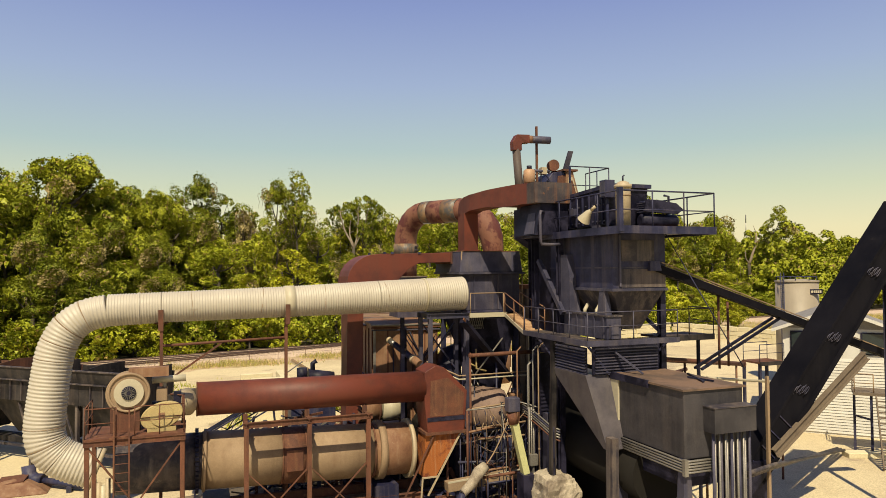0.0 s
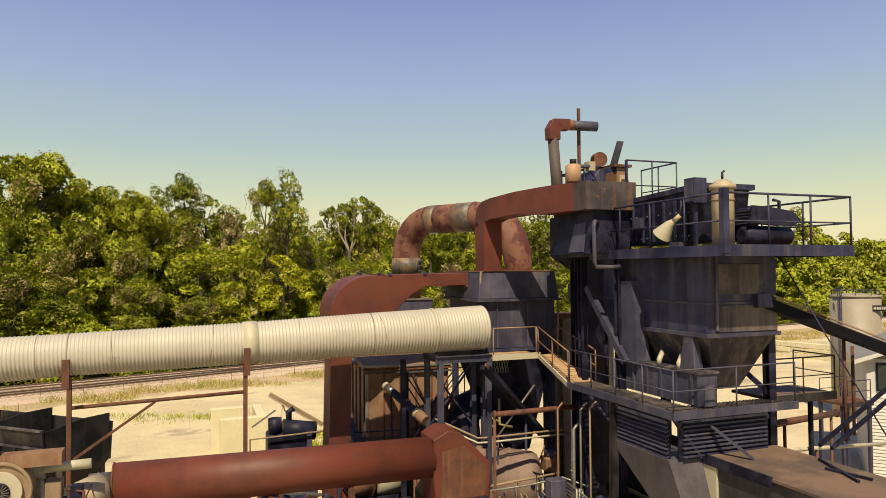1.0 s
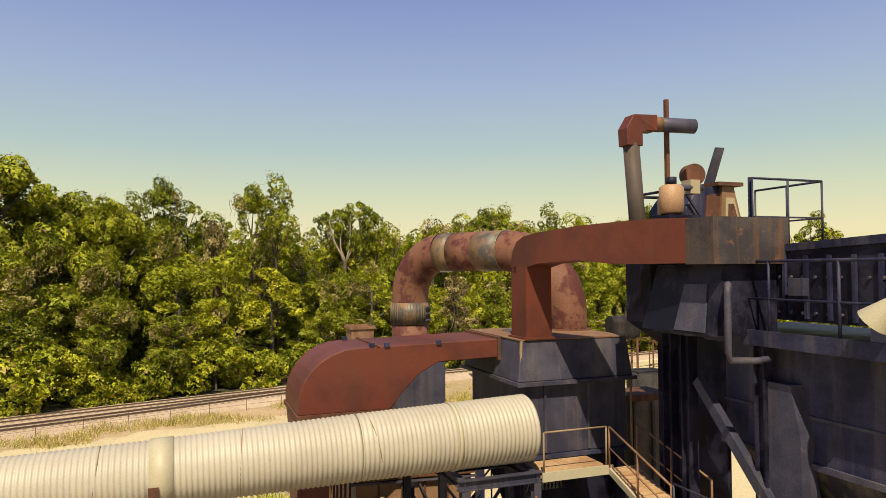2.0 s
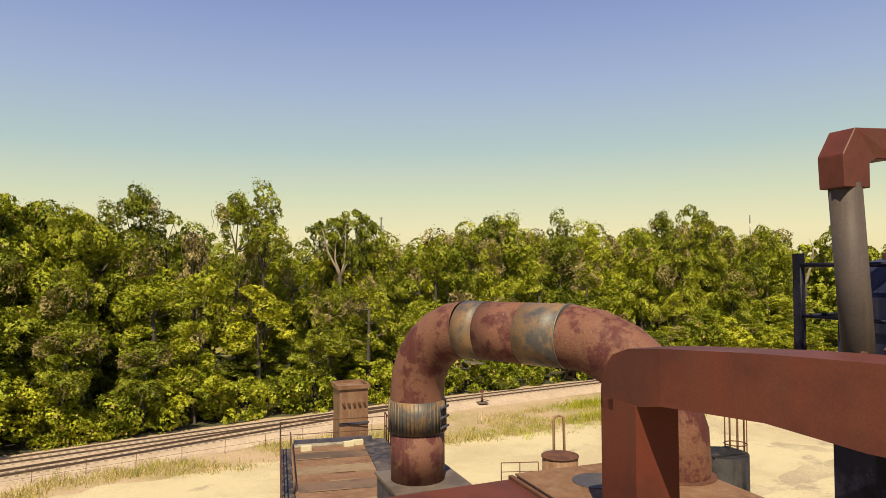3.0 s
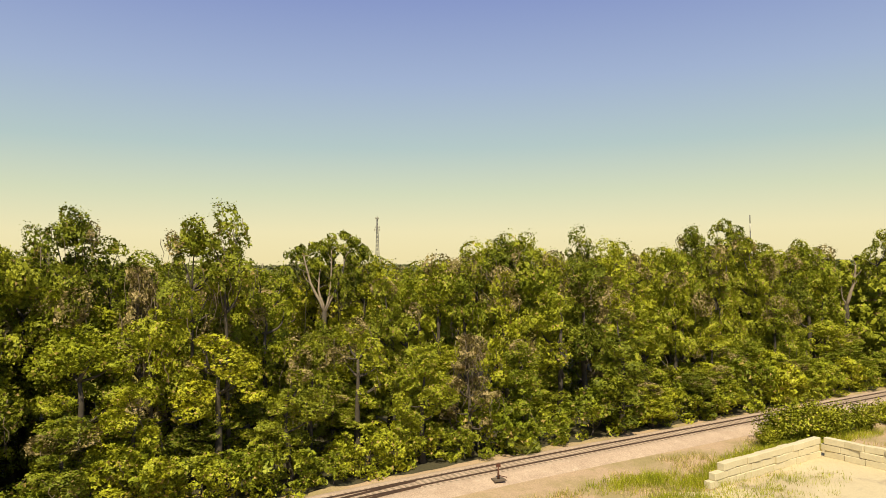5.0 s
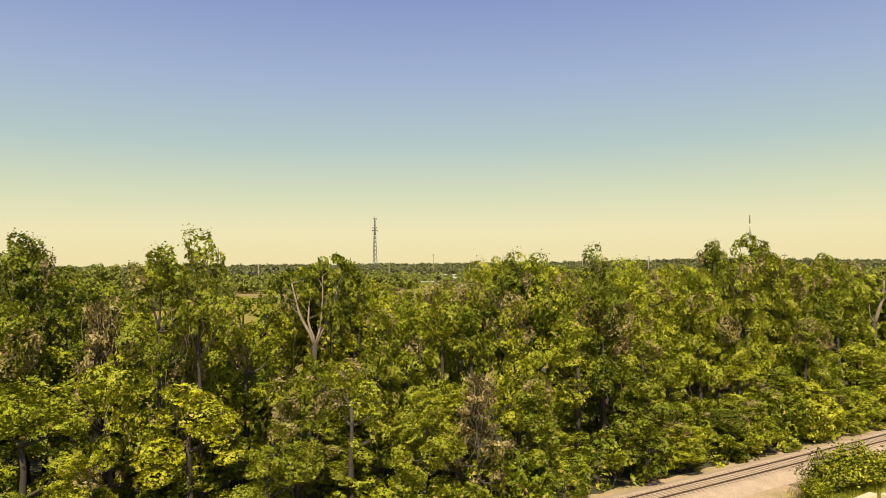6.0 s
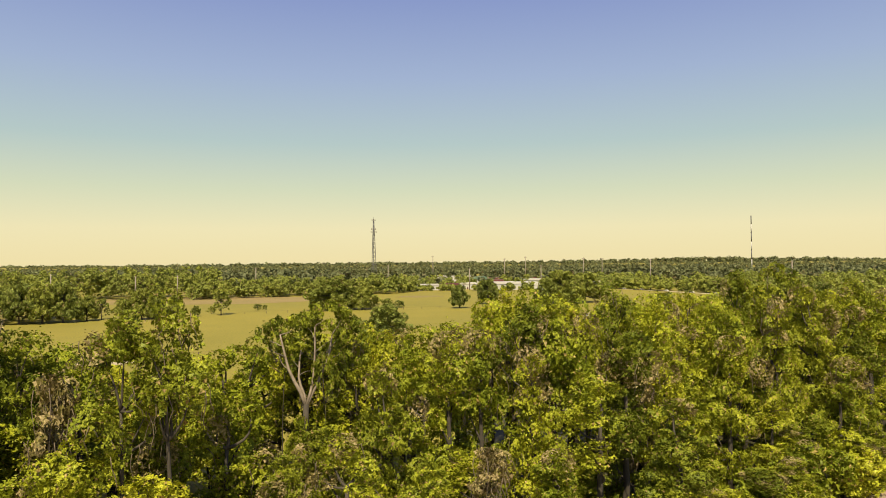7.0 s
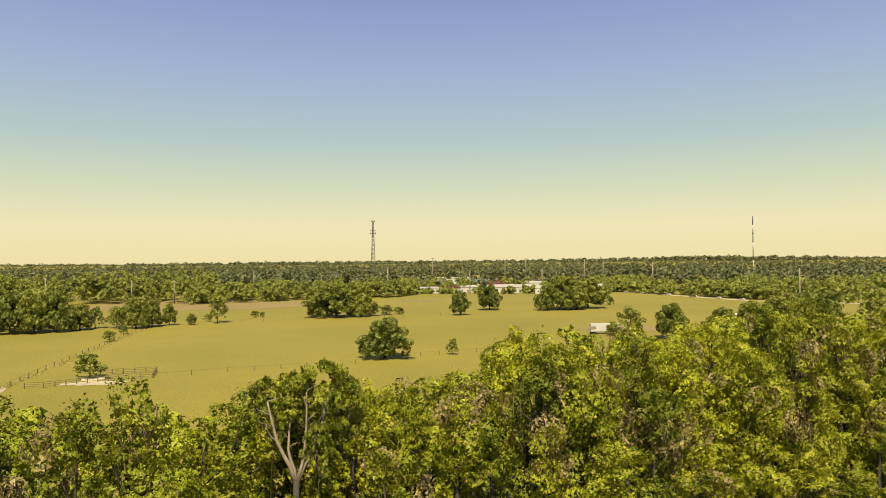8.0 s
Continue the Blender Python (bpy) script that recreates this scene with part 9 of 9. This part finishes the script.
# lattice mast
bx, by, H = -76.0, 892.0, 79.0
o = thing("lattice_mast", "tall grey lattice telecom mast with antennas", "mast", (0, 0, 0), m=pose(bx, by, 0))
def leg_at(k, z):
    r = 3.4 * (1 - z / H) + 0.55
    a = 2 * math.pi * k / 3 + 0.5
    return Vector((r * math.cos(a), r * math.sin(a), z))
STEEL_FAR = material("weathered_mast_steel", (0.16, 0.16, 0.165), (0.12, 0.12, 0.125), 0.6, grain=1)
for k in range(3):
    part("leg", Shape().tube([leg_at(k, z) for z in (0, 20, 40, 60, H)], 0.32, 6), STEEL_FAR, o)
lac = Shape()
for j in range(15):
    z0, z1 = j * H / 15, (j + 1) * H / 15
    for k in range(3):
        lac.tube([leg_at(k, z0), leg_at((k + 1) % 3, z1)], 0.14, 4)
        lac.tube([leg_at((k + 1) % 3, z0), leg_at(k, z1)], 0.14, 4)
part("lacing", lac, STEEL_FAR, o)
for z, r in ((64, 3.2), (67.5, 2.6), (78.5, 2.0)):
    part("antenna_ring", Shape().tube(arc((0, 0, z), (r, 0, 0), (0, r, 0), 0, 360, 12), 0.2, 5, caps=False), STEEL_FAR, o)
    for k in range(4):
        a = 2 * math.pi * k / 4 + 0.3
        part("antenna", Shape().box(r * math.cos(a) - 0.3, r * math.cos(a) + 0.3, r * math.sin(a) - 0.3, r * math.sin(a) + 0.3, z - 1.2, z + 1.2), SILO, o)
part("whip", Shape().tube([(0, 0, H), (0, 0, H + 3)], 0.15, 5), STEEL_FAR, o)

o = thing("banded_mast", "slim guyed mast in red and white bands", "mast", (0, 0, 0), m=pose(488, 1108, 0))
for k in range(7):
    part("band", Shape().tube([(0, 0, 13.5 * k), (0, 0, 13.5 * (k + 1))], 0.75, 6), (WHITE if k % 2 else STEEL_FAR), o)
part("lamp", Shape().disc((0, 0, 68), (0, 0, 1), 1.0, 1.6, 8), STEEL_FAR, o)

pole = thing("utility_pole", "grey wooden utility pole with crossarm", "pole", (0, 0, 0), m=pose(173, 388, 0))
part("shaft", Shape().tube([(0, 0, 0), (0, 0, 25)], [0.42, 0.28], 8), SILO, pole)
part("crossarm", Shape().box(-1.3, 1.3, -0.1, 0.1, 24.0, 24.3), TIMBER, pole)
for k in (-1.1, 0, 1.1):
    part("insulator", Shape().tube([(k, 0, 24.3), (k, 0, 24.7)], 0.1, 6), DARK, pole)
tagged(pole, group="utility poles")
for x, y, s in ((189, 660, 1.1), (-271, 537, 0.8), (-222, 560, 0.7), (-195, 570, 0.7), (-4, 850, 1.35), (160, 800, 1.2), (76, 820, 1.2), (98, 700, 0.9), (30, 690, 0.8), (-48, 730, 0.95), (-170, 700, 0.9), (110, 900, 1.3), (205, 900, 1.2)):
    copy_thing(pole, pose(x, y, 0, 0, 0, x % 40)).scale = (1.3, 1.3, s)

# pale road beyond the pasture and parked vehicles on it
bm = bmesh.new()
f = bm.faces.new([bm.verts.new(p) for p in ((152, 712, 0.05), (186, 630, 0.05), (215, 537, 0.05), (300, 470, 0.05), (420, 420, 0.05), (420, 428, 0.05), (304, 478, 0.05), (221, 541, 0.05), (192, 634, 0.05), (158, 715, 0.05))])
bmesh.ops.triangulate(bm, faces=bm.faces)
bmesh.ops.recalc_face_normals(bm, faces=bm.faces)
me = bpy.data.meshes.new("road")
bm.to_mesh(me)
bm.free()
me.materials.append(LIMEROCK)
tagged(new("road", me), "pale sandy road along the far pasture edge", "road", kind="structure")
rnd = random.Random(77)
car = thing("parked_car", "white car parked by the far road", "car", (0, 0, 0), group="cars by the road", m=pose(170, 676, 0.05, 0, 0, -68))
part("body", Shape().prism([(-2.2, 0.35), (2.2, 0.35), (2.2, 0.85), (1.3, 0.95), (0.7, 1.45), (-1.3, 1.45), (-1.9, 0.95), (-2.2, 0.9)], "v", -0.85, 0.85), WHITE, car, bevel=0.05)
part("glazing", Shape().prism([(-1.6, 1.0), (1.1, 1.0), (0.65, 1.38), (-1.25, 1.38)], "v", -0.87, 0.87), BLACK, car)
for x, y in ((-1.4, -0.8), (1.4, -0.8), (-1.4, 0.8), (1.4, 0.8)):
    part("wheel", Shape().disc((x, y, 0.33), (0, 1, 0), 0.33, 0.22, 16), BLACK, car)
for x, y in ((179, 652), (190, 622), (200, 592), (163, 697), (208, 566), (216, 545)):
    copy_thing(car, pose(x, y, 0.05, 0, 0, -62))

# pasture fences
def field_fence(pts, step, rails, label):
    ob = thing("pasture_fence", label, "fence", (*pts[0], 0), m=Matrix())
    for a, b in zip(pts, pts[1:]):
        a, b = Vector((*a, 0)), Vector((*b, 0))
        n = max(1, int((b - a).length / step))
        for k in range(n):
            p = a.lerp(b, k / n)
            part("post", Shape().box(p.x - 0.08, p.x + 0.08, p.y - 0.08, p.y + 0.08, 0, 1.3), TIMBER, ob)
        for z in rails:
            part("fence_rail", Shape().beam(a + Vector((0, 0, z)), b + Vector((0, 0, z)), 0.04, 0.08 if len(rails) > 1 else 0.03), TIMBER, ob)
field_fence([(-102, 225), (-98, 226), (-83, 238), (-77, 239), (-80, 249), (-96, 244)], 2.4, (0.5, 0.95, 1.4), "weathered timber corral fence in the pasture")
field_fence([(-77, 239), (-60, 247), (-20, 262)], 7, (1.2,), "thin post fence across the pasture")
field_fence([(-106, 222), (-112, 248), (-120, 288), (-127, 326), (-135, 372)], 6, (1.2,), "old fence line overgrown along the pasture")
field_fence([(-20, 270), (10, 282), (40, 296)], 6, (1.2,), "thin post fence across the pasture")
field_fence([(-110, 402), (-60, 420), (10, 436)], 9, (1.2,), "thin post fence across the pasture")
o = thing("water_trough", "pale concrete trough on bare sand in the pasture", "trough", (-91, 236, 0), m=Matrix())
part("basin", Shape().beam((-93.5, 235, 0.3), (-88.5, 237, 0.3), 1.6, 0.5), BLOCK, o, bevel=0.05)
